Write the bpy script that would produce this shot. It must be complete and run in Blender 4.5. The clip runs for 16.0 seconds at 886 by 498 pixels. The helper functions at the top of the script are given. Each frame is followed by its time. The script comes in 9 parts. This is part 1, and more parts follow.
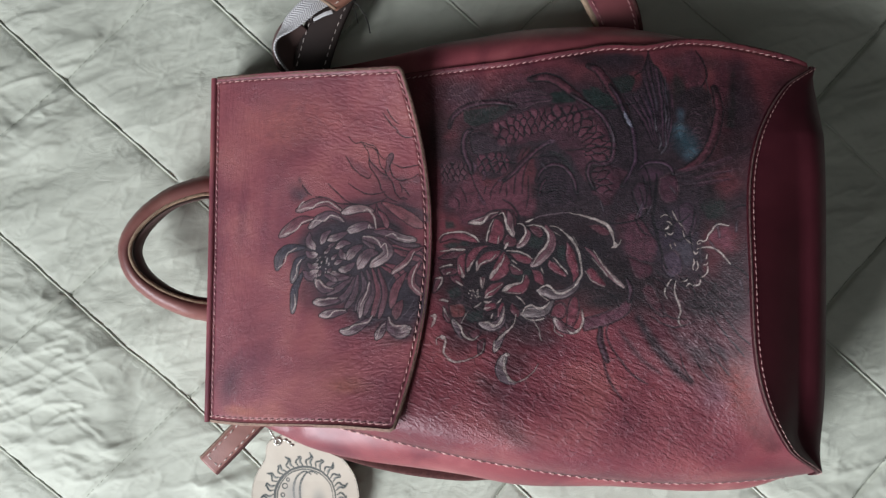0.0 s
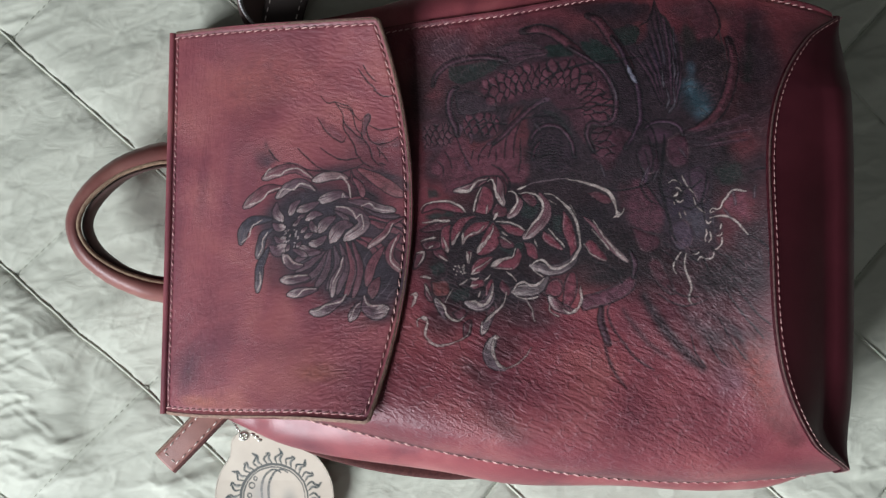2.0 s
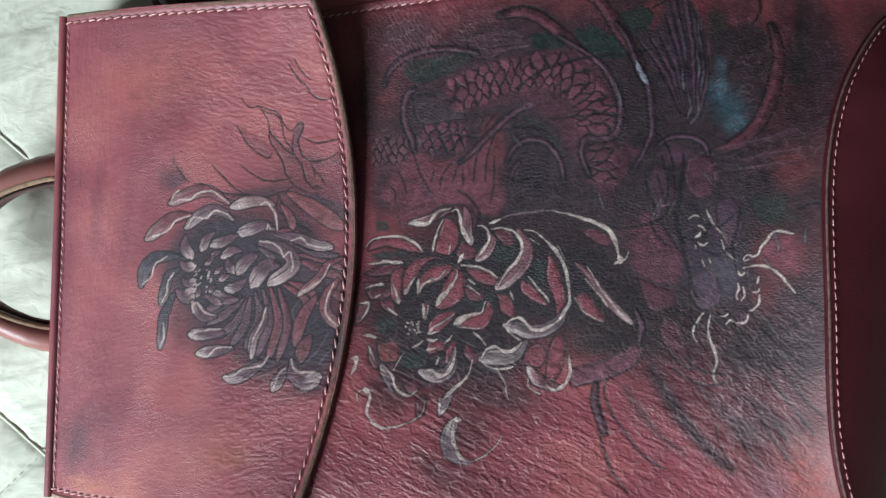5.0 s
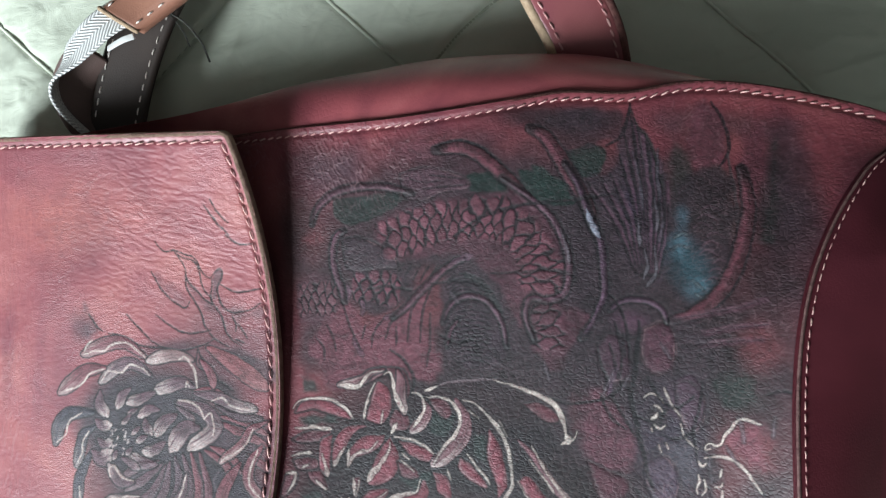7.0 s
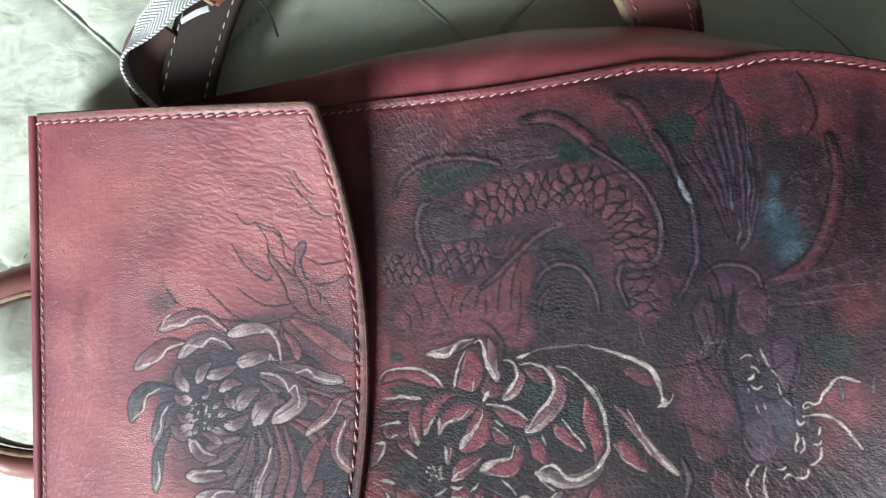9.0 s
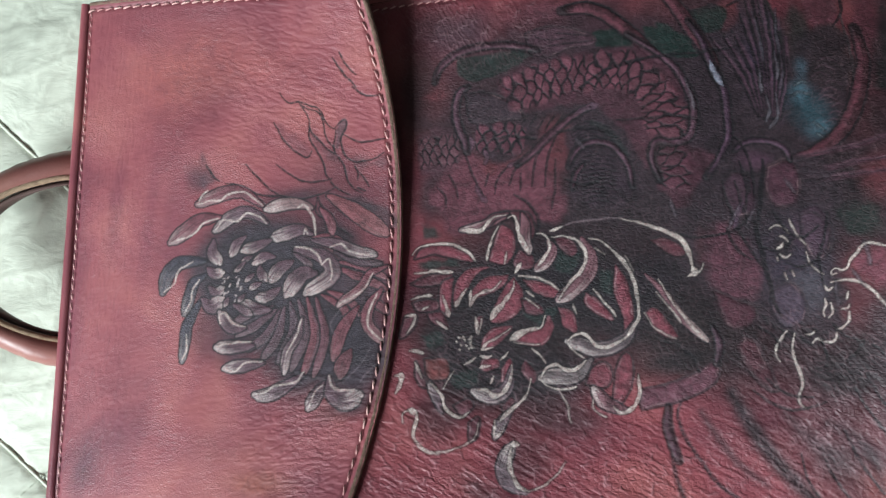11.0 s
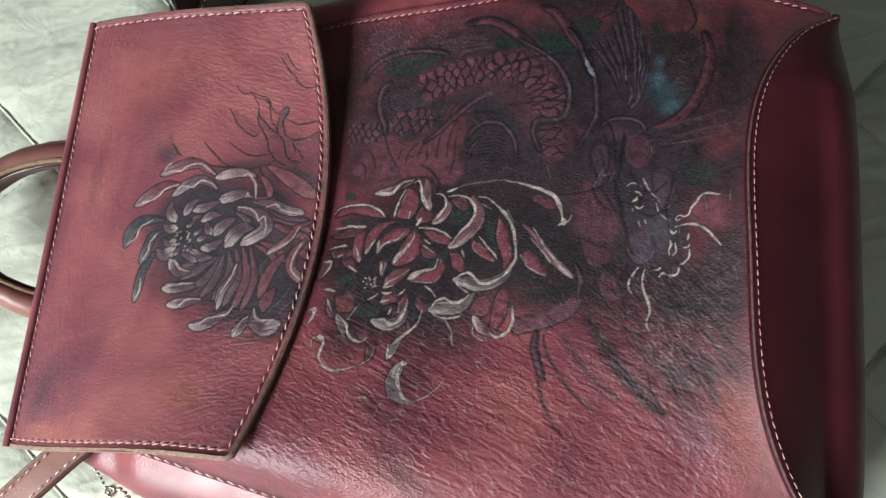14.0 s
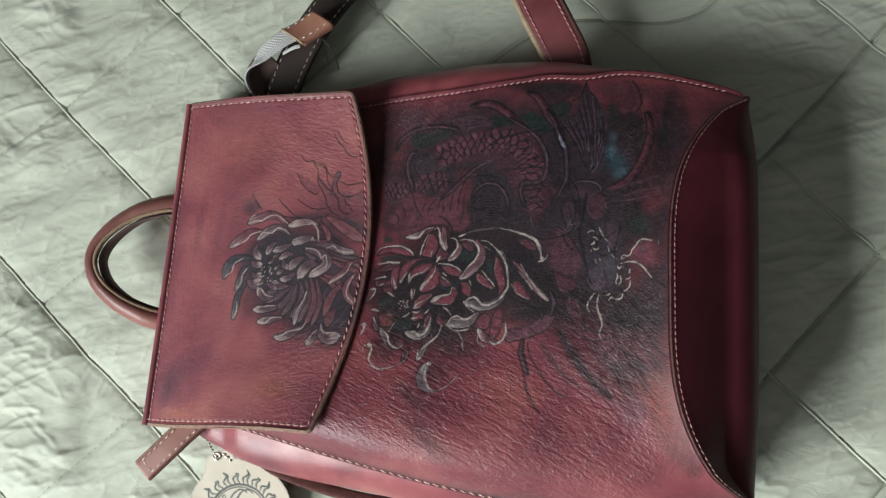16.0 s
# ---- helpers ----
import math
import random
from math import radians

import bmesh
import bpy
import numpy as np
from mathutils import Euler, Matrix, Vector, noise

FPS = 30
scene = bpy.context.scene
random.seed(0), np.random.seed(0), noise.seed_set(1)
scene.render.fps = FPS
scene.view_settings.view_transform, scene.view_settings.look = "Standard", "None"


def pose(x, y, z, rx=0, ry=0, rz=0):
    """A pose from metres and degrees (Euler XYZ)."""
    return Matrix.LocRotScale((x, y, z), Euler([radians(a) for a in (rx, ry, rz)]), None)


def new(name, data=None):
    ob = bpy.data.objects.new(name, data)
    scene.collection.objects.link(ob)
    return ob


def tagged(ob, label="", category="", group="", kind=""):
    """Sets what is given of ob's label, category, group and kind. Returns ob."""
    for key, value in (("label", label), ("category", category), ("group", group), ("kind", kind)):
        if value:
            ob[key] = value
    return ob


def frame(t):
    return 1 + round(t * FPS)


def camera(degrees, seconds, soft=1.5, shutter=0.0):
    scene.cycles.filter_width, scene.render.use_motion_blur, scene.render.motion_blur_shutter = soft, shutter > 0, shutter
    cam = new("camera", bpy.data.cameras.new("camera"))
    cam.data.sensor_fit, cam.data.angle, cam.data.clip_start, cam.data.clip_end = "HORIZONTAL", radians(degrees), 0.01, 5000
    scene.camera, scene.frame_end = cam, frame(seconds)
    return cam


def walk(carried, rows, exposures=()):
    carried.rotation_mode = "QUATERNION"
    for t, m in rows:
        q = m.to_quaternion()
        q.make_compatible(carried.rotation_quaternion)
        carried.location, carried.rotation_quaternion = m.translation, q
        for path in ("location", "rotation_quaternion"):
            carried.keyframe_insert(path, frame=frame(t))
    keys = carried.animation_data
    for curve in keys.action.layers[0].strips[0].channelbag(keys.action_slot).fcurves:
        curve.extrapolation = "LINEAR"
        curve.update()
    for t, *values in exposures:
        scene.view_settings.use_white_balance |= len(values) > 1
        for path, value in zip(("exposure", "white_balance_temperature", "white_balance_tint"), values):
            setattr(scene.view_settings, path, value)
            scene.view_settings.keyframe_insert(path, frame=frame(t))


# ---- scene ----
cam = camera(55.6, 16.0, soft=1.4)
METRES, EYE, TILT, LEAN, TURN = 0.66, 0.55, -90.0, 0.0, 0.0
ROWS = [
    (0.0, 0.0, 0.0, 0.0, 0.0, 0.0, -0.0),
    (0.5, -0.0113, 0.0121, -0.006, -0.28, 0.12, -0.01),
    (1.0, -0.0047, 0.0317, -0.019, -0.26, 0.09, -0.0),
    (1.5, 0.0019, 0.0461, -0.0282, -0.24, 0.08, -0.0),
    (2.0, 0.0121, 0.0775, -0.024, -0.17, 0.12, -0.03),
    (2.5, 0.0236, 0.1124, -0.014, -0.15, -0.04, 0.02),
    (3.0, 0.0261, 0.127, -0.009, -0.18, 0.1, -0.02),
    (5.5, 0.0709, 0.2518, 0.0386, 2.21, -2.18, -0.47),
    (6.0, 0.0885, 0.2673, 0.0662, 2.83, -2.99, -0.34),
    (6.5, 0.1078, 0.2802, 0.1069, 3.24, -3.9, 0.22),
    (7.0, 0.1061, 0.2891, 0.1316, 3.15, -4.36, 0.58),
    (7.5, 0.0937, 0.2888, 0.1432, 2.98, -4.51, 0.74),
    (8.0, 0.0793, 0.289, 0.1419, 2.25, -4.61, 0.94),
    (8.5, 0.0597, 0.2865, 0.1307, 1.4, -4.42, 0.94),
    (9.0, 0.0388, 0.2825, 0.1149, 0.71, -4.26, 0.84),
    (11.5, 0.0134, 0.2623, -0.0338, -0.07, 2.83, -2.25),
    (12.0, 0.0362, 0.2576, -0.066, 0.67, 4.09, -2.69),
    (12.5, 0.063, 0.257, -0.0849, 1.76, 5.66, -3.12),
    (13.0, 0.0836, 0.2481, -0.1012, 2.69, 7.68, -3.52),
    (13.5, 0.091, 0.2356, -0.1114, 2.7, 9.98, -3.9),
    (14.0, 0.1026, 0.2037, -0.1181, 2.65, 11.28, -4.02),
    (14.5, 0.1095, 0.1307, -0.1152, 2.81, 11.67, -3.95),
    (15.0, 0.1203, 0.0859, -0.1133, 3.55, 10.68, -3.67),
    (15.5, 0.1251, 0.0377, -0.0958, 4.0, 9.94, -3.43),
    (16.0, 0.1308, -0.0008, -0.1024, 5.21, 8.91, -3.18),
]
walk(cam, [(t, pose(0, 0, EYE, TILT, LEAN, TURN) @ pose(METRES * x, METRES * y, METRES * z, 90 + pitch, roll, yaw)) for t, x, y, z, yaw, pitch, roll in ROWS],
     exposures=[(0.0, 0.18, 6250, 13), (3.2, 0.32, 6220, 10), (6.0, 1.02, 6000, 2), (7.5, 1.22, 6100, 1), (9.2, 1.2, 6100, 1), (11.5, 0.80, 6160, 3), (13.0, 0.77, 6380, 4), (14.5, 0.60, 6430, 4), (16.0, 0.28, 6500, 4)])

# ---------------------------------------------------------------- world and light
# Soft daylight from one window to the lower left of the bed.
world = bpy.data.worlds.new("sky")
scene.world = world
world.use_nodes = True
wn = world.node_tree.nodes
sky = wn.new("ShaderNodeTexSky")
sky.sky_type = "NISHITA"
sky.sun_disc = False
sky.sun_elevation = radians(38)
sky.sun_rotation = radians(60)
world.node_tree.links.new(sky.outputs[0], wn["Background"].inputs[0])
wn["Background"].inputs[1].default_value = 0.1

WINDOW = (-1.18, -1.36, 1.12)     # middle of the opening in the west wall
WIN_W, WIN_H = 1.45, 1.1
lamp = bpy.data.lights.new("window_daylight", "AREA")
lamp.shape, lamp.size, lamp.size_y, lamp.energy = "RECTANGLE", WIN_H, WIN_W, 121.0
lamp.color = (0.95, 0.985, 1.0)
lamp_ob = new("window_daylight", lamp)
lamp_ob.matrix_world = Matrix.Translation((WINDOW[0] - 0.02, WINDOW[1], WINDOW[2])) @ Euler((0, radians(-90), 0)).to_matrix().to_4x4()
scene.view_settings.exposure = 0.0

# ---------------------------------------------------------------- materials


class Nodes:
    """A small builder for one node material."""

    def __init__(self, name, rough=0.5, metal=0.0, spec=0.5):
        self.mat = bpy.data.materials.new(name)
        self.mat.use_nodes = True
        self.t = self.mat.node_tree
        self.b = self.t.nodes["Principled BSDF"]
        self.b.inputs["Roughness"].default_value = rough
        self.b.inputs["Metallic"].default_value = metal
        self.b.inputs["Specular IOR Level"].default_value = spec

    def add(self, kind, **values):
        n = self.t.nodes.new(kind)
        for k, v in values.items():
            n.inputs[k.replace("_", " ")].default_value = v
        return n

    def link(self, a, b):
        self.t.links.new(a, b)

    def coords(self, scale=(1, 1, 1), rot=0.0):
        c = self.t.nodes.new("ShaderNodeTexCoord")
        m = self.add("ShaderNodeMapping", Scale=scale, Rotation=(0, 0, radians(rot)))
        self.link(c.outputs["Object"], m.inputs["Vector"])
        return m.outputs[0]

    def noise(self, vec, scale, detail=3.0, rough=0.55, distortion=0.0):
        n = self.add("ShaderNodeTexNoise", Scale=scale, Detail=detail, Roughness=rough, Distortion=distortion)
        self.link(vec, n.inputs["Vector"])
        return n.outputs["Fac"]

    def ramp(self, fac, stops):
        r = self.t.nodes.new("ShaderNodeValToRGB")
        while len(r.color_ramp.elements) < len(stops):
            r.color_ramp.elements.new(0.5)
        for e, (p, c) in zip(r.color_ramp.elements, stops):
            e.position = p
            e.color = (*c, 1) if len(c) == 3 else c
        self.link(fac, r.inputs[0])
        return r.outputs[0]

    def mix(self, fac, a, b, how="MIX"):
        m = self.t.nodes.new("ShaderNodeMix")
        m.data_type, m.blend_type = "RGBA", how
        for sock, v in ((m.inputs[0], fac), (m.inputs[6], a), (m.inputs[7], b)):
            if isinstance(v, (int, float)):
                sock.default_value = v
            elif isinstance(v, tuple):
                sock.default_value = (*v, 1)
            else:
                self.link(v, sock)
        return m.outputs[2]

    def math(self, op, a, b=0.0, c=0.0):
        m = self.t.nodes.new("ShaderNodeMath")
        m.operation = op
        for sock, v in zip(m.inputs, (a, b, c)):
            if isinstance(v, (int, float)):
                sock.default_value = v
            else:
                self.link(v, sock)
        return m.outputs[0]

    def bump(self, height, dist, strength=1.0, base=None):
        n = self.add("ShaderNodeBump", Strength=strength, Distance=dist)
        self.link(height, n.inputs["Height"])
        if base is not None:
            self.link(base, n.inputs["Normal"])
        self.link(n.outputs[0], self.b.inputs["Normal"])
        return n.outputs[0]

    def colour(self, c):
        if isinstance(c, tuple):
            self.b.inputs["Base Color"].default_value = (*c, 1)
        else:
            self.link(c, self.b.inputs["Base Color"])

    def rough(self, r):
        self.link(r, self.b.inputs["Roughness"])


def leather(name, deep, warm, pale, rough=0.42, grain=620.0, relief=0.00022, painted=False, stretch=(1, 1, 1), rot=0.0, patch=22.0, gloss=0.40):
    """Waxed hand-dyed leather: cloudy dye, pebbled grain, fine pores, rubbed sheen."""
    n = Nodes(name, rough, 0.0, gloss)
    v = n.coords()
    cloud = n.noise(v, patch, 4.0, 0.55, 0.4)
    col = n.ramp(cloud, [(0.30, deep), (0.52, warm), (0.74, pale)])
    streak = n.noise(n.coords((1, 2.2, 1), 20), 90.0, 5.0, 0.6)
    col = n.mix(n.math("MULTIPLY", streak, 0.45), col, n.mix(0.6, col, deep))
    speck = n.noise(v, 1400.0, 2.0, 0.6)
    col = n.mix(n.math("MULTIPLY", n.math("GREATER_THAN", speck, 0.66), 0.22), col, pale)
    if painted:
        a = n.t.nodes.new("ShaderNodeAttribute")
        a.attribute_name = "paint"
        fine = n.noise(v, 1150.0, 4.0, 0.75)
        # pale paint is dry and breaks up on the grain, dark dye soaks in
        bw = n.t.nodes.new("ShaderNodeRGBToBW")
        n.link(a.outputs["Color"], bw.inputs[0])
        dry = n.math("MINIMUM", n.math("MULTIPLY", bw.outputs[0], 3.0), 1.0)
        breaks = n.math("MULTIPLY_ADD", n.math("MULTIPLY_ADD", fine, 3.0, -1.7), dry, 1.0)
        cover = n.math("MULTIPLY", a.outputs["Alpha"], breaks)
        matte = n.math("MULTIPLY", a.outputs["Alpha"], a.outputs["Alpha"])
        n.link(n.math("MULTIPLY_ADD", matte, -0.12 * gloss, gloss), n.b.inputs["Specular IOR Level"])
        cover = n.math("MINIMUM", n.math("MAXIMUM", cover, 0.0), 1.0)
        blot = n.ramp(n.noise(v, 210.0, 6.0, 0.72, 0.6), [(0.36, (0.55, 0.55, 0.57)), (0.64, (1.35, 1.3, 1.32))])
        col = n.mix(cover, col, n.mix(1.0, a.outputs["Color"], blot, "MULTIPLY"))
    # pebbles with warped cell borders
    vec = n.coords(stretch, rot)
    warp = n.t.nodes.new("ShaderNodeTexNoise")
    warp.inputs["Scale"].default_value = 260.0
    n.link(vec, warp.inputs["Vector"])
    add = n.t.nodes.new("ShaderNodeVectorMath")
    add.operation = "MULTIPLY_ADD"
    add.inputs[1].default_value = (0.0022, 0.0022, 0.0022)
    n.link(warp.outputs["Color"], add.inputs[0])
    n.link(vec, add.inputs[2])
    vor = n.add("ShaderNodeTexVoronoi", Scale=grain)
    vor.feature = "DISTANCE_TO_EDGE"
    n.link(add.outputs[0], vor.inputs["Vector"])
    edge = n.ramp(vor.outputs["Distance"], [(0.0, (0, 0, 0)), (0.22, (0.75, 0.75, 0.75)), (0.6, (1, 1, 1))])
    if painted:
        # thin paler lines along the borders of the grain, in patches
        line = n.ramp(vor.outputs["Distance"], [(0.0, (1, 1, 1)), (0.055, (0.7, 0.7, 0.7)), (0.11, (0, 0, 0))])
        patchy = n.ramp(n.noise(v, 42.0, 4.0, 0.6), [(0.46, (0, 0, 0)), (0.72, (0.10, 0.10, 0.10))])
        col = n.mix(n.math("MULTIPLY", line, patchy), col, n.mix(0.5, col, (0.30, 0.20, 0.20)))
    n.colour(col)
    mask = n.ramp(n.noise(v, 34.0, 3.0), [(0.35, (0.12, 0.12, 0.12)), (0.65, (1, 1, 1))])
    h = n.math("MULTIPLY", edge, mask)
    b1 = n.bump(h, relief, 0.8)
    pores = n.noise(v, 1900.0, 2.0)
    n.bump(pores, relief * 0.35, 0.3, b1)
    rr = n.math("ADD", n.math("MULTIPLY", n.noise(v, 60.0, 5.0), 0.26), rough - 0.13)
    if painted:
        rr = n.math("MULTIPLY_ADD", matte, 0.14, rr)
    n.rough(rr)
    return n.mat


DEEP, WARM, PALE = (0.110, 0.026, 0.039), (0.222, 0.061, 0.072), (0.318, 0.106, 0.099)
M_PANEL = leather("painted_leather", (0.078, 0.016, 0.026), (0.170, 0.038, 0.048), (0.255, 0.072, 0.074), 0.47, 520.0, 0.00014, True, (1, 1.5, 1), 28, gloss=0.38)
M_FLAP = leather("flap_leather", DEEP, WARM, PALE, 0.50, 760.0, 0.00013, True, (1, 1.8, 1), -12, gloss=0.50)
M_SIDE = leather("gusset_leather", (0.12, 0.026, 0.038), (0.25, 0.062, 0.070), (0.37, 0.125, 0.125), 0.40, 500.0, 0.00008, gloss=0.42)
M_FOLD = leather("folded_leather", DEEP, WARM, PALE, 0.44, 760.0, 0.0001)
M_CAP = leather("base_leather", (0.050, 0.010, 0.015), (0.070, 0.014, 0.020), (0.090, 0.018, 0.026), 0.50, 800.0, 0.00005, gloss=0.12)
M_STRAP = leather("strap_leather", (0.11, 0.026, 0.035), (0.17, 0.045, 0.055), (0.22, 0.07, 0.07), 0.42, 900.0, 0.00006)
M_HANDLE = leather("handle_leather", (0.13, 0.048, 0.044), (0.215, 0.086, 0.074), (0.31, 0.16, 0.128), 0.40, 700.0, 0.00007)
M_TAN = leather("tan_leather", (0.19, 0.082, 0.058), (0.29, 0.135, 0.092), (0.38, 0.20, 0.14), 0.45, 800.0, 0.00006)
M_PULL = leather("pull_leather", (0.17, 0.072, 0.060), (0.27, 0.122, 0.10), (0.36, 0.19, 0.155), 0.45, 800.0, 0.00006)
M_LINING = leather("lining_leather", (0.06, 0.036, 0.032), (0.10, 0.060, 0.053), (0.14, 0.088, 0.075), 0.6, 900.0, 0.00006)
M_DARK = leather("dark_strap_leather", (0.022, 0.015, 0.013), (0.034, 0.022, 0.019), (0.050, 0.033, 0.028), 0.66, 900.0, 0.00006)


def raw_edge(name, a, b):
    """Cut leather edge: fuzzy, layered brown fibre."""
    n = Nodes(name, 0.85, 0.0, 0.2)
    v = n.coords()
    n.colour(n.ramp(n.noise(v, 420.0, 4.0, 0.7), [(0.3, a), (0.7, b)]))
    n.bump(n.noise(v, 1800.0, 3.0), 0.0004, 0.8)
    return n.mat


M_EDGE = raw_edge("raw_leather_edge", (0.14, 0.085, 0.066), (0.30, 0.20, 0.155))
M_EDGE_PALE = raw_edge("pale_leather_edge", (0.20, 0.13, 0.085), (0.36, 0.26, 0.18))
M_EDGE_RUBBED = raw_edge("rubbed_leather_edge", (0.060, 0.028, 0.028), (0.15, 0.085, 0.080))
M_EDGE_DARK = raw_edge("dark_leather_edge", (0.05, 0.018, 0.018), (0.12, 0.05, 0.045))


def thread(name, a, b):
    n = Nodes(name, 0.7, 0.0, 0.3)
    info = n.t.nodes.new("ShaderNodeObjectInfo")
    n.colour(n.ramp(info.outputs["Random"], [(0.0, a), (1.0, b)]))
    w = n.t.nodes.new("ShaderNodeTexWave")
    w.inputs["Scale"].default_value = 900.0
    n.link(n.coords((1, 1, 1), 35), w.inputs["Vector"])
    n.bump(w.outputs["Fac"], 0.0001, 0.6)
    return n.mat


M_THREAD = thread("pink_thread", (0.42, 0.20, 0.20), (0.60, 0.37, 0.34))
M_THREAD_PALE = thread("cream_thread", (0.60, 0.51, 0.47), (0.78, 0.70, 0.65))


def quilt_cloth():
    n = Nodes("sage_cotton", 0.62, 0.0, 0.35)
    v = n.coords()
    big = n.noise(v, 7.0, 3.0)
    col = n.ramp(big, [(0.3, (0.47, 0.485, 0.405)), (0.7, (0.53, 0.545, 0.46))])
    blot = n.noise(v, 55.0, 5.0, 0.65)
    col = n.mix(n.math("MULTIPLY", blot, 0.35), col, (0.36, 0.375, 0.31))
    n.colour(col)
    weave = n.t.nodes.new("ShaderNodeTexWave")
    weave.inputs["Scale"].default_value = 1100.0
    n.link(n.coords((1, 1, 1), 48), weave.inputs["Vector"])
    crease = n.noise(n.coords((1, 1.7, 1), 35), 52.0, 6.0, 0.62, 0.9)
    b = n.bump(crease, 0.004, 0.26)
    n.bump(weave.outputs["Fac"], 0.0002, 0.25, b)
    n.b.inputs["Sheen Weight"].default_value = 0.15
    return n.mat


M_QUILT = quilt_cloth()
# stitch thread, and the darker strip that shades the quilt's creases
M_QUILT_THREAD_CREASE = thread("sage_thread_and_crease", (0.24, 0.25, 0.20), (0.36, 0.38, 0.31))


def plain(name, a, b, scale=30.0, rough=0.7, metal=0.0, relief=0.0):
    n = Nodes(name, rough, metal)
    v = n.coords()
    n.colour(n.ramp(n.noise(v, scale, 4.0), [(0.3, a), (0.7, b)]))
    if relief:
        n.bump(n.noise(v, scale * 20, 3.0), relief, 0.5)
    return n.mat


M_WALL = plain("wall_paint", (0.10, 0.097, 0.09), (0.125, 0.12, 0.11), 4.0, 0.8, 0.0, 0.001)
M_CEIL = plain("ceiling_paint", (0.14, 0.14, 0.135), (0.16, 0.16, 0.155), 4.0, 0.85)
M_FLOOR = plain("floor_board", (0.10, 0.06, 0.035), (0.14, 0.085, 0.05), 8.0, 0.5)
M_MATTRESS = plain("mattress_ticking", (0.6, 0.58, 0.54), (0.66, 0.64, 0.6), 20.0, 0.9)
M_FRAME = plain("white_window_paint", (0.78, 0.78, 0.76), (0.82, 0.82, 0.8), 10.0, 0.4)
M_METAL = plain("nickel", (0.62, 0.60, 0.57), (0.72, 0.70, 0.67), 300.0, 0.22, 1.0)
M_ZIP = plain("zip_tape", (0.035, 0.02, 0.018), (0.06, 0.035, 0.03), 400.0, 0.85)
M_CORD = plain("dark_thread", (0.02, 0.018, 0.015), (0.04, 0.035, 0.03), 400.0, 0.8)


def webbing():
    """Grey herringbone tape; u runs along the tape, v across it."""
    n = Nodes("herringbone_webbing", 0.75, 0.0, 0.3)
    uv = n.t.nodes.new("ShaderNodeAttribute")
    uv.attribute_name = "tape"
    sep = n.t.nodes.new("ShaderNodeSeparateXYZ")
    n.link(uv.outputs["Vector"], sep.inputs[0])
    across = n.math("PINGPONG", sep.outputs[1], 0.0045)
    wave = n.math("SINE", n.math("MULTIPLY", n.math("ADD", sep.outputs[0], n.math("MULTIPLY", across, 1.4)), 3300.0))
    fac = n.math("ADD", n.math("MULTIPLY", wave, 0.5), 0.5)
    col = n.ramp(fac, [(0.25, (0.30, 0.285, 0.29)), (0.6, (0.60, 0.585, 0.58))])
    n.colour(col)
    n.bump(fac, 0.0004, 0.8)
    return n.mat


M_WEB = webbing()


def tag_card():
    n = Nodes("printed_card", 0.55, 0.0, 0.4)
    a = n.t.nodes.new("ShaderNodeAttribute")
    a.attribute_name = "paint"
    v = n.coords()
    base = n.ramp(n.noise(v, 60.0, 4.0), [(0.3, (0.50, 0.44, 0.36)), (0.7, (0.57, 0.51, 0.42))])
    n.colour(n.mix(a.outputs["Alpha"], base, a.outputs["Color"]))
    n.bump(n.noise(v, 1500.0, 2.0), 0.0001, 0.4)
    return n.mat


M_CARD = tag_card()

# ---------------------------------------------------------------- mesh helpers


def mesh_of(name, verts, faces, material, smooth=True):
    me = bpy.data.meshes.new(name)
    me.from_pydata([tuple(v) for v in verts], [], faces)
    me.validate()
    if smooth:
        me.polygons.foreach_set("use_smooth", [True] * len(me.polygons))
    me.materials.append(material)
    me.update()
    return me


def thing(name, label, category, group="", kind=""):
    return tagged(new(name), label, category, group, kind)


def part_mesh(name, me, parent, label=""):
    ob = new(name, me)
    ob.parent = parent
    if label:
        ob["label"] = label
    return ob


def part(name, bm, material, parent, label=""):
    me = bpy.data.meshes.new(name)
    bm.normal_update()
    bm.to_mesh(me)
    bm.free()
    me.polygons.foreach_set("use_smooth", [True] * len(me.polygons))
    me.materials.append(material)
    return part_mesh(name, me, parent, label)


def box(x0, x1, y0, y1, z0, z1, bevel=0.0):
    bm = bmesh.new()
    bmesh.ops.create_cube(bm, size=1.0, matrix=Matrix.Translation(((x0 + x1) / 2, (y0 + y1) / 2, (z0 + z1) / 2)) @ Matrix.Diagonal((x1 - x0, y1 - y0, z1 - z0, 1)))
    if bevel:
        bmesh.ops.bevel(bm, geom=bm.edges[:], offset=bevel, segments=2, affect="EDGES", profile=0.6)
    return bm


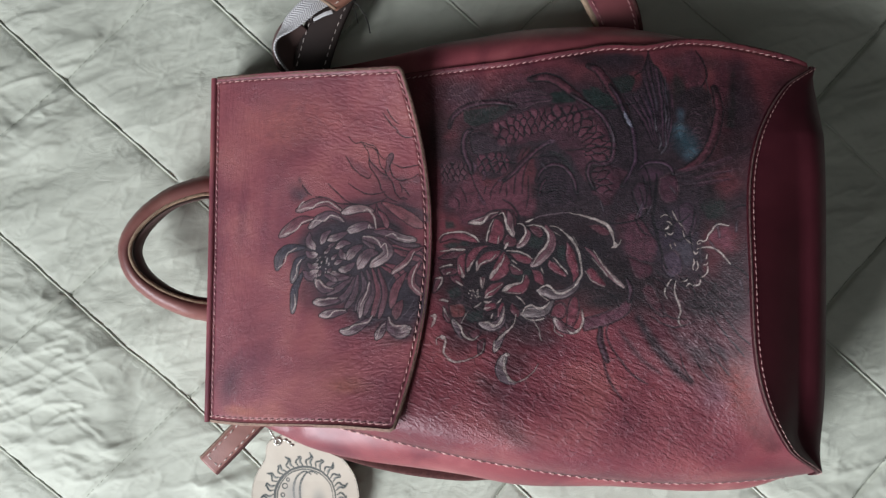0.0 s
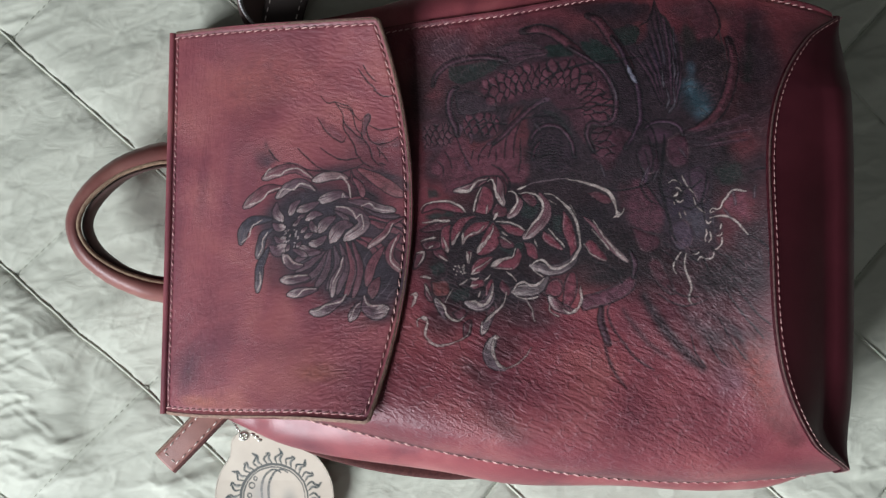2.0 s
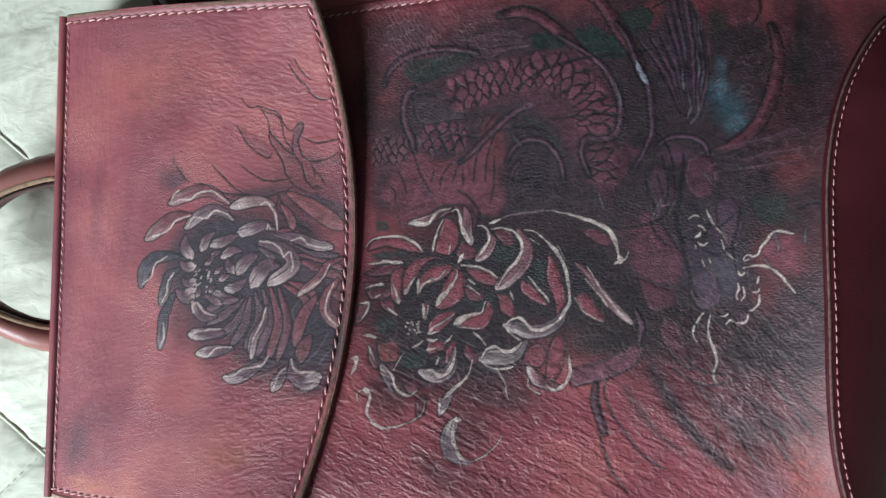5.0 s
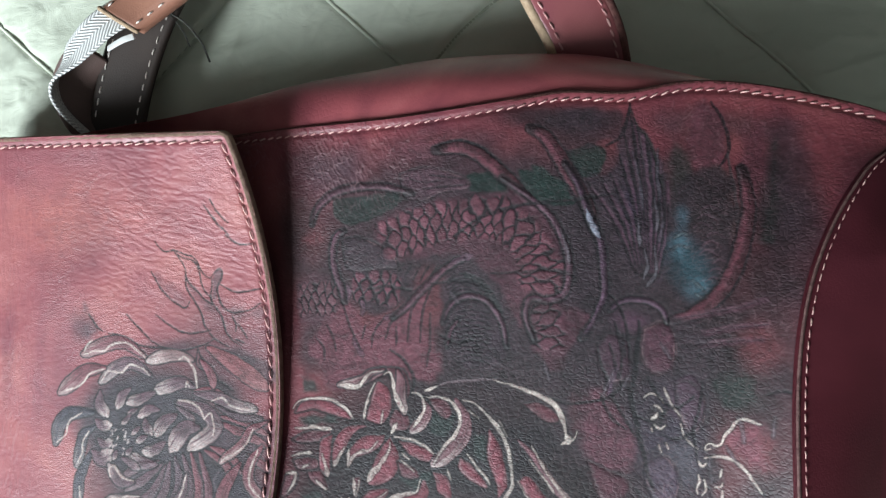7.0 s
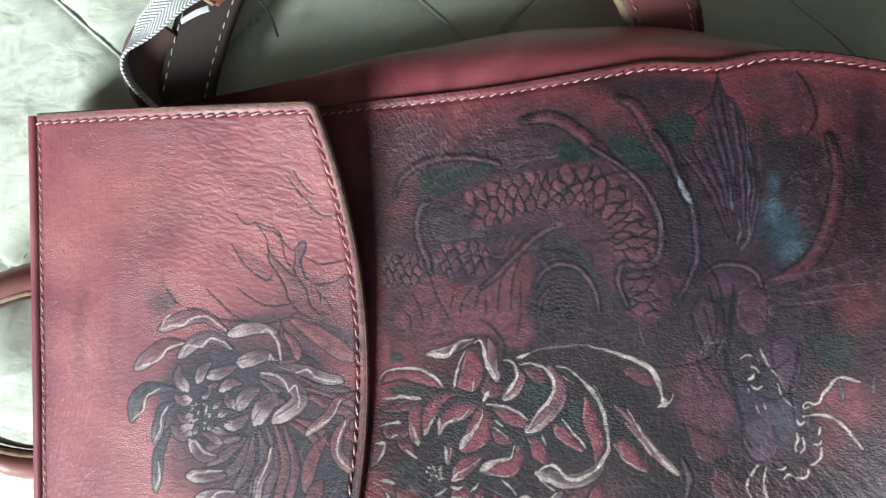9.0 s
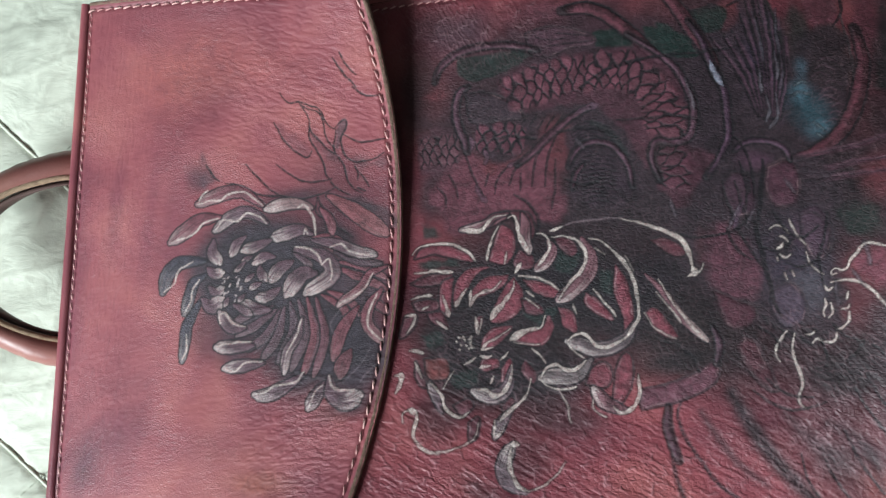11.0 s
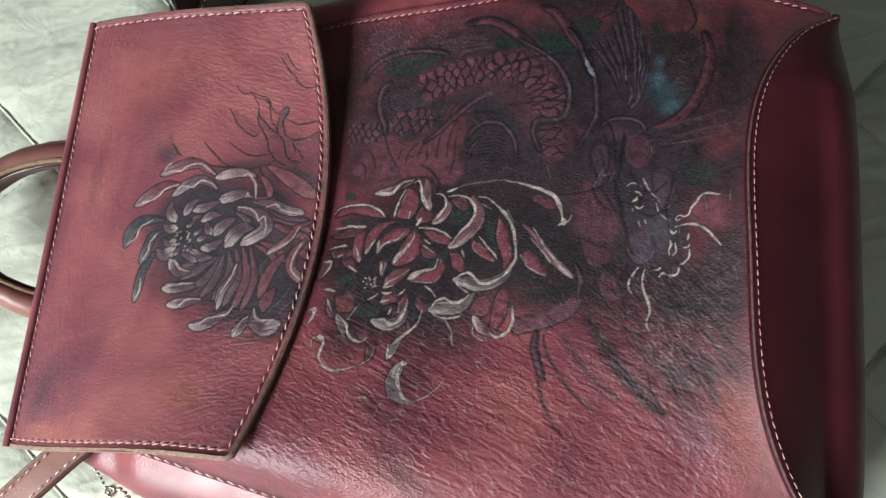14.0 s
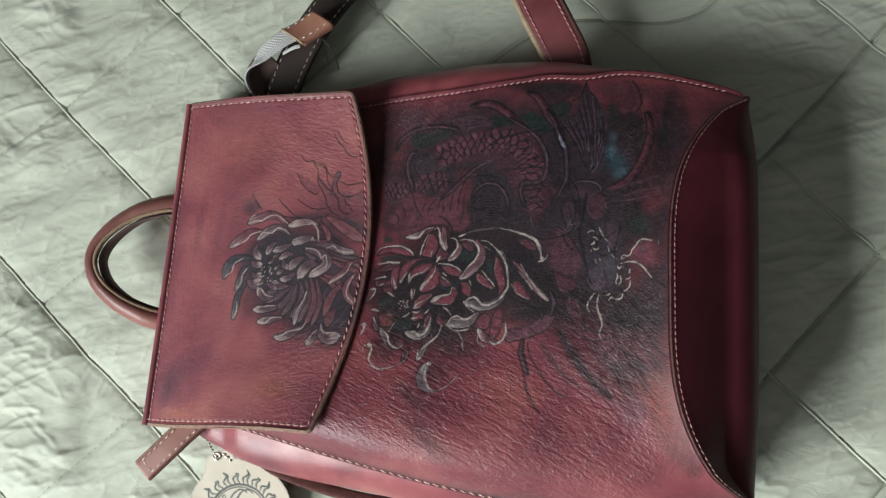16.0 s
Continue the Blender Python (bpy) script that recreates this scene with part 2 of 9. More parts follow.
def sheet(name, P, material, parent=None, paint=None):
    """A mesh from an n x m grid of places (n, m, 3); faces with a NaN corner are left out."""
    n, m, _ = P.shape
    idx = np.arange(n * m).reshape(n, m)
    q = np.stack([idx[:-1, :-1], idx[1:, :-1], idx[1:, 1:], idx[:-1, 1:]], -1).reshape(-1, 4)
    flat = P.reshape(-1, 3)
    bad = np.isnan(flat[:, 2])
    q = q[~bad[q].any(1)]
    used = np.zeros(len(flat), bool)
    used[q.ravel()] = True
    order = np.cumsum(used) - 1
    q = order[q]
    co = flat[used]
    me = bpy.data.meshes.new(name)
    me.vertices.add(len(co))
    me.vertices.foreach_set("co", co.astype(np.float32).ravel())
    me.loops.add(q.size)
    me.loops.foreach_set("vertex_index", q.astype(np.int32).ravel())
    me.polygons.add(len(q))
    me.polygons.foreach_set("loop_start", np.arange(0, q.size, 4, dtype=np.int32))
    me.polygons.foreach_set("use_smooth", np.ones(len(q), bool))
    me.update(calc_edges=True)
    me.materials.append(material)
    if paint is not None:
        a = me.attributes.new("paint", "FLOAT_COLOR", "POINT")
        a.data.foreach_set("color", paint.reshape(-1, 4)[used].astype(np.float32).ravel())
    ob = new(name, me)
    if parent is not None:
        ob.parent = parent
    return ob


def spline(pts, n=24):
    """Places along a smooth line through pts (Catmull-Rom), evenly spaced in length."""
    p = np.array(pts, float)
    e = np.vstack([2 * p[0] - p[1], p, 2 * p[-1] - p[-2]])
    out = []
    for i in range(len(p) - 1):
        a, b, c, d = e[i:i + 4]
        t = np.linspace(0, 1, 16, endpoint=False)[:, None]
        out.append(0.5 * (2 * b + (c - a) * t + (2 * a - 5 * b + 4 * c - d) * t ** 2 + (3 * b - a - 3 * c + d) * t ** 3))
    out.append(p[-1:])
    o = np.vstack(out)
    s = np.concatenate([[0], np.cumsum(np.linalg.norm(np.diff(o, axis=0), axis=1))])
    u = np.linspace(0, s[-1], n)
    return np.stack([np.interp(u, s, o[:, k]) for k in range(o.shape[1])], -1)


def loft(name, rings, material, parent, label="", closed=True, caps=True):
    """Skin over rings of equal count."""
    k = len(rings[0])
    verts = [v for r in rings for v in r]
    faces = []
    for i in range(len(rings) - 1):
        for j in range(k if closed else k - 1):
            j2 = (j + 1) % k
            faces.append((i * k + j, i * k + j2, (i + 1) * k + j2, (i + 1) * k + j))
    if caps and closed:
        faces.append(tuple(range(k))[::-1])
        faces.append(tuple((len(rings) - 1) * k + j for j in range(k)))
    return part_mesh(name, mesh_of(name, verts, faces, material), parent, label)


def tube(name, pts, radius, material, parent, label="", n=32, k=8, taper=False):
    c = spline(pts, n)
    rings = []
    for i in range(n):
        d = Vector(c[min(i + 1, n - 1)] - c[max(i - 1, 0)]).normalized()
        a = d.cross(Vector((0, 0, 1)))
        a = a.normalized() if a.length > 1e-4 else Vector((1, 0, 0))
        b = a.cross(d)
        r = radius * (1 - 0.6 * i / n if taper else 1)
        rings.append([Vector(c[i]) + r * (math.cos(2 * math.pi * j / k) * a + math.sin(2 * math.pi * j / k) * b) for j in range(k)])
    return loft(name, rings, material, parent, label)


def strap(name, pts, width, thick, material, parent, label="", tilt=0.0, n=40, twist=None, tape=False, off=0.0):
    """A flat band with rounded edges along pts. tilt: degrees by which it stands on its edge; twist: one value a place."""
    c = spline(pts, n)
    rings, us = [], []
    run = 0.0
    tw = np.interp(np.linspace(0, 1, n), np.linspace(0, 1, len(twist)), twist) if twist else [tilt] * n
    section = [(-0.5, -0.15), (-0.5, 0.15), (-0.47, 0.42), (-0.42, 0.5), (-0.2, 0.53), (0.0, 0.54), (0.2, 0.53), (0.42, 0.5), (0.47, 0.42), (0.5, 0.15), (0.5, -0.15), (0.46, -0.5), (0.0, -0.5), (-0.46, -0.5)]
    for i in range(n):
        d = Vector(c[min(i + 1, n - 1)] - c[max(i - 1, 0)]).normalized()
        side = d.cross(Vector((0, 0, 1))).normalized()
        up = side.cross(d).normalized()
        turn = Matrix.Rotation(radians(tw[i]), 3, d)
        side, up = turn @ side, turn @ up
        if i:
            run += float(np.linalg.norm(c[i] - c[i - 1]))
        rings.append([Vector(c[i]) + side * (a * width) + up * (b * thick + off) for a, b in section])
        us += [(run, a * width + 0.5, 0) for a, b in section]
    ob = loft(name, rings, material, parent, label)
    if tape:
        at = ob.data.attributes.new("tape", "FLOAT_VECTOR", "POINT")
        at.data.foreach_set("vector", np.array(us, np.float32).ravel())
    return ob


def lattice(x, y, seed=0):
    """Smooth value noise in 0..1 over arrays, cells of size 1."""
    i, j = np.floor(x).astype(np.int64), np.floor(y).astype(np.int64)
    fx, fy = x - i, y - j
    fx, fy = fx * fx * (3 - 2 * fx), fy * fy * (3 - 2 * fy)

    def h(a, b):
        k = (a * 374761393 + b * 668265263 + seed * 1442695041) & 0xFFFFFFFF
        k = ((k ^ (k >> 13)) * 1274126177) & 0xFFFFFFFF
        return ((k ^ (k >> 16)) & 0xFFFF) / 65535.0
    return (h(i, j) * (1 - fx) + h(i + 1, j) * fx) * (1 - fy) + (h(i, j + 1) * (1 - fx) + h(i + 1, j + 1) * fx) * fy


def fbm(x, y, seed=0, octaves=4, gain=0.5):
    v, a, t = 0.0, 1.0, 0.0
    for o in range(octaves):
        v = v + a * lattice(x * 2 ** o, y * 2 ** o, seed + 17 * o)
        t += a
        a *= gain
    return v / t


def sstep(a, b, x):
    t = np.clip((x - a) / (b - a), 0, 1)
    return t * t * (3 - 2 * t)


STITCH = {}


def stitch_mesh(material):
    """One short sewn stitch, 1 long, sunk at both ends."""
    if material.name not in STITCH:
        rings = []
        for s, r, z in ((-0.5, 0.05, -0.10), (-0.36, 0.105, 0.0), (0.0, 0.125, 0.05), (0.36, 0.105, 0.0), (0.5, 0.05, -0.10)):
            rings.append([(s, r * math.cos(a), z + r * math.sin(a)) for a in [2 * math.pi * k / 5 for k in range(5)]])
        verts = [v for r in rings for v in r]
        faces = [(i * 5 + j, i * 5 + (j + 1) % 5, (i + 1) * 5 + (j + 1) % 5, (i + 1) * 5 + j) for i in range(4) for j in range(5)]
        STITCH[material.name] = mesh_of("stitch", verts, faces, material)
    return STITCH[material.name]


def sew(parent, places, pitch, material, length=0.78, slant=9.0, up=None, thick=1.0):
    """A row of stitches along a line of places."""
    p = np.array(places, float)
    s = np.concatenate([[0], np.cumsum(np.linalg.norm(np.diff(p, axis=0), axis=1))])
    count = max(2, int(s[-1] / pitch))
    me = stitch_mesh(material)
    for k in range(count):
        u = (k + 0.5) * s[-1] / count
        at = Vector([np.interp(u, s, p[:, j]) for j in range(3)])
        d = Vector([np.interp(min(u + pitch, s[-1]), s, p[:, j]) - np.interp(max(u - pitch, 0), s, p[:, j]) for j in range(3)]).normalized()
        nz = Vector(up) if up else Vector((0, 0, 1))
        side = nz.cross(d).normalized()
        nz = d.cross(side)
        ob = new("stitch", me)
        ob.parent = parent
        m = Matrix((d, side, nz)).transposed().to_4x4()
        L = pitch * length * random.uniform(0.92, 1.06)
        ob.matrix_world = Matrix.Translation(at) @ m @ Matrix.Rotation(radians(slant + random.uniform(-4, 4)), 4, "Z") @ Matrix.Diagonal((L, 0.0034 * thick, 0.0034 * thick, 1))


# ---------------------------------------------------------------- paint on leather


class Paint:
    """Hand painting on a sheet: colour with cover, and the tooled relief, at places X, Y in millimetres."""

    def __init__(self, X, Y):
        self.X, self.Y = X, Y
        self.WX = X + 0.7 * (fbm(X * 0.33, Y * 0.33, 91, 3) - 0.5)
        self.WY = Y + 0.7 * (fbm(X * 0.33, Y * 0.33, 92, 3) - 0.5)
        self.rgb = np.zeros((*X.shape, 3))
        self.a = np.zeros(X.shape)
        self.h = np.zeros(X.shape)

    def window(self, p, pad):
        lo, hi = p.min(0) - pad, p.max(0) + pad
        rows = np.where((self.X.max(1) > lo[0]) & (self.X.min(1) < hi[0]))[0]
        if not len(rows):
            return None
        r = slice(rows[0], rows[-1] + 1)
        cols = np.where((self.Y[r].max(0) > lo[1]) & (self.Y[r].min(0) < hi[1]))[0]
        if not len(cols):
            return None
        return r, slice(cols[0], cols[-1] + 1)

    def over(self, w, rgb, a):
        self.rgb[w] = np.asarray(rgb) * a[..., None] + self.rgb[w] * (1 - a[..., None])
        self.a[w] = a + self.a[w] * (1 - a)

    def near(self, w, c):
        """Distance to the line c, side of it and share of its length."""
        x, y = self.WX[w][..., None], self.WY[w][..., None]
        a, b = c[:-1], c[1:]
        d = b - a
        t = np.clip(((x - a[:, 0]) * d[:, 0] + (y - a[:, 1]) * d[:, 1]) / (d ** 2).sum(1), 0, 1)
        ex, ey = x - a[:, 0] - t * d[:, 0], y - a[:, 1] - t * d[:, 1]
        q = ex ** 2 + ey ** 2
        k = q.argmin(-1)[..., None]
        take = lambda m: np.take_along_axis(m, k, -1)[..., 0]
        dist = np.sqrt(take(q))
        side = np.sign(d[k[..., 0], 0] * take(ey) - d[k[..., 0], 1] * take(ex))
        return dist, side, (k[..., 0] + take(t)) / (len(c) - 1)

    def line(self, pts, w, rgb, a=0.9, soft=0.35, h=0.0, fade=0.0):
        """A brush line of width w that thins at both ends."""
        c = spline(pts, 8 + 6 * len(pts))
        win = self.window(c, w + 4 * soft + 1)
        if win is None:
            return
        d, _, s = self.near(win, c)
        wid = w * 0.5 * (0.35 + 0.65 * np.sin(np.pi * np.clip(s, 0.02, 0.98)) ** 0.5)
        k = 1 - sstep(wid - soft * 0.5, wid + soft, d)
        k = k * (1 - fade * s)
        if w < 1.4:
            # dry brush: thin strokes break up on the grain
            k = k * np.clip(0.45 + 1.1 * lattice(self.X[win] * 2.1, self.Y[win] * 2.1, 23), 0, 1)
        self.over(win, rgb, k * a)
        self.h[win] += h * k

    def petal(self, pts, w, body, white=0.8, edge=1, a=0.92, dark=(0.008, 0.006, 0.009), tint=(0.48, 0.43, 0.40)):
        """A petal from its base to its tip: dark rim, dyed body with veins, fine pale streaks towards the tip."""
        c = spline(pts, 8 + 6 * len(pts))
        win = self.window(c, w + 2)
        if win is None:
            return
        d, side, s = self.near(win, c)
        prof = (np.clip(s + 0.06, 0.02, 1) ** 0.75) * (np.clip(1.02 - s, 0, 1) ** 0.42) / 0.52
        wid = np.maximum(w * 0.5 * prof, 0.10)
        self.over(win, dark, 0.95 * (1 - sstep(wid + 0.25, wid + 0.85, d)))
        inside = 1 - sstep(wid - 0.30, wid + 0.12, d)
        self.over(win, body, inside * a)
        x, y = self.X[win], self.Y[win]
        across = d * side
        hair = lattice(s * 2.2 + x * 0.02, across * 2.6 + 7.0, 5)
        self.over(win, np.asarray(body) * 0.45, inside * 0.7 * sstep(0.60, 0.85, lattice(s * 2.0 + 3.0, across * 2.2 + 31.0, 9)))
        dust = 0.55 + 0.9 * (lattice(x * 3.3, y * 3.3, 17) - 0.5)
        pale = white * sstep(0.42, 0.98, s) * sstep(0.48, 0.92, hair + 0.60 * s - 0.16) * np.clip(dust + 0.5 * s, 0, 1)
        rim = np.exp(-((across * edge - wid * 0.78) / 0.24) ** 2) * sstep(0.25, 0.75, s) * min(1.0, white) * 0.65
        self.over(win, tint, np.clip(np.maximum(pale, rim), 0, 1) * inside * 0.68)
        self.h[win] += 0.20 * inside * (1 - (np.clip(d / wid, 0, 1)) ** 2)

    def wash(self, cx, cy, rx, ry, rot, rgb, a, hard=0.3, rough=0.35):
        """A cloud of airbrushed dye."""
        c, s = math.cos(radians(rot)), math.sin(radians(rot))
        r = max(rx, ry) * 1.4
        win = self.window(np.array([[cx - r, cy - r], [cx + r, cy + r]]), 1)
        if win is None:
            return
        x, y = self.X[win] - cx, self.Y[win] - cy
        q = np.sqrt(((x * c + y * s) / rx) ** 2 + ((y * c - x * s) / ry) ** 2)
        q = q + rough * (fbm(self.X[win] * 0.09, self.Y[win] * 0.09, int(abs(cx)) + 3, 4) - 0.5)
        self.over(win, rgb, a * (1 - sstep(hard, 1.05, q)))

    def brush(self, pts, w0, w1, rgb, a=0.8, dry=0.5):
        """A loaded brush stroke from width w0 to w1, with bristle marks and a dark halo."""
        c = spline(pts, 8 + 6 * len(pts))
        win = self.window(c, max(w0, w1) + 2)
        if win is None:
            return
        d, side, s = self.near(win, c)
        run = s * float(np.linalg.norm(np.diff(c, axis=0), axis=1).sum())
        wid = 0.5 * (w0 + (w1 - w0) * s) * (0.22 + 0.78 * sstep(0, 0.30, s) * sstep(1.06, 0.84, s)) * (0.65 + 0.7 * lattice(run * 0.45, s * 0 + 2.0, 35))
        wid = np.maximum(wid, 0.14)
        self.over(win, INK, 0.55 * (1 - sstep(wid + 0.10, wid + 0.75, d)))
        k = 1 - sstep(wid - 0.14, wid + 0.20, d)
        m = 0.5 * lattice(run * 0.55, d * side * 4.2 + 9.0, 37) + 0.5 * lattice(self.X[win] * 2.7, self.Y[win] * 2.7, 39)
        k = k * (1 - dry * sstep(0.30, 0.70, m)) * (0.6 + 0.4 * lattice(run * 0.22, s * 0 + 5.0, 36))
        self.over(win, rgb, k * a)
        self.h[win] += 0.08 * k

    def ribbon(self, pts, w, rgb, a=0.85, edge=0.8, ea=0.8):
        """A painted band with a lit middle and dark outlines on both sides."""
        c = spline(pts, 8 + 6 * len(pts))
        win = self.window(c, w + edge + 2)
        if win is None:
            return
        d, side, s = self.near(win, c)
        wid = 0.5 * w * (0.55 + 0.45 * np.sin(np.pi * np.clip(s, 0, 1)) ** 0.6)
        a = a * sstep(0, 0.12, s) * sstep(1.0, 0.88, s)
        self.over(win, INK, ea * (1 - sstep(wid + 0.3 * edge, wid + 1.1 * edge, d)))
        lit = 0.50 + 0.62 * np.exp(-((d * side / wid + 0.35) / 0.42) ** 2) + 0.7 * (fbm(self.X[win] * 0.8, self.Y[win] * 0.8, 43, 2) - 0.5)
        k = 1 - sstep(wid - 0.35, wid + 0.25, d)
        self.over(win, np.asarray(rgb) * lit[..., None], k * a)
        self.h[win] += 0.22 * k * (1 - np.clip(d / wid, 0, 1) ** 2) - 0.10 * np.exp(-((d - wid - 0.3 * edge) / 0.5) ** 2)

    def patch(self, pts, rgb, a=0.9, soft=0.6, rim=0.0):
        """A filled shape with a smooth outline; rim: width of the dark line round it."""
        c = spline(list(pts) + [pts[0]], 10 + 6 * len(pts))
        win = self.window(c, 2.2 * soft + rim + 2.5)
        if win is None:
            return
        d, _, _ = self.near(win, c)
        x, y = self.WX[win], self.WY[win]
        inside = np.zeros(x.shape, bool)
        for (ax, ay), (bx, by) in zip(c[:-1], c[1:]):
            if ay != by:
                inside ^= ((ay > y) != (by > y)) & (x < (bx - ax) * (y - ay) / (by - ay) + ax)
        sd = np.where(inside, d, -d)
        if not rim:
            sd = sd + (1.2 + 2.0 * soft) * (fbm(self.X[win] * 0.22, self.Y[win] * 0.22, 49, 3) - 0.5)
        if rim:
            self.over(win, INK, 0.9 * sstep(-rim - 0.3, -rim * 0.4, sd))
        k = sstep(-soft, soft, sd)
        tone = 0.72 + 0.56 * fbm(self.X[win] * 0.55, self.Y[win] * 0.55, 47, 3)
        if rim:
            tone = tone * (0.75 + 0.35 * np.clip(d / 1.6, 0, 1))
        self.over(win, np.asarray(rgb) * tone[..., None], k * a)
        if rim:
            fleck = sstep(0.45, 0.8, fbm(self.X[win] * 0.33, self.Y[win] * 0.33, 48, 2)) * (0.5 + 0.5 * lattice(self.X[win] * 2.5, self.Y[win] * 2.5, 46))
            self.over(win, (0.30, 0.20, 0.21), 0.55 * k * fleck * np.exp(-((d - 0.45) / 0.26) ** 2))
            self.h[win] += 0.16 * k * np.clip(d / 1.5, 0, 1) - 0.10 * np.exp(-(sd / 0.4) ** 2)

    def scales(self, pts, w, size, rgb, a=0.85):
        """Rows of overlapping fish scales along a line, over a band of width w."""
        c = spline(pts, 50)
        win = self.window(c, w * 0.5 + 1)
        if win is None:
            return
        d, side, s = self.near(win, c)
        run = s * float(np.linalg.norm(np.diff(c, axis=0), axis=1).sum())
        x, y = self.X[win], self.Y[win]
        u = d * side / (size * 1.05) + 1.3 * (fbm(x * 0.13, y * 0.13, 53, 3) - 0.5)
        v = run / (size * 0.92) + 1.3 * (fbm(x * 0.13, y * 0.13, 59, 3) - 0.5)
        row = np.floor(u)
        t, off = u - row, 0.5 * np.mod(row, 2)
        q = v + off - np.floor(v + off) - 0.5
        b = 0.98 - 0.66 * np.abs(2 * q) ** 1.25
        own = t < b
        e = np.minimum(0.85 * np.abs(t - b), np.where(t < 0.40, 0.5 - np.abs(q), 9.0))
        col = np.where(own, np.floor(v + off), np.floor(v + 0.5 - off))
        tone = 0.45 + 0.9 * lattice(col * 3.0 + 0.5, np.where(own, row, row + 1) * 5.0 + 0.5, 61)
        mask = (1 - sstep(0.72, 1.0, 2 * d / w + 0.5 * (fbm(x * 0.2, y * 0.2, 63, 2) - 0.5))) * sstep(0.0, 0.05, s) * sstep(1.0, 0.95, s)
        thick = 0.03 + 0.09 * lattice(x * 0.5, y * 0.5, 67)
        self.over(win, np.asarray(rgb) * tone[..., None], mask * a * sstep(0.08, 0.26, e))
        line = 1 - sstep(thick, thick + 0.07, e)
        self.over(win, INK, mask * 0.88 * line)
        self.h[win] += mask * (0.45 * np.clip(e, 0, 0.35) - 0.16 * line)

    def pigment(self):
        rgb = self.rgb / np.maximum(self.a, 1e-4)[..., None]
        return np.concatenate([rgb, np.clip(self.a, 0, 1)[..., None]], -1)


# ---------------------------------------------------------------- the room that closes the place
ROOM = (-1.18, 3.4, -2.8, 2.8, -0.56, 2.3)
X0, X1, Y0, Y1, Z0, Z1 = ROOM


def setting(name, bm, material, label):
    me = bpy.data.meshes.new(name)
    bm.to_mesh(me)
    bm.free()
    me.materials.append(material)
    return tagged(new(name, me), label, name.split("_")[0], "", "structure")


setting("floor", box(X0 - 0.15, X1 + 0.15, Y0 - 0.15, Y1 + 0.15, Z0 - 0.1, Z0), M_FLOOR, "brown wooden bedroom floor under the bed")
setting("ceiling", box(X0 - 0.15, X1 + 0.15, Y0 - 0.15, Y1 + 0.15, Z1, Z1 + 0.1), M_CEIL, "plain dim painted bedroom ceiling above the bed")
setting("wall_east", box(X1, X1 + 0.15, Y0, Y1, Z0, Z1), M_WALL, "plain dark grey brown painted bedroom wall, smooth")
setting("wall_north", box(X0 - 0.15, X1 + 0.15, Y1, Y1 + 0.15, Z0, Z1), M_WALL, "plain dark grey brown painted bedroom wall, smooth")
setting("wall_south", box(X0 - 0.15, X1 + 0.15, Y0 - 0.15, Y0, Z0, Z1), M_WALL, "plain dark grey brown painted bedroom wall, smooth")
wy0, wy1, wz0, wz1 = WINDOW[1] - WIN_W / 2, WINDOW[1] + WIN_W / 2, WINDOW[2] - WIN_H / 2, WINDOW[2] + WIN_H / 2
wall_w = bmesh.new()
for a in ((Y0, wy0, Z0, Z1), (wy1, Y1, Z0, Z1), (wy0, wy1, Z0, wz0), (wy0, wy1, wz1, Z1)):
    bmesh.ops.create_cube(wall_w, size=1.0, matrix=Matrix.Translation((X0 - 0.075, (a[0] + a[1]) / 2, (a[2] + a[3]) / 2)) @ Matrix.Diagonal((0.15, a[1] - a[0], a[3] - a[2], 1)))
setting("wall_west", wall_w, M_WALL, "dark grey brown painted bedroom wall with a window opening")
window_1 = tagged(new("window_1"), "white painted window frame letting in soft daylight", "window", "", "structure")
for a in ((wy0, wy0 + 0.04, wz0, wz1), (wy1 - 0.04, wy1, wz0, wz1), (wy0 + 0.04, wy1 - 0.04, wz0, wz0 + 0.04), (wy0 + 0.04, wy1 - 0.04, wz1 - 0.04, wz1)):
    part("frame", box(X0 - 0.12, X0 - 0.06, a[0], a[1], a[2], a[3], 0.004), M_FRAME, window_1)

# ---------------------------------------------------------------- bed with its quilted cover
bed = thing("bed", "mattress hidden below a sage green bedspread", "bed")
part("mattress", box(-0.98, 1.02, -1.0, 1.0, -0.22, -0.03, 0.03), M_MATTRESS, bed)
part("base", box(-0.96, 1.0, -0.98, 0.98, -0.5, -0.222, 0.01), M_FLOOR, bed)
for sx in (-0.9, 0.94):
    for sy in (-0.92, 0.92):
        part("leg", box(sx - 0.03, sx + 0.03, sy - 0.03, sy + 0.03, Z0, -0.5, 0.004), M_FLOOR, bed)


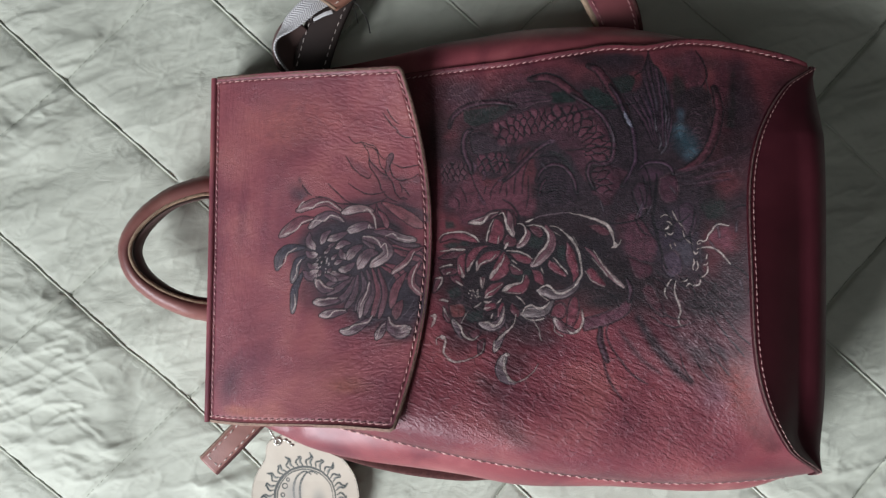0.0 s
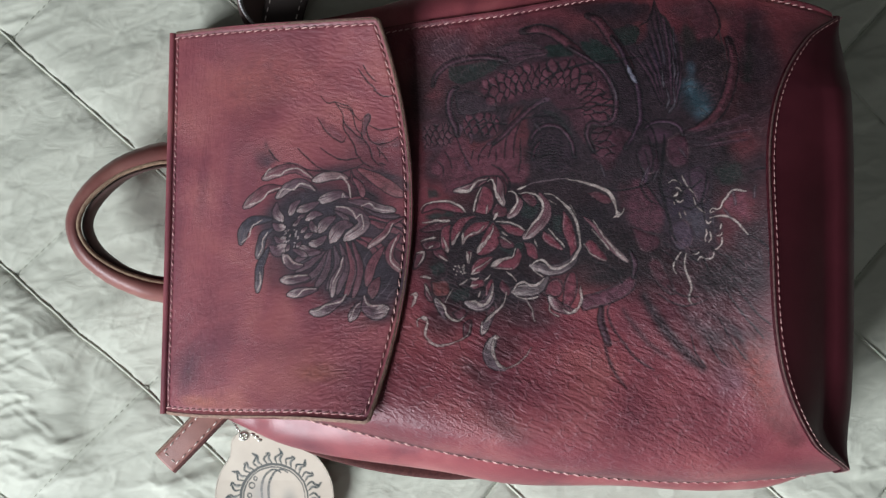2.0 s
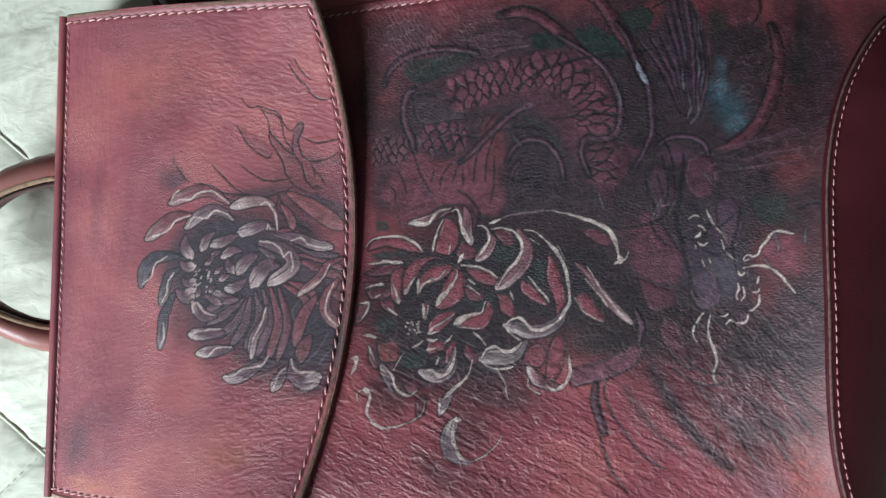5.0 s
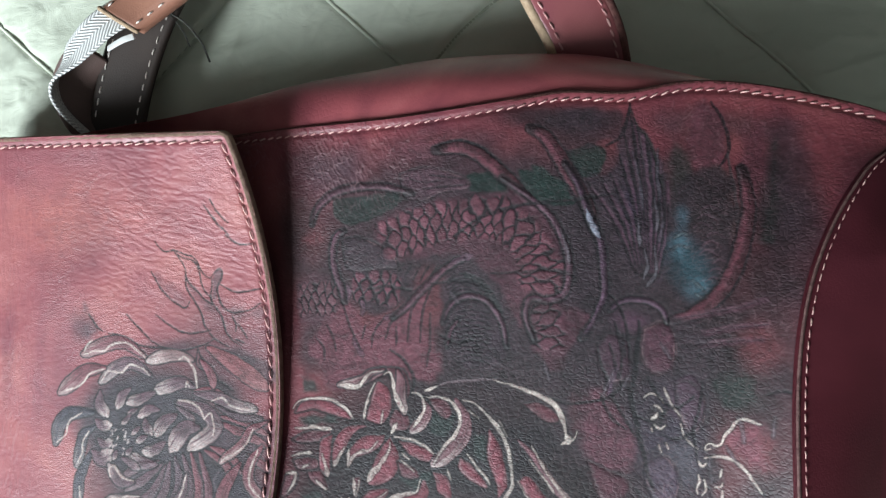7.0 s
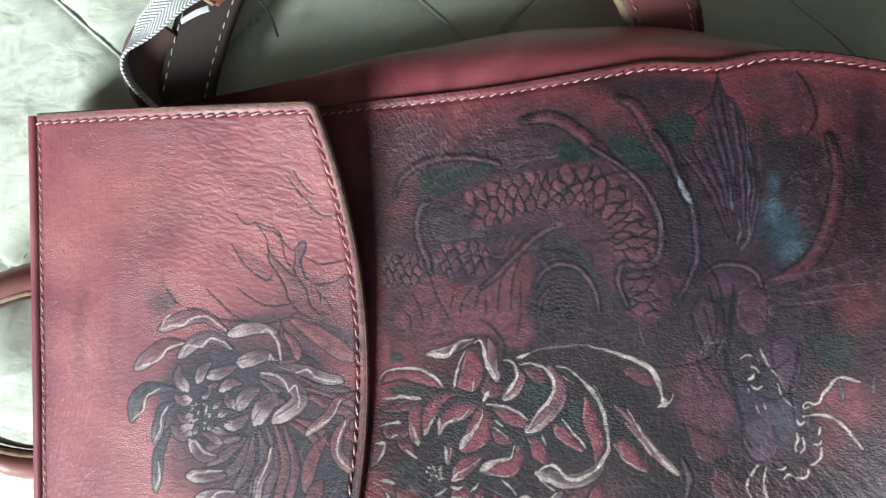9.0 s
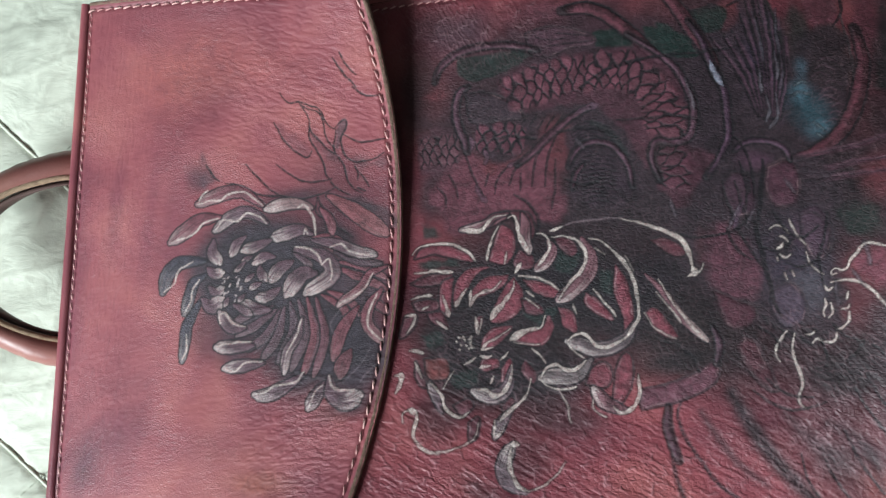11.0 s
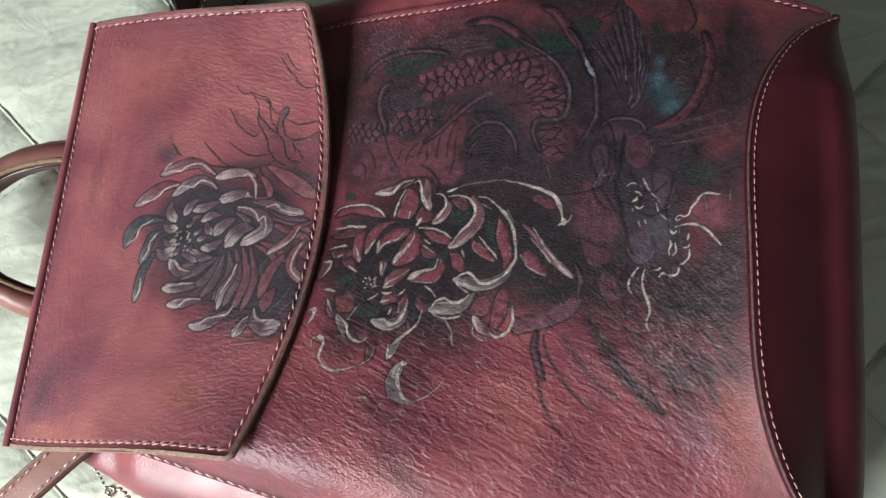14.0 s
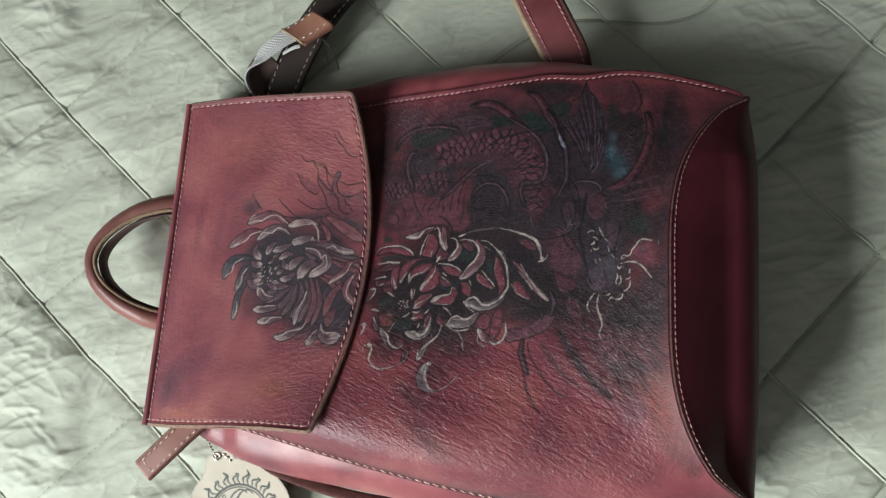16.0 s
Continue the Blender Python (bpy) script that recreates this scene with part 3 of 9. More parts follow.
def quilt_height(x, y, cords=False):
    """Channels sewn on two slants, loose padding between them, creases from lying."""
    sway = 0.006 * (fbm(x * 9, y * 9, 3, 2) - 0.5)
    cord = (y + 0.9 * (x + 0.29) - 0.148) / 0.1405 + sway / 0.14
    dc = (cord - np.round(cord)) * 0.1405 * 0.743
    lean = 0.036 * np.exp(-((x - 0.06) / 0.07) ** 2) - 0.0610 * sstep(0.10, 0.22, x)
    slope = 0.95 * x + 0.2 * np.maximum(x - 0.2, 0)
    seam = (y - slope - lean - 0.205) / 0.145 + sway / 0.14
    ds = (seam - np.round(seam)) * 0.145 * 0.72
    puff = 0.0014 * np.minimum(1, np.abs(dc) / 0.012) ** 0.8 + 0.0014 * np.minimum(1, np.abs(ds) / 0.010) ** 0.7
    piping = -0.0009 * np.exp(-(dc / 0.0015) ** 2)
    right = 0.75 + 1.35 * sstep(-0.12, 0.0, x)
    sewn = -0.0016 * right * np.exp(-(ds / (0.0019 - 0.0005 * sstep(-0.12, 0.0, x))) ** 2)
    wx, wy = x + 0.02 * (fbm(x * 14, y * 14, 5, 3) - 0.5), y + 0.02 * (fbm(x * 14, y * 14, 6, 3) - 0.5)

    def streak(angle, long, short, seed, octaves=3):
        c, s = math.cos(radians(angle)), math.sin(radians(angle))
        return fbm((wx * c + wy * s) / long, (wy * c - wx * s) / short, seed, octaves)
    patchy = sstep(0.40, 0.66, fbm(x * 11, y * 11, 21, 2))
    ridged = 1 - np.abs(2 * streak(18, 0.060, 0.013, 12) - 1)
    fine = 1 - np.abs(2 * streak(-32, 0.026, 0.007, 14, 2) - 1)
    crease = 0.0066 * streak(24, 0.11, 0.026, 11, 3) + 0.0046 * streak(-8, 0.07, 0.018, 13, 3) * patchy
    sharp = 1 - np.abs(2 * streak(52, 0.032, 0.010, 16, 3) - 1)
    crease = crease + 0.0018 * ridged ** 6 * (0.3 + 0.7 * patchy) + 0.0007 * fine ** 6 * patchy + 0.0006 * sharp ** 7 * (1 - 0.6 * patchy) - 0.0048
    swell = 0.007 * (fbm(x * 5, y * 5, 31, 2) - 0.5)
    near = np.exp(-(np.minimum(np.abs(ds), np.abs(dc)) / 0.006) ** 2)
    pucker = 0.0004 * near * (fbm((x + y) * 120, (x - y) * 90, 33, 2) - 0.5)
    # long soft folds drawn out from under the bag
    fold = 0.004 * np.exp(-((y - 0.10 - 0.45 * (x - 0.3)) / 0.012) ** 2) * sstep(0.22, 0.27, x)
    fold += 0.003 * np.exp(-((y - 0.03 - 0.5 * (x - 0.3)) / 0.010) ** 2) * sstep(0.22, 0.27, x) * (1 - sstep(0.33, 0.4, x))
    if cords:
        return cord, seam
    return puff + piping + sewn + crease * (0.8 + 0.2 * sstep(0.05, -0.15, x)) + swell + pucker + fold - 0.0065


def quilt_axis(a, b, step, far):
    core = np.arange(a, b + step, step)
    lo = a - np.geomspace(step * 2, a + far, 30)
    hi = b + np.geomspace(step * 2, far - b, 30)
    return np.concatenate([lo[::-1], core, hi])


qx, qy = quilt_axis(-0.37, 0.42, 0.00125, 1.05), quilt_axis(-0.23, 0.25, 0.00125, 1.03)
QX, QY = np.meshgrid(qx, qy, indexing="ij")
QZ = quilt_height(QX, QY)
over_x, over_y = np.maximum(np.abs(QX - 0.02) - 0.99, 0), np.maximum(np.abs(QY) - 0.99, 0)
QZ = QZ - np.minimum(0.45, 14 * (over_x + over_y))
bedspread = sheet("bedspread", np.stack([QX, QY, QZ], -1), M_QUILT)


def cord_line(k, second):
    """The middle of one piped seam, found by sliding across the cover until the seam's number is k."""
    out = []
    for x in np.linspace(-0.42, 0.46, 150):
        y = 0.148 + 0.1405 * k - 0.9 * (x + 0.29) if not second else 0.95 * x + 0.205 + 0.145 * k
        for _ in range(6):
            v = quilt_height(np.array(x), np.array(y), True)[1 if second else 0]
            y -= (float(v) - k) * 0.14
        if -0.27 < y < 0.29:
            out.append((x, y, float(quilt_height(np.array(x), np.array(y)))))
    return out


for second in (False, True):
    for k in range(-4, 6):
        c = cord_line(k, second)
        if second:
            left = [q for q in c if -0.34 < q[0] < -0.05]
            if len(left) > 8:
                sew(bedspread, [(x, y, z + 0.0006) for x, y, z in left], 0.0048, M_QUILT_THREAD_CREASE, 0.62, 3, thick=0.55)
            right = [q for q in c if q[0] > -0.03]
            if len(right) > 8:
                # added dark strip in the sewn groove, standing in for the crease's shade
                tube("seam_thread", [(x, y, z + 0.0002) for x, y, z in right], 0.0009, M_QUILT_THREAD_CREASE, bedspread, n=160, k=6)
            continue
        if len(c) < 8:
            continue
        r = 0.0008
        tube("piping", [(x, y, z + 0.0007 + 0.0002 * math.sin(x * 400)) for x, y, z in c], r, M_QUILT, bedspread, n=160, k=8)
tagged(bedspread, "sage green quilted cotton bedspread, wrinkled, with piped diamond seams", "bedspread")

# ---------------------------------------------------------------- the bag: its outer shapes
backpack = thing("backpack", "burgundy hand-painted leather backpack lying flat on the bedspread", "backpack")


def y_low(x):
    return np.polyval((0.00183, 0.00236, -0.01939, -0.1207), np.asarray(x) * 10)


# the upper edge waves a little where the side is pinched
UPPER = spline([(-0.09, 0.1025), (-0.05, 0.1050), (-0.012, 0.1082), (0.036, 0.1112), (0.077, 0.1163), (0.0965, 0.1188), (0.117, 0.1180), (0.136, 0.1210), (0.153, 0.1205), (0.170, 0.1178), (0.186, 0.1142), (0.200, 0.1100), (0.209, 0.1058), (0.214, 0.1035)], 240)


def y_up(x):
    return np.interp(x, UPPER[:, 0], UPPER[:, 1])


def x_seam(y):
    """Where the base's curved seam runs across the bag."""
    y = np.asarray(y)
    return 0.1600 + 0.0470 * np.abs((y + 0.012) / 0.118) ** 3.3 + 0.0065 * sstep(0.090, 0.106, y) + 0.007 * sstep(-0.106, -0.124, y)


def z_panel(x, y):
    """The stuffed front: thicker towards the base, full below, rolled at the edge."""
    u, v = x * 10, y * 10
    ridge = np.exp(-np.clip(x_seam(y) - x, 0, 1) / 0.018) * np.clip(1 - ((y + 0.012) / 0.118) ** 2, 0, 1)
    roll = np.exp(-np.clip(y - y_low(x), 0, 1) / 0.011)
    return (0.0614 + 0.0303 * u - 0.02362 * v - 0.00592 * u * u + 0.01302 * u * v + 0.00758 * v * v
            - 0.00366 * u * u * v - 0.00946 * u * v * v - 0.00214 * v ** 3 + 0.0145 * ridge - 0.05021 * roll)


def z_flap(x, y):
    u, v = x * 10, y * 10
    return 0.06393 + 0.01834 * u - 0.0196 * v + 0.00812 * u * u - 0.00866 * u * v + 0.01802 * v * v + 0.01243 * u * v * v + 0.00737 * u ** 3


def x_flap(y):
    """The flap's bowed free edge."""
    return -0.0068 - 1.78 * (np.asarray(y) - 0.007) ** 2


FLAP_TOP, FLAP_LEFT = 0.1070, -0.1408


def y_flap_low(x):
    return -0.1045 + 0.0045 * sstep(-0.14, -0.05, np.asarray(x))


INK = (0.005, 0.004, 0.006)
RED, CREAM = (0.120, 0.026, 0.036), (0.52, 0.46, 0.41)
GREEN, BROWN = (0.007, 0.016, 0.014), (0.040, 0.026, 0.024)


def paint_flap(p):
    """A chrysanthemum, a twig and dark airbrushed clouds on the flap."""
    # clouds of dye
    p.wash(-54.1, -6.8, 44.2, 41.0, 0, (0.019, 0.009, 0.015), 0.97, 0.25)
    p.wash(-29.2, 26.0, 34.7, 25.2, -35, (0.025, 0.010, 0.017), 0.59, 0.1)
    p.wash(-22.5, -26.8, 22.1, 28.4, 0, (0.017, 0.009, 0.015), 0.89, 0.2)
    p.wash(-22.1, -49.2, 17.4, 6.9, 15, (0.012, 0.008, 0.013), 0.71, 0.1)
    p.wash(-87.1, 33.3, 9.5, 8.2, -45, (0.017, 0.014, 0.024), 0.65, 0.1)
    p.wash(-30.7, 11.9, 14.2, 6.9, -20, (0.011, 0.012, 0.017), 0.83, 0.2)
    p.wash(-48.2, 26.3, 18.9, 5.0, 10, (0.012, 0.010, 0.017), 0.65, 0.1)
    p.wash(-79.2, -27.0, 12.6, 15.8, -10, (0.022, 0.011, 0.020), 0.53, 0.1)
    p.wash(-128.3, -81.2, 8.2, 18.9, -10, (0.033, 0.011, 0.026), 0.59, 0.1)
    p.wash(-139.8, -4.6, 9.5, 82.0, 0, (0.085, 0.018, 0.035), 0.5, 0.1)
    p.wash(-122.4, 17.9, 5.0, 34.7, -4, (0.075, 0.016, 0.035), 0.35, 0.1)
    p.wash(-96.7, 11.0, 8.2, 37.9, -4, (0.085, 0.018, 0.038), 0.32, 0.1)
    p.wash(-80.8, 100.2, 47.3, 4.4, 3, (0.100, 0.025, 0.038), 0.35, 0.1)
    p.wash(-112.9, -64.9, 18.9, 12.6, 20, (0.085, 0.022, 0.042), 0.35, 0.1)
    p.wash(-52.0, -77.5, 22.1, 8.2, 8, (0.075, 0.018, 0.026), 0.45, 0.1)
    p.wash(-58.1, 77.1, 22.1, 15.8, 0, (0.310, 0.085, 0.070), 0.2, 0.1)
    p.wash(-55.1, -77.7, 18.9, 6.3, 0, (0.360, 0.130, 0.070), 0.25, 0.1)
    p.wash(-94.2, 75.3, 41.0, 25.2, 10, (0.350, 0.110, 0.075), 0.32, 0.0)
    p.wash(-102.9, -94.8, 25.2, 9.5, 0, (0.360, 0.125, 0.085), 0.35, 0.0)
    p.wash(-42.0, 57.8, 18.9, 12.6, -20, (0.330, 0.105, 0.085), 0.25, 0.0)
    p.wash(-106.9, 17.6, 5.0, 47.3, -3, (0.120, 0.028, 0.048), 0.4, 0.0)
    p.wash(-65.0, -66.3, 34.7, 9.5, 6, (0.110, 0.024, 0.034), 0.35, 0.0)
    p.wash(-120.4, -96.1, 15.8, 5.0, 0, (0.420, 0.170, 0.090), 0.4, 0.1)
    p.wash(-54.1, -6.8, 37.9, 35.3, 0, (0.014, 0.009, 0.015), 0.75, 0.4)
    p.wash(-38.0, -26.9, 28.4, 25.2, 0, (0.012, 0.008, 0.013), 0.7, 0.3)
    # twig and leaves, drawn with a dark pen
    p.patch(((-85.9, 41.1), (-80.7, 35.4), (-77.4, 31.7), (-85.1, 30.3), (-84.0, 35.3)), (0.030, 0.022, 0.030), 0.7, 2.5, 0.00)
    p.patch(((-28.4, 26.0), (-21.8, 26.7), (-17.7, 23.3), (-23.7, 21.8)), (0.024, 0.018, 0.024), 0.75, 2, 0.00)
    p.patch(((-20.5, 22.8), (-10.6, 21.9), (-7.7, 15.3), (-14.7, 16.3)), (0.024, 0.018, 0.024), 0.75, 2.5, 0.00)
    p.patch(((-55.8, 53.7), (-52.0, 46.9), (-45.4, 42.5), (-42.7, 43.6), (-48.7, 49.2)), (0.075, 0.026, 0.036), 0.55, 2.5, 0.00)
    p.patch(((-33.3, 52.4), (-31.7, 56.0), (-29.5, 56.0), (-30.5, 50.5), (-31.6, 45.3), (-33.4, 45.7)), (0.070, 0.045, 0.056), 0.75, 0.8, 0.00)
    p.patch(((-43.7, 52.6), (-39.6, 48.1), (-33.8, 44.2), (-30.9, 40.0), (-35.9, 41.5), (-40.6, 45.9)), (0.080, 0.040, 0.050), 0.6, 1.2, 0.00)
    p.patch(((-27.0, 41.6), (-20.3, 41.0), (-13.8, 43.7), (-13.7, 39.5), (-22.4, 38.3)), (0.060, 0.030, 0.038), 0.6, 2, 0.00)
    p.line(((-56.0, 66.8), (-54.3, 64.5), (-51.7, 62.9), (-48.3, 63.4), (-43.7, 61.8), (-40.9, 61.1), (-39.0, 58.9), (-37.8, 56.4), (-35.9, 54.0), (-34.2, 52.9)), 0.78, INK, 0.95, 0.25, -0.12)
    p.line(((-48.3, 63.2), (-46.3, 60.5), (-44.3, 57.1), (-43.7, 53.7), (-43.8, 50.4), (-42.2, 47.0), (-40.3, 44.3), (-38.6, 41.7), (-37.3, 39.0), (-36.9, 35.9), (-35.0, 33.2), (-32.9, 30.8), (-30.1, 29.0), (-26.9, 27.8)), 0.77, INK, 0.95, 0.25, -0.12)
    p.line(((-47.5, 62.3), (-44.5, 60.5), (-41.3, 59.8), (-39.4, 58.0), (-38.1, 54.7), (-37.5, 51.1), (-35.8, 48.0), (-33.6, 45.5)), 0.77, INK, 0.95, 0.25, -0.12)
    p.line(((-44.2, 54.2), (-42.0, 51.0), (-38.9, 47.7), (-36.1, 45.3), (-33.3, 43.1)), 0.77, INK, 0.95, 0.25, -0.12)
    p.line(((-34.2, 52.9), (-32.8, 54.9), (-31.3, 56.2), (-29.7, 56.5), (-29.2, 54.9), (-30.0, 52.7), (-31.2, 50.0), (-31.0, 47.1), (-30.0, 43.8), (-28.1, 41.6), (-25.6, 40.5), (-22.7, 40.7), (-19.9, 41.2), (-17.1, 42.3), (-14.7, 43.9)), 0.76, INK, 0.95, 0.25, -0.12)
    p.line(((-33.6, 52.7), (-33.6, 49.3), (-33.9, 46.6), (-33.3, 44.0), (-31.4, 41.5), (-29.7, 39.1), (-28.9, 36.0), (-27.4, 32.4), (-24.8, 29.8), (-21.9, 28.5)), 0.76, INK, 0.95, 0.25, -0.12)
    p.line(((-30.4, 51.1), (-27.4, 49.4), (-24.0, 48.1), (-20.7, 48.1), (-17.2, 48.8), (-14.1, 49.4)), 0.76, INK, 0.95, 0.25, -0.12)
    p.line(((-57.7, 55.5), (-55.7, 51.9), (-53.2, 48.0), (-49.6, 44.7), (-46.0, 42.5), (-43.8, 42.0), (-42.3, 44.1)), 0.78, INK, 0.95, 0.25, -0.12)
    p.line(((-27.6, 69.3), (-24.8, 67.1), (-22.6, 66.0), (-19.7, 65.8), (-16.8, 66.2)), 0.76, INK, 0.95, 0.25, -0.12)
    p.line(((-33.0, 30.3), (-36.1, 28.5), (-39.6, 27.3), (-43.9, 26.1), (-48.4, 26.0), (-53.0, 26.9), (-57.5, 26.6), (-62.1, 27.2), (-66.8, 29.1), (-71.6, 30.9), (-76.2, 31.5)), 0.75, INK, 0.95, 0.25, -0.12)
    p.line(((-56.0, 39.0), (-51.3, 35.7), (-46.6, 33.0), (-42.1, 32.4), (-37.7, 32.9), (-33.9, 33.7)), 0.77, INK, 0.95, 0.25, -0.12)
    p.line(((-68.6, 38.9), (-66.2, 36.6), (-62.5, 33.3), (-58.9, 29.9), (-54.8, 27.5)), 0.78, INK, 0.95, 0.25, -0.12)
    p.line(((-39.1, 26.9), (-39.8, 23.5), (-39.8, 21.3), (-37.9, 19.1), (-34.6, 18.5), (-33.3, 15.9), (-30.8, 14.8), (-27.6, 13.4), (-24.9, 11.7)), 0.76, INK, 0.95, 0.25, -0.12)
    p.line(((-38.8, 26.4), (-38.2, 24.2), (-35.7, 21.8)), 0.76, INK, 0.95, 0.25, -0.12)
    p.line(((-84.7, 38.5), (-81.6, 34.7), (-78.6, 32.0)), 0.80, INK, 0.95, 0.25, -0.12)
    p.line(((-24.2, 30.5), (-20.8, 29.4)), 0.75, INK, 0.95, 0.25, -0.12)
    p.line(((-25.8, 39.4), (-24.1, 36.5), (-24.4, 33.8)), 0.75, INK, 0.95, 0.25, -0.12)
    p.line(((-23.4, 36.5), (-19.8, 31.2)), 0.75, INK, 0.95, 0.25, -0.12)
    p.line(((-35.5, 80.4), (-32.6, 76.0), (-28.8, 72.0), (-26.0, 68.9)), 0.77, INK, 0.95, 0.25, -0.12)
    p.line(((-32.8, 82.6), (-30.4, 77.7), (-26.2, 73.7)), 0.76, INK, 0.95, 0.25, -0.12)
    # long strap petals behind the head
    p.wash(-59.6, -4.5, 33.6, 26.5, -10, (0.026, 0.021, 0.029), 0.95, 0.6)
    p.wash(-37.8, -27.4, 20.2, 24.7, -20, (0.026, 0.021, 0.029), 0.9, 0.45)
    p.wash(-20.2, -32.9, 15.7, 20.2, -10, (0.026, 0.021, 0.029), 0.85, 0.4)
    p.wash(-22.1, -5.6, 17.9, 13.5, 0, (0.034, 0.024, 0.033), 0.85, 0.4)
    p.wash(-68.4, -30.8, 11.2, 13.5, 0, (0.026, 0.021, 0.029), 0.7, 0.2)
    p.petal(((-54.2, -15.3), (-61.8, -17.7), (-70.3, -23.0)), 3.4, (0.080, 0.045, 0.058), 0.12, 1)
    p.petal(((-52.5, -16.3), (-59.2, -21.5), (-67.6, -26.9)), 3.4, (0.080, 0.045, 0.058), 0.12, 1)
    p.petal(((-51.2, -16.2), (-55.5, -25.0), (-62.7, -31.6)), 3.4, (0.080, 0.045, 0.058), 0.12, 1)
    p.petal(((-49.8, -15.1), (-51.5, -25.9), (-56.8, -34.5)), 3.6, (0.080, 0.045, 0.058), 0.12, 1)
    p.petal(((-47.7, -13.3), (-45.7, -23.5), (-50.6, -35.3)), 3.8, (0.066, 0.040, 0.053), 0.12, 1)
    p.petal(((-44.5, -12.3), (-41.3, -24.4), (-45.5, -38.2)), 3.8, (0.080, 0.045, 0.058), 0.12, 1)
    p.petal(((-41.2, -11.6), (-37.5, -25.3), (-41.0, -40.0)), 3.6, (0.125, 0.040, 0.052), 0.12, 1)
    p.petal(((-38.0, -11.5), (-33.6, -25.1), (-36.7, -39.8)), 3.4, (0.100, 0.040, 0.053), 0.12, 1)
    p.petal(((-35.9, -10.3), (-28.0, -14.3), (-24.3, -20.6)), 3.1, (0.125, 0.040, 0.052), 0.12, 1)
    p.petal(((-33.8, -8.5), (-24.8, -12.5), (-20.9, -17.3)), 3.1, (0.125, 0.040, 0.052), 0.12, 1)
    p.petal(((-31.6, 0.2), (-22.2, -3.0), (-11.2, -7.4)), 3.4, (0.125, 0.040, 0.052), 0.12, 1)
    p.petal(((-30.2, 2.4), (-20.3, 0.5), (-11.5, -3.1)), 2.9, (0.125, 0.040, 0.052), 0.12, 1)
    p.petal(((-21.5, -14.1), (-27.3, -22.8), (-29.7, -33.3)), 4.9, (0.125, 0.040, 0.052), 0.12, 1)
    p.petal(((-18.5, -10.8), (-13.0, -13.8), (-10.7, -15.9)), 3.1, (0.125, 0.040, 0.052), 0.12, 1)
    p.petal(((-23.6, -29.9), (-26.4, -35.2), (-27.1, -39.3)), 5.4, (0.110, 0.040, 0.050), 0.12, 1)
    p.petal(((-40.7, 11.4), (-34.1, 11.6), (-26.2, 8.4)), 2.7, (0.125, 0.040, 0.052), 0.12, 1)
    p.petal(((-31.5, 6.1), (-22.6, 2.6), (-13.9, 2.2)), 2.7, (0.060, 0.036, 0.047), 0.12, 1)
    p.petal(((-38.1, 22.6), (-34.5, 18.2), (-32.8, 12.7)), 3.6, (0.125, 0.040, 0.052), 0.12, 1)
    p.petal(((-35.0, 27.1), (-23.6, 20.6), (-12.3, 13.2)), 6.7, (0.140, 0.045, 0.052), 0.12, 1)
    p.line(((-28.0, -14.3), (-31.8, -20.9), (-29.8, -25.0)), 0.54, (0.100, 0.080, 0.095), 0.55, 0.35, 0)
    p.line(((-47.6, -15.0), (-44.8, -21.4), (-46.3, -29.9)), 0.54, (0.100, 0.080, 0.095), 0.55, 0.35, 0)
    p.line(((-58.3, -18.6), (-64.7, -22.1), (-67.9, -24.8)), 0.54, (0.100, 0.080, 0.095), 0.55, 0.35, 0)
    p.line(((-39.8, -13.7), (-36.2, -25.3), (-38.7, -36.8)), 0.54, (0.100, 0.080, 0.095), 0.55, 0.35, 0)
    p.line(((-50.6, -18.4), (-54.3, -26.0), (-60.3, -33.0)), 0.54, (0.100, 0.080, 0.095), 0.55, 0.35, 0)
    p.line(((-16.3, -28.6), (-20.1, -34.9), (-25.9, -41.3)), 0.54, (0.100, 0.080, 0.095), 0.55, 0.35, 0)
    p.line(((-11.8, -32.5), (-16.8, -36.8), (-19.6, -41.0)), 0.54, (0.100, 0.080, 0.095), 0.55, 0.35, 0)
    # petals
    p.petal(((-60.8, 23.0), (-69.0, 27.9), (-77.0, 27.3), (-87.0, 23.1)), 5.4, (0.125, 0.040, 0.052), 0.35, 1)
    p.petal(((-58.5, 16.3), (-66.1, 20.2), (-72.9, 18.3), (-79.4, 12.8)), 4.9, (0.080, 0.045, 0.058), 0.6, 1)
    p.petal(((-77.5, 18.2), (-85.6, 16.8), (-91.1, 12.6), (-97.4, 7.8)), 5.8, (0.125, 0.040, 0.052), 0.5, 1)
    p.petal(((-41.4, 22.5), (-48.3, 24.1), (-53.8, 23.2), (-59.6, 21.5)), 4.9, (0.20, 0.13, 0.13), 1, 1)
    p.petal(((-40.8, 12.5), (-45.3, 13.9), (-50.8, 12.3), (-56.3, 10.6)), 5.4, (0.080, 0.045, 0.058), 1, 1)
    p.petal(((-40.6, 10.1), (-31.7, 9.0), (-22.8, 6.1), (-16.2, 5.4)), 4.5, (0.080, 0.045, 0.058), 0.8, 1)
    p.petal(((-11.7, 1.2), (-17.6, -1.6), (-21.3, -7.3), (-29.3, -14.0)), 3.6, (0.125, 0.040, 0.052), 0.6, 1)
    p.petal(((-82.5, 1.1), (-92.3, -0.0), (-97.6, -4.7), (-99.0, -11.8)), 5.8, (0.040, 0.037, 0.050), 0.2, 1)
    p.petal(((-81.6, -4.3), (-86.4, -7.5), (-87.9, -13.3), (-89.4, -19.5)), 4.5, (0.040, 0.037, 0.050), 0.35, 1)
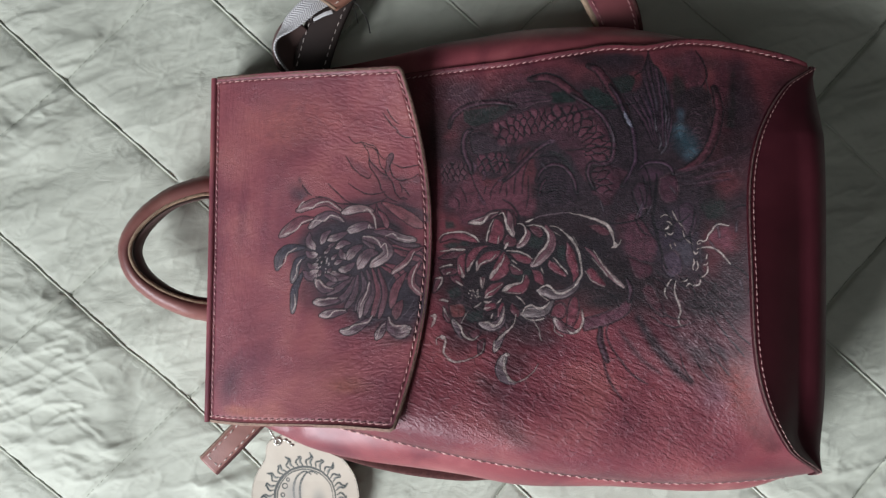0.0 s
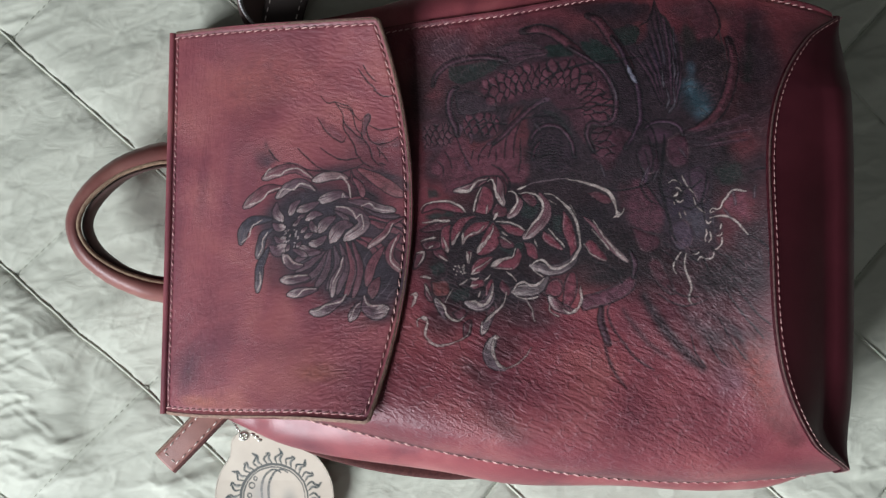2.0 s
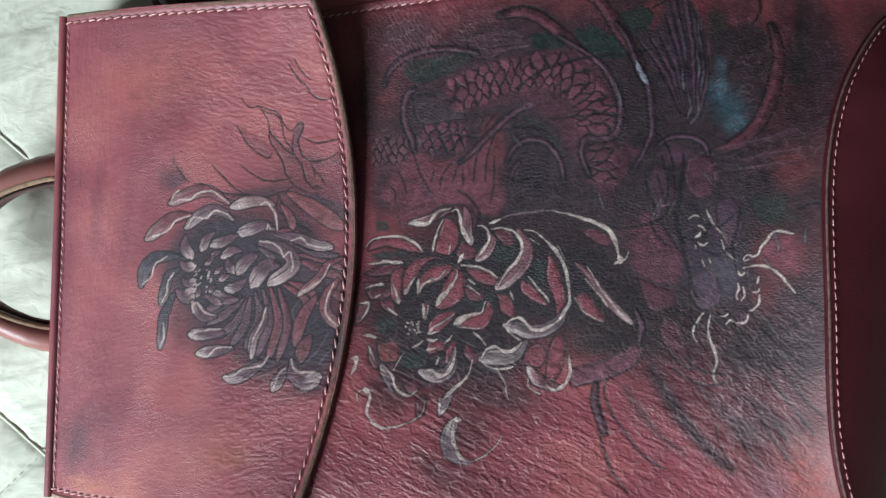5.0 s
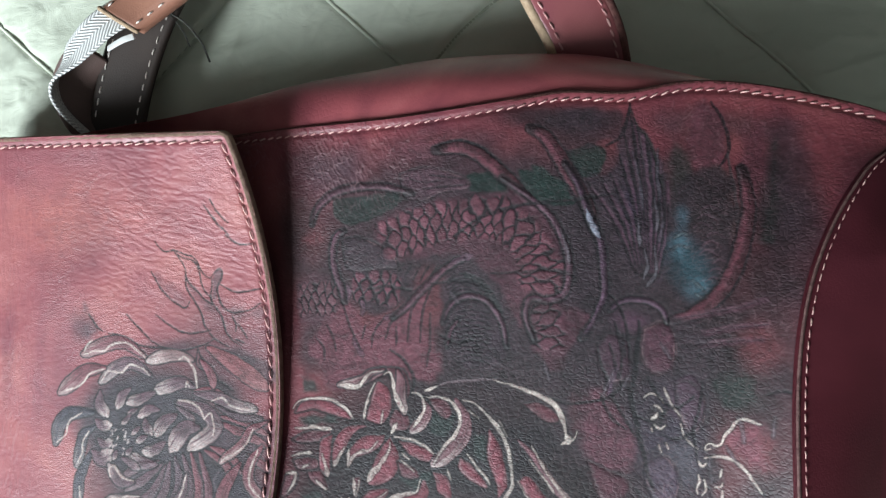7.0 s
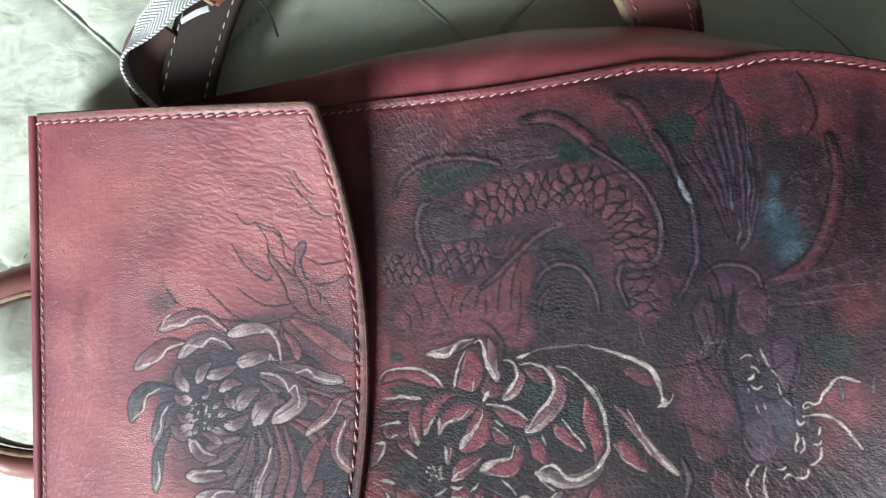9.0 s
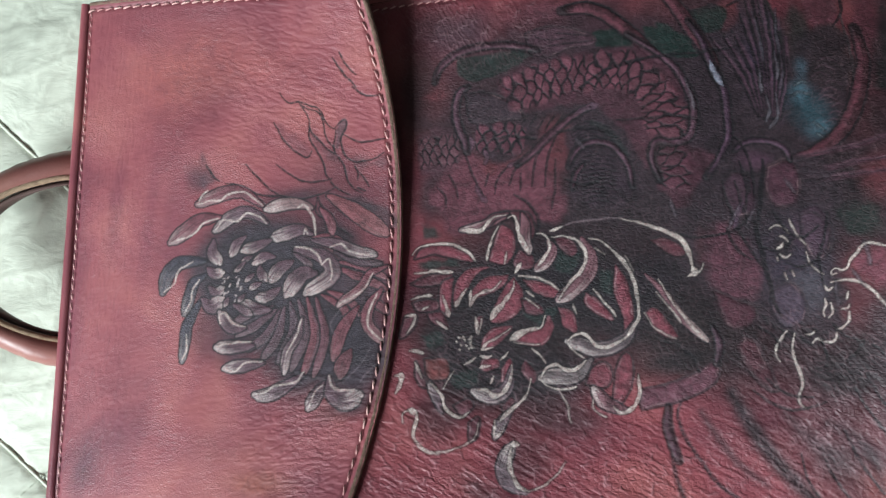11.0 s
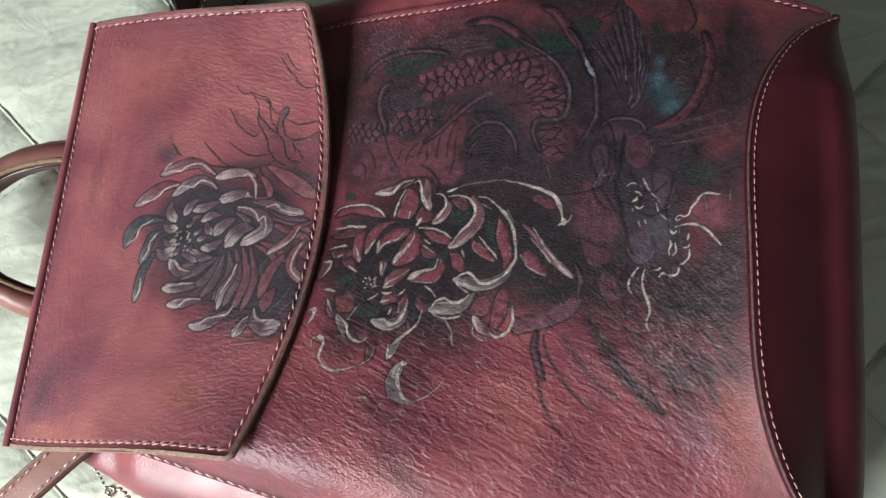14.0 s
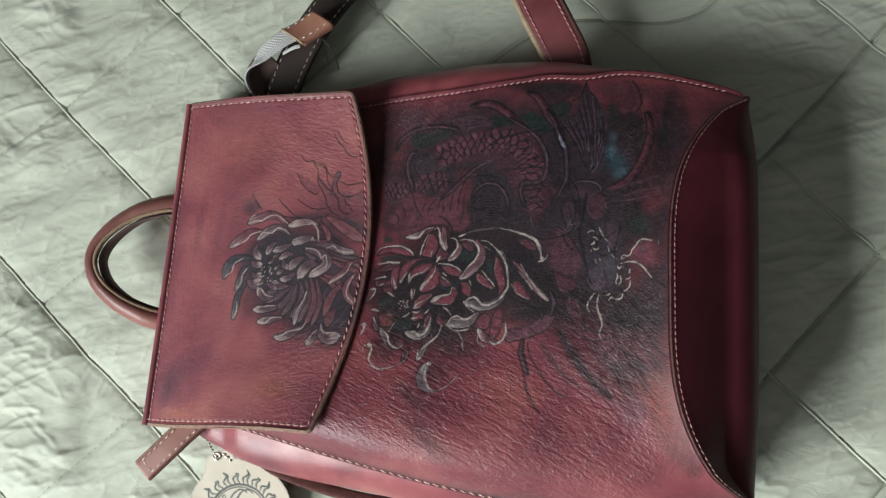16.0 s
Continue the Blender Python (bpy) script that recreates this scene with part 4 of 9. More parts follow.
    p.petal(((-83.4, -14.5), (-87.6, -23.0), (-88.3, -29.5), (-88.9, -37.1)), 4.3, (0.040, 0.037, 0.050), 0.35, 1)
    p.petal(((-13.3, -7.5), (-17.7, -14.0), (-17.9, -20.3), (-12.2, -26.4)), 4.5, (0.125, 0.040, 0.052), 0.3, 1)
    p.petal(((-79.5, 9.2), (-79.6, 4.3), (-76.4, 0.3)), 4.9, (0.080, 0.045, 0.058), 1, 1)
    p.petal(((-81.4, -1.6), (-78.4, -3.7), (-75.0, -3.2)), 4.5, (0.080, 0.045, 0.058), 1, 1)
    p.petal(((-80.2, -8.6), (-77.2, -10.8), (-74.4, -8.9)), 3.6, (0.080, 0.045, 0.058), 0.9, 1)
    p.petal(((-82.5, -13.6), (-78.6, -16.1), (-74.2, -13.3)), 5.8, (0.080, 0.045, 0.058), 0.9, 1)
    p.petal(((-66.8, 10.8), (-70.2, 8.0), (-72.1, 3.3)), 4.0, (0.080, 0.045, 0.058), 0.7, 1)
    p.petal(((-56.7, 9.7), (-62.4, 7.3), (-67.9, 5.4)), 4.5, (0.080, 0.045, 0.058), 1, 1)
    p.petal(((-54.9, 3.5), (-58.9, 3.4), (-63.0, 0.7)), 4.0, (0.080, 0.045, 0.058), 1, 1)
    p.petal(((-63.9, 3.7), (-67.8, 1.0)), 2.2, (0.080, 0.045, 0.058), 0.9, 1)
    p.petal(((-66.4, 1.0), (-70.2, -2.4)), 2.2, (0.080, 0.045, 0.058), 0.8, 1)
    p.petal(((-60.4, -0.2), (-59.7, -3.2), (-57.2, -5.8)), 3.8, (0.080, 0.045, 0.058), 0.9, 1)
    p.petal(((-47.6, 2.0), (-53.1, -1.3), (-55.7, -5.7)), 5.4, (0.080, 0.045, 0.058), 0.95, 1)
    p.petal(((-59.4, -6.3), (-63.7, -8.8)), 2.7, (0.080, 0.045, 0.058), 0.9, 1)
    p.petal(((-62.4, -2.9), (-65.8, -6.0)), 2.2, (0.080, 0.045, 0.058), 0.7, 1)
    p.petal(((-52.1, -8.2), (-56.3, -11.4), (-60.9, -12.4)), 4.3, (0.080, 0.045, 0.058), 1, 1)
    p.petal(((-55.0, -16.6), (-61.7, -16.4), (-66.9, -13.9)), 4.9, (0.080, 0.045, 0.058), 0.95, 1)
    p.petal(((-65.8, -10.9), (-67.8, -14.0)), 2.2, (0.080, 0.045, 0.058), 0.6, 1)
    p.petal(((-72.0, -12.6), (-73.3, -15.9)), 2.2, (0.080, 0.045, 0.058), 0.6, 1)
    p.petal(((-70.0, -14.9), (-65.2, -17.4), (-62.4, -18.6)), 3.1, (0.080, 0.045, 0.058), 0.25, 1)
    p.petal(((-47.4, 5.0), (-42.3, 2.1), (-40.6, -3.1)), 3.4, (0.080, 0.045, 0.058), 0.6, -1)
    p.petal(((-38.4, -2.2), (-44.1, -3.2), (-49.3, -10.5)), 7.2, (0.080, 0.045, 0.058), 0.9, 1)
    p.petal(((-47.0, 6.4), (-36.2, 4.0), (-32.3, -2.4), (-42.0, -9.9)), 6.3, (0.080, 0.045, 0.058), 0.95, -1)
    p.petal(((-64.6, -23.8), (-70.3, -23.6), (-75.1, -18.1)), 4.9, (0.080, 0.045, 0.058), 0.5, -1)
    p.petal(((-60.6, -30.1), (-68.4, -30.8), (-75.6, -31.3)), 4.9, (0.080, 0.045, 0.058), 0.9, 1)
    p.petal(((-56.2, -35.8), (-63.2, -37.3), (-71.6, -38.8)), 4.5, (0.080, 0.045, 0.058), 0.85, -1)
    p.petal(((-41.0, -39.6), (-47.1, -43.8), (-53.3, -47.2), (-59.0, -47.5)), 4.9, (0.080, 0.045, 0.058), 0.7, 1)
    p.petal(((-42.8, -19.1), (-44.0, -25.6), (-47.4, -31.6), (-48.2, -39.1)), 3.8, (0.080, 0.045, 0.058), 0.8, 1)
    p.petal(((-32.7, -41.6), (-34.9, -45.8), (-38.0, -51.2)), 4.9, (0.080, 0.045, 0.058), 0.8, 1)
    p.petal(((-30.9, -39.5), (-29.4, -45.1), (-24.3, -47.6), (-19.1, -44.9)), 6.7, (0.080, 0.045, 0.058), 0.95, -1)
    p.line(((-86.8, 23.1), (-82.2, 24.5), (-78.0, 24.8), (-74.7, 27.1), (-69.0, 28.1), (-64.2, 25.7), (-60.8, 23.0)), 0.66, CREAM, 0.70, 0.22, 0.08)
    p.line(((-86.8, 23.6), (-85.6, 26.3), (-83.2, 28.6)), 0.59, CREAM, 0.70, 0.22, 0.08)
    p.line(((-78.9, 13.3), (-76.0, 16.9), (-70.4, 16.8), (-67.0, 19.8), (-61.9, 18.7), (-59.0, 16.3)), 0.59, CREAM, 0.70, 0.22, 0.08)
    p.line(((-96.9, 8.0), (-92.0, 9.6), (-87.5, 11.5), (-83.8, 15.9), (-77.9, 17.8)), 0.59, CREAM, 0.70, 0.22, 0.08)
    p.line(((-47.0, 22.4), (-44.6, 23.5), (-41.8, 20.7), (-40.2, 17.0), (-39.4, 12.3)), 0.74, CREAM, 0.70, 0.22, 0.08)
    p.line(((-44.1, 12.2), (-43.4, 14.4), (-42.6, 12.5)), 0.55, CREAM, 0.70, 0.22, 0.08)
    p.line(((-33.8, 7.6), (-29.5, 9.0), (-25.8, 6.3), (-20.6, 5.3), (-16.7, 5.4)), 0.55, CREAM, 0.70, 0.22, 0.08)
    p.line(((-98.4, -11.4), (-94.4, -7.5), (-93.2, -3.0), (-87.6, 0.5)), 0.59, CREAM, 0.70, 0.22, 0.08)
    p.line(((-89.3, -18.6), (-87.1, -14.2), (-86.6, -9.7), (-84.2, -6.1)), 0.55, CREAM, 0.70, 0.22, 0.08)
    p.line(((-89.0, -36.4), (-87.3, -32.7), (-88.1, -27.3)), 0.59, CREAM, 0.70, 0.22, 0.08)
    p.line(((-47.1, 7.3), (-41.3, 6.7), (-37.5, 4.0), (-36.2, 1.0)), 0.63, CREAM, 0.70, 0.22, 0.08)
    p.line(((-36.2, 1.0), (-34.0, 3.2), (-32.4, -1.1), (-32.8, -4.6)), 0.52, CREAM, 0.70, 0.22, 0.08)
    p.line(((-74.5, -22.5), (-75.0, -19.4), (-72.6, -18.3), (-70.2, -21.9), (-64.6, -23.4)), 0.63, CREAM, 0.70, 0.22, 0.08)
    p.line(((-75.2, -31.1), (-69.7, -29.4), (-61.8, -28.8)), 0.63, CREAM, 0.70, 0.22, 0.08)
    p.line(((-71.1, -38.8), (-67.4, -39.6), (-63.3, -36.5), (-56.7, -35.4)), 0.55, CREAM, 0.70, 0.22, 0.08)
    p.line(((-58.8, -47.1), (-54.5, -46.2), (-51.4, -44.0), (-46.1, -42.7), (-43.0, -41.7), (-40.7, -38.4)), 0.70, CREAM, 0.70, 0.22, 0.08)
    p.line(((-43.0, -19.6), (-44.1, -24.5), (-45.9, -28.8), (-48.1, -33.1)), 0.59, CREAM, 0.70, 0.22, 0.08)
    p.line(((-31.0, -39.1), (-30.0, -42.5), (-26.5, -43.9), (-21.5, -43.5)), 0.77, CREAM, 0.70, 0.22, 0.08)
    p.line(((-15.0, -9.2), (-17.4, -15.0), (-17.9, -20.3), (-15.6, -23.4), (-12.2, -26.0)), 0.63, CREAM, 0.70, 0.22, 0.08)
    p.line(((-16.7, -1.5), (-20.2, -7.7), (-28.9, -13.7)), 0.59, CREAM, 0.70, 0.22, 0.08)
    p.line(((-33.4, -42.5), (-36.2, -45.5), (-37.6, -50.7)), 0.48, CREAM, 0.70, 0.22, 0.08)
    # dark heart with pale specks
    p.wash(-71.1, -7.5, 4.9, 5.4, 0, INK, 0.8, 0.2)
    p.line(((-69.6, -14.1), (-69.3, -13.3)), 0.49, (0.34, 0.30, 0.29), 0.8, 0.2, 0)
    p.line(((-69.4, -8.5), (-68.3, -8.2)), 0.49, (0.34, 0.30, 0.29), 0.8, 0.2, 0)
    p.line(((-73.1, -5.3), (-72.5, -4.7)), 0.49, (0.34, 0.30, 0.29), 0.8, 0.2, 0)
    p.line(((-69.0, -12.1), (-68.7, -11.8)), 0.49, (0.34, 0.30, 0.29), 0.8, 0.2, 0)
    p.line(((-69.1, -7.7), (-68.6, -6.7)), 0.49, (0.34, 0.30, 0.29), 0.8, 0.2, 0)
    p.line(((-71.9, -8.4), (-71.6, -7.3)), 0.49, (0.34, 0.30, 0.29), 0.8, 0.2, 0)
    p.line(((-67.8, -8.8), (-67.3, -8.1)), 0.49, (0.34, 0.30, 0.29), 0.8, 0.2, 0)
    p.line(((-72.8, -11.0), (-72.2, -10.3)), 0.49, (0.34, 0.30, 0.29), 0.8, 0.2, 0)
    p.line(((-68.6, -5.4), (-68.3, -5.3)), 0.49, (0.34, 0.30, 0.29), 0.8, 0.2, 0)
    p.line(((-68.5, -6.4), (-68.2, -5.4)), 0.49, (0.34, 0.30, 0.29), 0.8, 0.2, 0)
    p.line(((-74.9, -5.6), (-73.9, -5.2)), 0.49, (0.34, 0.30, 0.29), 0.8, 0.2, 0)
    p.line(((-73.9, -11.8), (-73.7, -11.0)), 0.49, (0.34, 0.30, 0.29), 0.8, 0.2, 0)
    p.line(((-67.8, -9.7), (-67.0, -8.7)), 0.49, (0.34, 0.30, 0.29), 0.8, 0.2, 0)
    p.line(((-69.7, -4.9), (-69.3, -4.7)), 0.49, (0.34, 0.30, 0.29), 0.8, 0.2, 0)
    p.line(((-74.1, -7.0), (-73.9, -6.0)), 0.49, (0.34, 0.30, 0.29), 0.8, 0.2, 0)
    p.line(((-75.0, -7.4), (-74.6, -7.1)), 0.49, (0.34, 0.30, 0.29), 0.8, 0.2, 0)
    p.line(((-68.8, -7.6), (-68.4, -7.1)), 0.49, (0.34, 0.30, 0.29), 0.8, 0.2, 0)
    p.line(((-74.2, -11.1), (-73.2, -10.9)), 0.49, (0.34, 0.30, 0.29), 0.8, 0.2, 0)
    p.line(((-72.2, -8.5), (-71.5, -7.4)), 0.49, (0.34, 0.30, 0.29), 0.8, 0.2, 0)
    p.line(((-69.5, -11.7), (-69.0, -11.7)), 0.49, (0.34, 0.30, 0.29), 0.8, 0.2, 0)


def paint_panel(p):
    """A second chrysanthemum among swirls, ribbons and rows of scales on a dark ground."""
    # dark ground
    p.wash(70.9, 36.3, 96.5, 73.1, -10, (0.0094, 0.0057, 0.0080), 0.96, 0.45)
    p.wash(119.2, 41.0, 70.2, 78.9, 0, (0.0097, 0.0059, 0.0083), 0.97, 0.35)
    p.wash(31.8, -20.7, 49.7, 40.9, 0, (0.0065, 0.0039, 0.0055), 0.97, 0.4)
    p.wash(92.1, -17.7, 58.5, 26.3, -10, (0.0074, 0.0045, 0.0063), 0.97, 0.3)
    p.wash(140.2, -26.2, 26.3, 23.4, -20, (0.0086, 0.0052, 0.0073), 0.85, 0.2)
    p.wash(121.4, -51.9, 43.9, 20.5, -38, (0.0122, 0.0074, 0.0104), 0.3, 0.0)
    p.wash(138.4, -60.0, 29.2, 20.5, -50, (0.0135, 0.0082, 0.0115), 0.45, 0.0)
    p.wash(25.1, -75.8, 17.5, 7.6, -40, (0.0110, 0.0067, 0.0094), 0.59, 0.1)
    p.wash(37.7, -99.4, 23.4, 10.5, -40, (0.0122, 0.0074, 0.0104), 0.62, 0.0)
    p.wash(-2.8, 71.4, 14.6, 40.9, 0, (0.0102, 0.0062, 0.0087), 0.83, 0.1)
    p.wash(8.3, 97.0, 20.5, 13.2, 0, (0.0142, 0.0086, 0.0121), 0.65, 0.1)
    p.wash(160.9, 76.5, 14.6, 35.1, 0, (0.0110, 0.0067, 0.0094), 0.89, 0.2)
    p.wash(144.2, 106.5, 40.9, 8.8, -5, (0.0220, 0.0133, 0.0187), 0.7, 0.2)
    p.wash(93.9, 109.6, 32.2, 6.4, -5, (0.0098, 0.0059, 0.0083), 0.89, 0.2)
    p.wash(147.7, -20.6, 14.6, 29.2, 0, (0.0106, 0.0064, 0.0090), 0.47, 0.1)
    p.line(((172.7, 79.1), (167.8, 66.2), (163.6, 53.8)), 12.87, (0.0142, 0.0086, 0.0121), 0.55, 5.0, 0)
    p.line(((163.6, 53.8), (160.7, 40.3), (158.4, 27.2)), 12.87, (0.0142, 0.0086, 0.0121), 0.55, 5.0, 0)
    p.line(((158.4, 27.2), (157.3, 12.9), (156.6, -1.1)), 12.87, (0.0142, 0.0086, 0.0121), 0.55, 5.0, 0)
    p.line(((156.6, -1.1), (156.2, -15.0), (156.0, -28.8)), 12.87, (0.0142, 0.0086, 0.0121), 0.55, 5.0, 0)
    p.line(((156.0, -28.8), (156.7, -41.2), (157.7, -53.6)), 12.87, (0.0142, 0.0086, 0.0121), 0.55, 5.0, 0)
    # darker red by the lower seam, its colour dimming the ridge's sheen
    p.line(((157.7, -53.6), (159.5, -72.0), (166.0, -92.0), (176.0, -105.0)), 13.0, (0.060, 0.012, 0.014), 0.6, 4.0, 0)
    # warm red left showing
    # the first two are dark plum, toning down the ridge's bright light in colour
    p.wash(144.8, -51.4, 23.4, 40.9, 20, (0.0135, 0.0082, 0.0115), 0.65, 0.0)
    p.wash(154.6, -15.0, 12.9, 40.9, 0, (0.0102, 0.0062, 0.0087), 0.8, 0.1)
    p.wash(38.6, 40.4, 21.9, 12.3, 0, (0.0730, 0.0150, 0.0190), 0.62, 0.2)
    p.wash(8.2, 28.9, 13.2, 10.5, 0, (0.0640, 0.0140, 0.0180), 0.6, 0.2)
    p.wash(104.0, 5.6, 13.2, 14.6, 0, (0.0313, 0.0190, 0.0267), 0.55, 0.2)
    p.wash(150.8, 3.3, 11.1, 9.9, -20, (0.0730, 0.0140, 0.0190), 0.7, 0.2)
    p.wash(30.2, 98.6, 17.5, 6.4, -8, (0.0690, 0.0200, 0.0260), 0.5, 0.1)
    p.wash(64.6, -103.2, 58.5, 11.1, -8, (0.2000, 0.0450, 0.0450), 0.25, 0.1)
    p.wash(79.1, -77.8, 17.5, 17.5, 0, (0.2500, 0.0700, 0.0600), 0.25, 0.1)
    p.wash(13.5, -92.9, 26.3, 7.6, -12, (0.2200, 0.0550, 0.0500), 0.2, 0.1)
    p.wash(157.3, -73.3, 11.7, 26.3, 20, (0.1900, 0.0350, 0.0260), 0.5, 0.1)
    # mauve, brown and green grounds
    p.wash(69.1, 63.7, 83.0, 54.1, 0, (0.0183, 0.0111, 0.0156), 0.85, 0.5)
    p.wash(11.1, 91.5, 21.2, 13.5, 0, (0.0330, 0.0200, 0.0281), 0.7, 0.2)
    p.wash(114.3, 15.2, 38.6, 29.0, 0, (0.0204, 0.0124, 0.0174), 0.8, 0.3)
    p.wash(45.3, 102.4, 25.1, 4.6, 3, (0.0750, 0.0190, 0.0240), 0.7, 0.2)
    p.wash(4.4, 67.5, 7.7, 3.5, 10, (0.0710, 0.0180, 0.0230), 0.8, 0.2)
    p.wash(32.8, 34.1, 22.2, 13.5, 0, (0.0710, 0.0180, 0.0230), 0.9, 0.4)
    p.wash(49.2, 47.6, 7.7, 13.5, 0, (0.0710, 0.0180, 0.0230), 0.8, 0.3)
    p.wash(100.5, 108.1, 11.6, 8.1, 0, (0.0293, 0.0178, 0.0250), 0.8, 0.3)
    p.wash(142.0, 101.5, 10.8, 13.5, 0, (0.0630, 0.0160, 0.0190), 0.75, 0.3)
    p.wash(103.6, 10.9, 9.7, 12.7, 0, (0.0580, 0.0140, 0.0190), 0.8, 0.3)
    p.wash(130.4, 37.7, 12.4, 7.7, -20, (0.0333, 0.0202, 0.0284), 0.8, 0.3)
    p.wash(148.1, 4.9, 8.9, 7.7, -20, (0.0780, 0.0200, 0.0240), 0.8, 0.3)
    p.wash(153.3, 35.9, 8.9, 11.6, 0, (0.0650, 0.0150, 0.0190), 0.75, 0.3)
    p.wash(168.4, 88.1, 11.6, 30.9, 0, (0.0248, 0.0150, 0.0211), 0.8, 0.3)
    p.wash(141.0, 75.5, 10.0, 18.3, 0, (0.0223, 0.0135, 0.0190), 0.85, 0.4)
    p.wash(78.1, 24.1, 21.2, 8.5, 0, (0.0135, 0.0082, 0.0115), 0.8, 0.2)
    p.wash(58.9, 23.0, 7.7, 7.7, 0, (0.0130, 0.0079, 0.0111), 0.75, 0.2)
    p.wash(4.8, 29.4, 7.7, 13.5, 0, (0.0174, 0.0106, 0.0149), 0.75, 0.3)
    p.wash(98.5, 25.2, 9.7, 7.7, 0, (0.0142, 0.0086, 0.0121), 0.75, 0.2)
    # dark hollows and fills between the swirls
    p.patch(((62.4, 90.1), (69.3, 91.9), (75.0, 89.8), (79.0, 84.3), (71.0, 84.3), (63.3, 85.4)), GREEN, 0.9, 0.6, 0.00)
    p.patch(((84.7, 94.1), (90.3, 91.3), (95.6, 84.7), (98.8, 80.0), (91.7, 80.9), (85.3, 86.1)), GREEN, 0.9, 0.6, 0.00)
    p.patch(((94.3, 97.2), (103.0, 99.9), (109.1, 99.2), (109.6, 94.2), (106.1, 89.6), (101.4, 88.9), (97.5, 92.2)), GREEN, 0.9, 0.6, 0.00)
    p.patch(((12.6, 82.1), (25.2, 83.5), (35.5, 84.7), (43.5, 83.1), (37.4, 80.5), (29.2, 75.5), (20.9, 72.6), (13.5, 74.7)), GREEN, 0.8, 0.6, 0.00)
    p.patch(((85.1, 104.5), (91.2, 110.3), (104.7, 112.9), (116.4, 111.5), (114.5, 103.6), (108.6, 100.2), (94.4, 97.8), (88.8, 100.3)), (0.016, 0.010, 0.014), 0.8, 2, 0.00)
    p.patch(((136.7, 109.0), (143.0, 113.9), (147.9, 107.7), (149.7, 100.7), (146.5, 92.6), (140.5, 91.2), (136.4, 97.1)), (0.068, 0.021, 0.030), 0.85, 2, 0.00)
    p.patch(((153.9, 102.6), (160.8, 104.5), (161.2, 92.7), (158.2, 81.2), (152.6, 79.4), (151.8, 90.9)), (0.067, 0.019, 0.028), 0.85, 2.5, 0.00)
    p.patch(((163.2, 100.5), (166.4, 101.4), (164.4, 86.8), (160.2, 69.9), (157.6, 70.0), (161.1, 84.9)), (0.009, 0.010, 0.010), 0.85, 2, 0.00)
    p.patch(((134.2, 99.1), (137.7, 91.2), (137.9, 74.0), (134.0, 70.2), (130.7, 79.8), (130.5, 93.3)), (0.011, 0.013, 0.012), 0.8, 2, 0.00)
    p.patch(((137.5, 89.3), (147.8, 91.0), (150.9, 79.4), (150.1, 69.1), (137.4, 69.3)), BROWN, 0.8, 2, 0.00)
    p.patch(((38.0, 90.8), (45.7, 93.0), (55.6, 91.7), (62.4, 88.7), (62.3, 85.5), (53.5, 84.3), (46.5, 81.4), (39.5, 83.1)), (0.046, 0.022, 0.031), 0.8, 1, 0.61)
    p.patch(((34.7, 101.2), (45.9, 102.6), (53.9, 101.5), (51.8, 97.1), (41.8, 96.8), (35.7, 97.6)), (0.072, 0.025, 0.035), 0.6, 3, 0.00)
    p.line(((41.6, 89.2), (46.6, 87.9), (52.6, 88.3)), 0.73, INK, 0.77, 0.3, -0.1)
    p.line(((45.6, 85.5), (51.5, 86.1), (57.4, 86.4), (62.4, 87.1)), 0.72, INK, 0.77, 0.3, -0.1)
    p.line(((48.7, 90.5), (54.6, 89.7), (60.5, 89.1)), 0.72, INK, 0.77, 0.3, -0.1)
    p.ribbon(((50.8, 99.2), (57.8, 100.2), (62.7, 99.2), (67.5, 96.8), (72.2, 92.6), (76.9, 88.3), (81.5, 83.6), (85.6, 79.0)), 4.38, (0.080, 0.025, 0.035), 0.9, 1.19, 0.88)
    p.ribbon(((3.9, 72.8), (5.0, 77.0), (8.3, 81.1), (14.7, 85.0), (25.2, 86.6), (35.5, 85.7), (42.5, 83.9)), 2.38, (0.055, 0.024, 0.035), 0.8, 1.30, 0.88)
    p.ribbon(((84.3, 106.1), (88.9, 103.8), (92.5, 99.0), (96.9, 91.0), (101.2, 84.0), (103.7, 77.9), (105.3, 71.0)), 4.61, (0.076, 0.024, 0.034), 0.9, 1.15, 0.88)
    p.brush(((102.6, 76.0), (104.0, 73.3), (105.6, 69.6)), 0.76, 1.66, (0.187, 0.206, 0.246), 0.672, 0.6)
    p.line(((50.9, 100.6), (57.9, 102.6), (62.8, 102.0), (67.6, 99.6), (74.2, 93.8)), 0.87, INK, 0.95, 0.3, -0.1)
    p.line(((144.9, 113.8), (148.1, 108.7), (149.8, 101.7), (149.4, 96.4), (146.1, 91.8)), 1.11, INK, 0.95, 0.3, -0.1)
    p.line(((149.3, 95.8), (149.6, 91.0), (150.6, 81.3), (150.3, 71.0)), 0.93, (0.036, 0.033, 0.035), 0.77, 0.3, -0.1)
    # scaled body
    p.patch(((27.6, 70.9), (37.0, 76.9), (48.5, 80.1), (61.9, 82.3), (76.2, 84.1), (85.2, 82.0), (90.4, 75.0), (92.9, 65.4), (93.8, 55.5), (90.4, 49.5), (81.6, 47.4), (81.5, 36.3), (75.7, 47.1), (68.9, 55.9), (59.9, 62.8), (49.7, 61.3), (38.4, 60.3), (30.9, 64.3)), (0.037, 0.013, 0.020), 0.92, 1.2, 0.00)
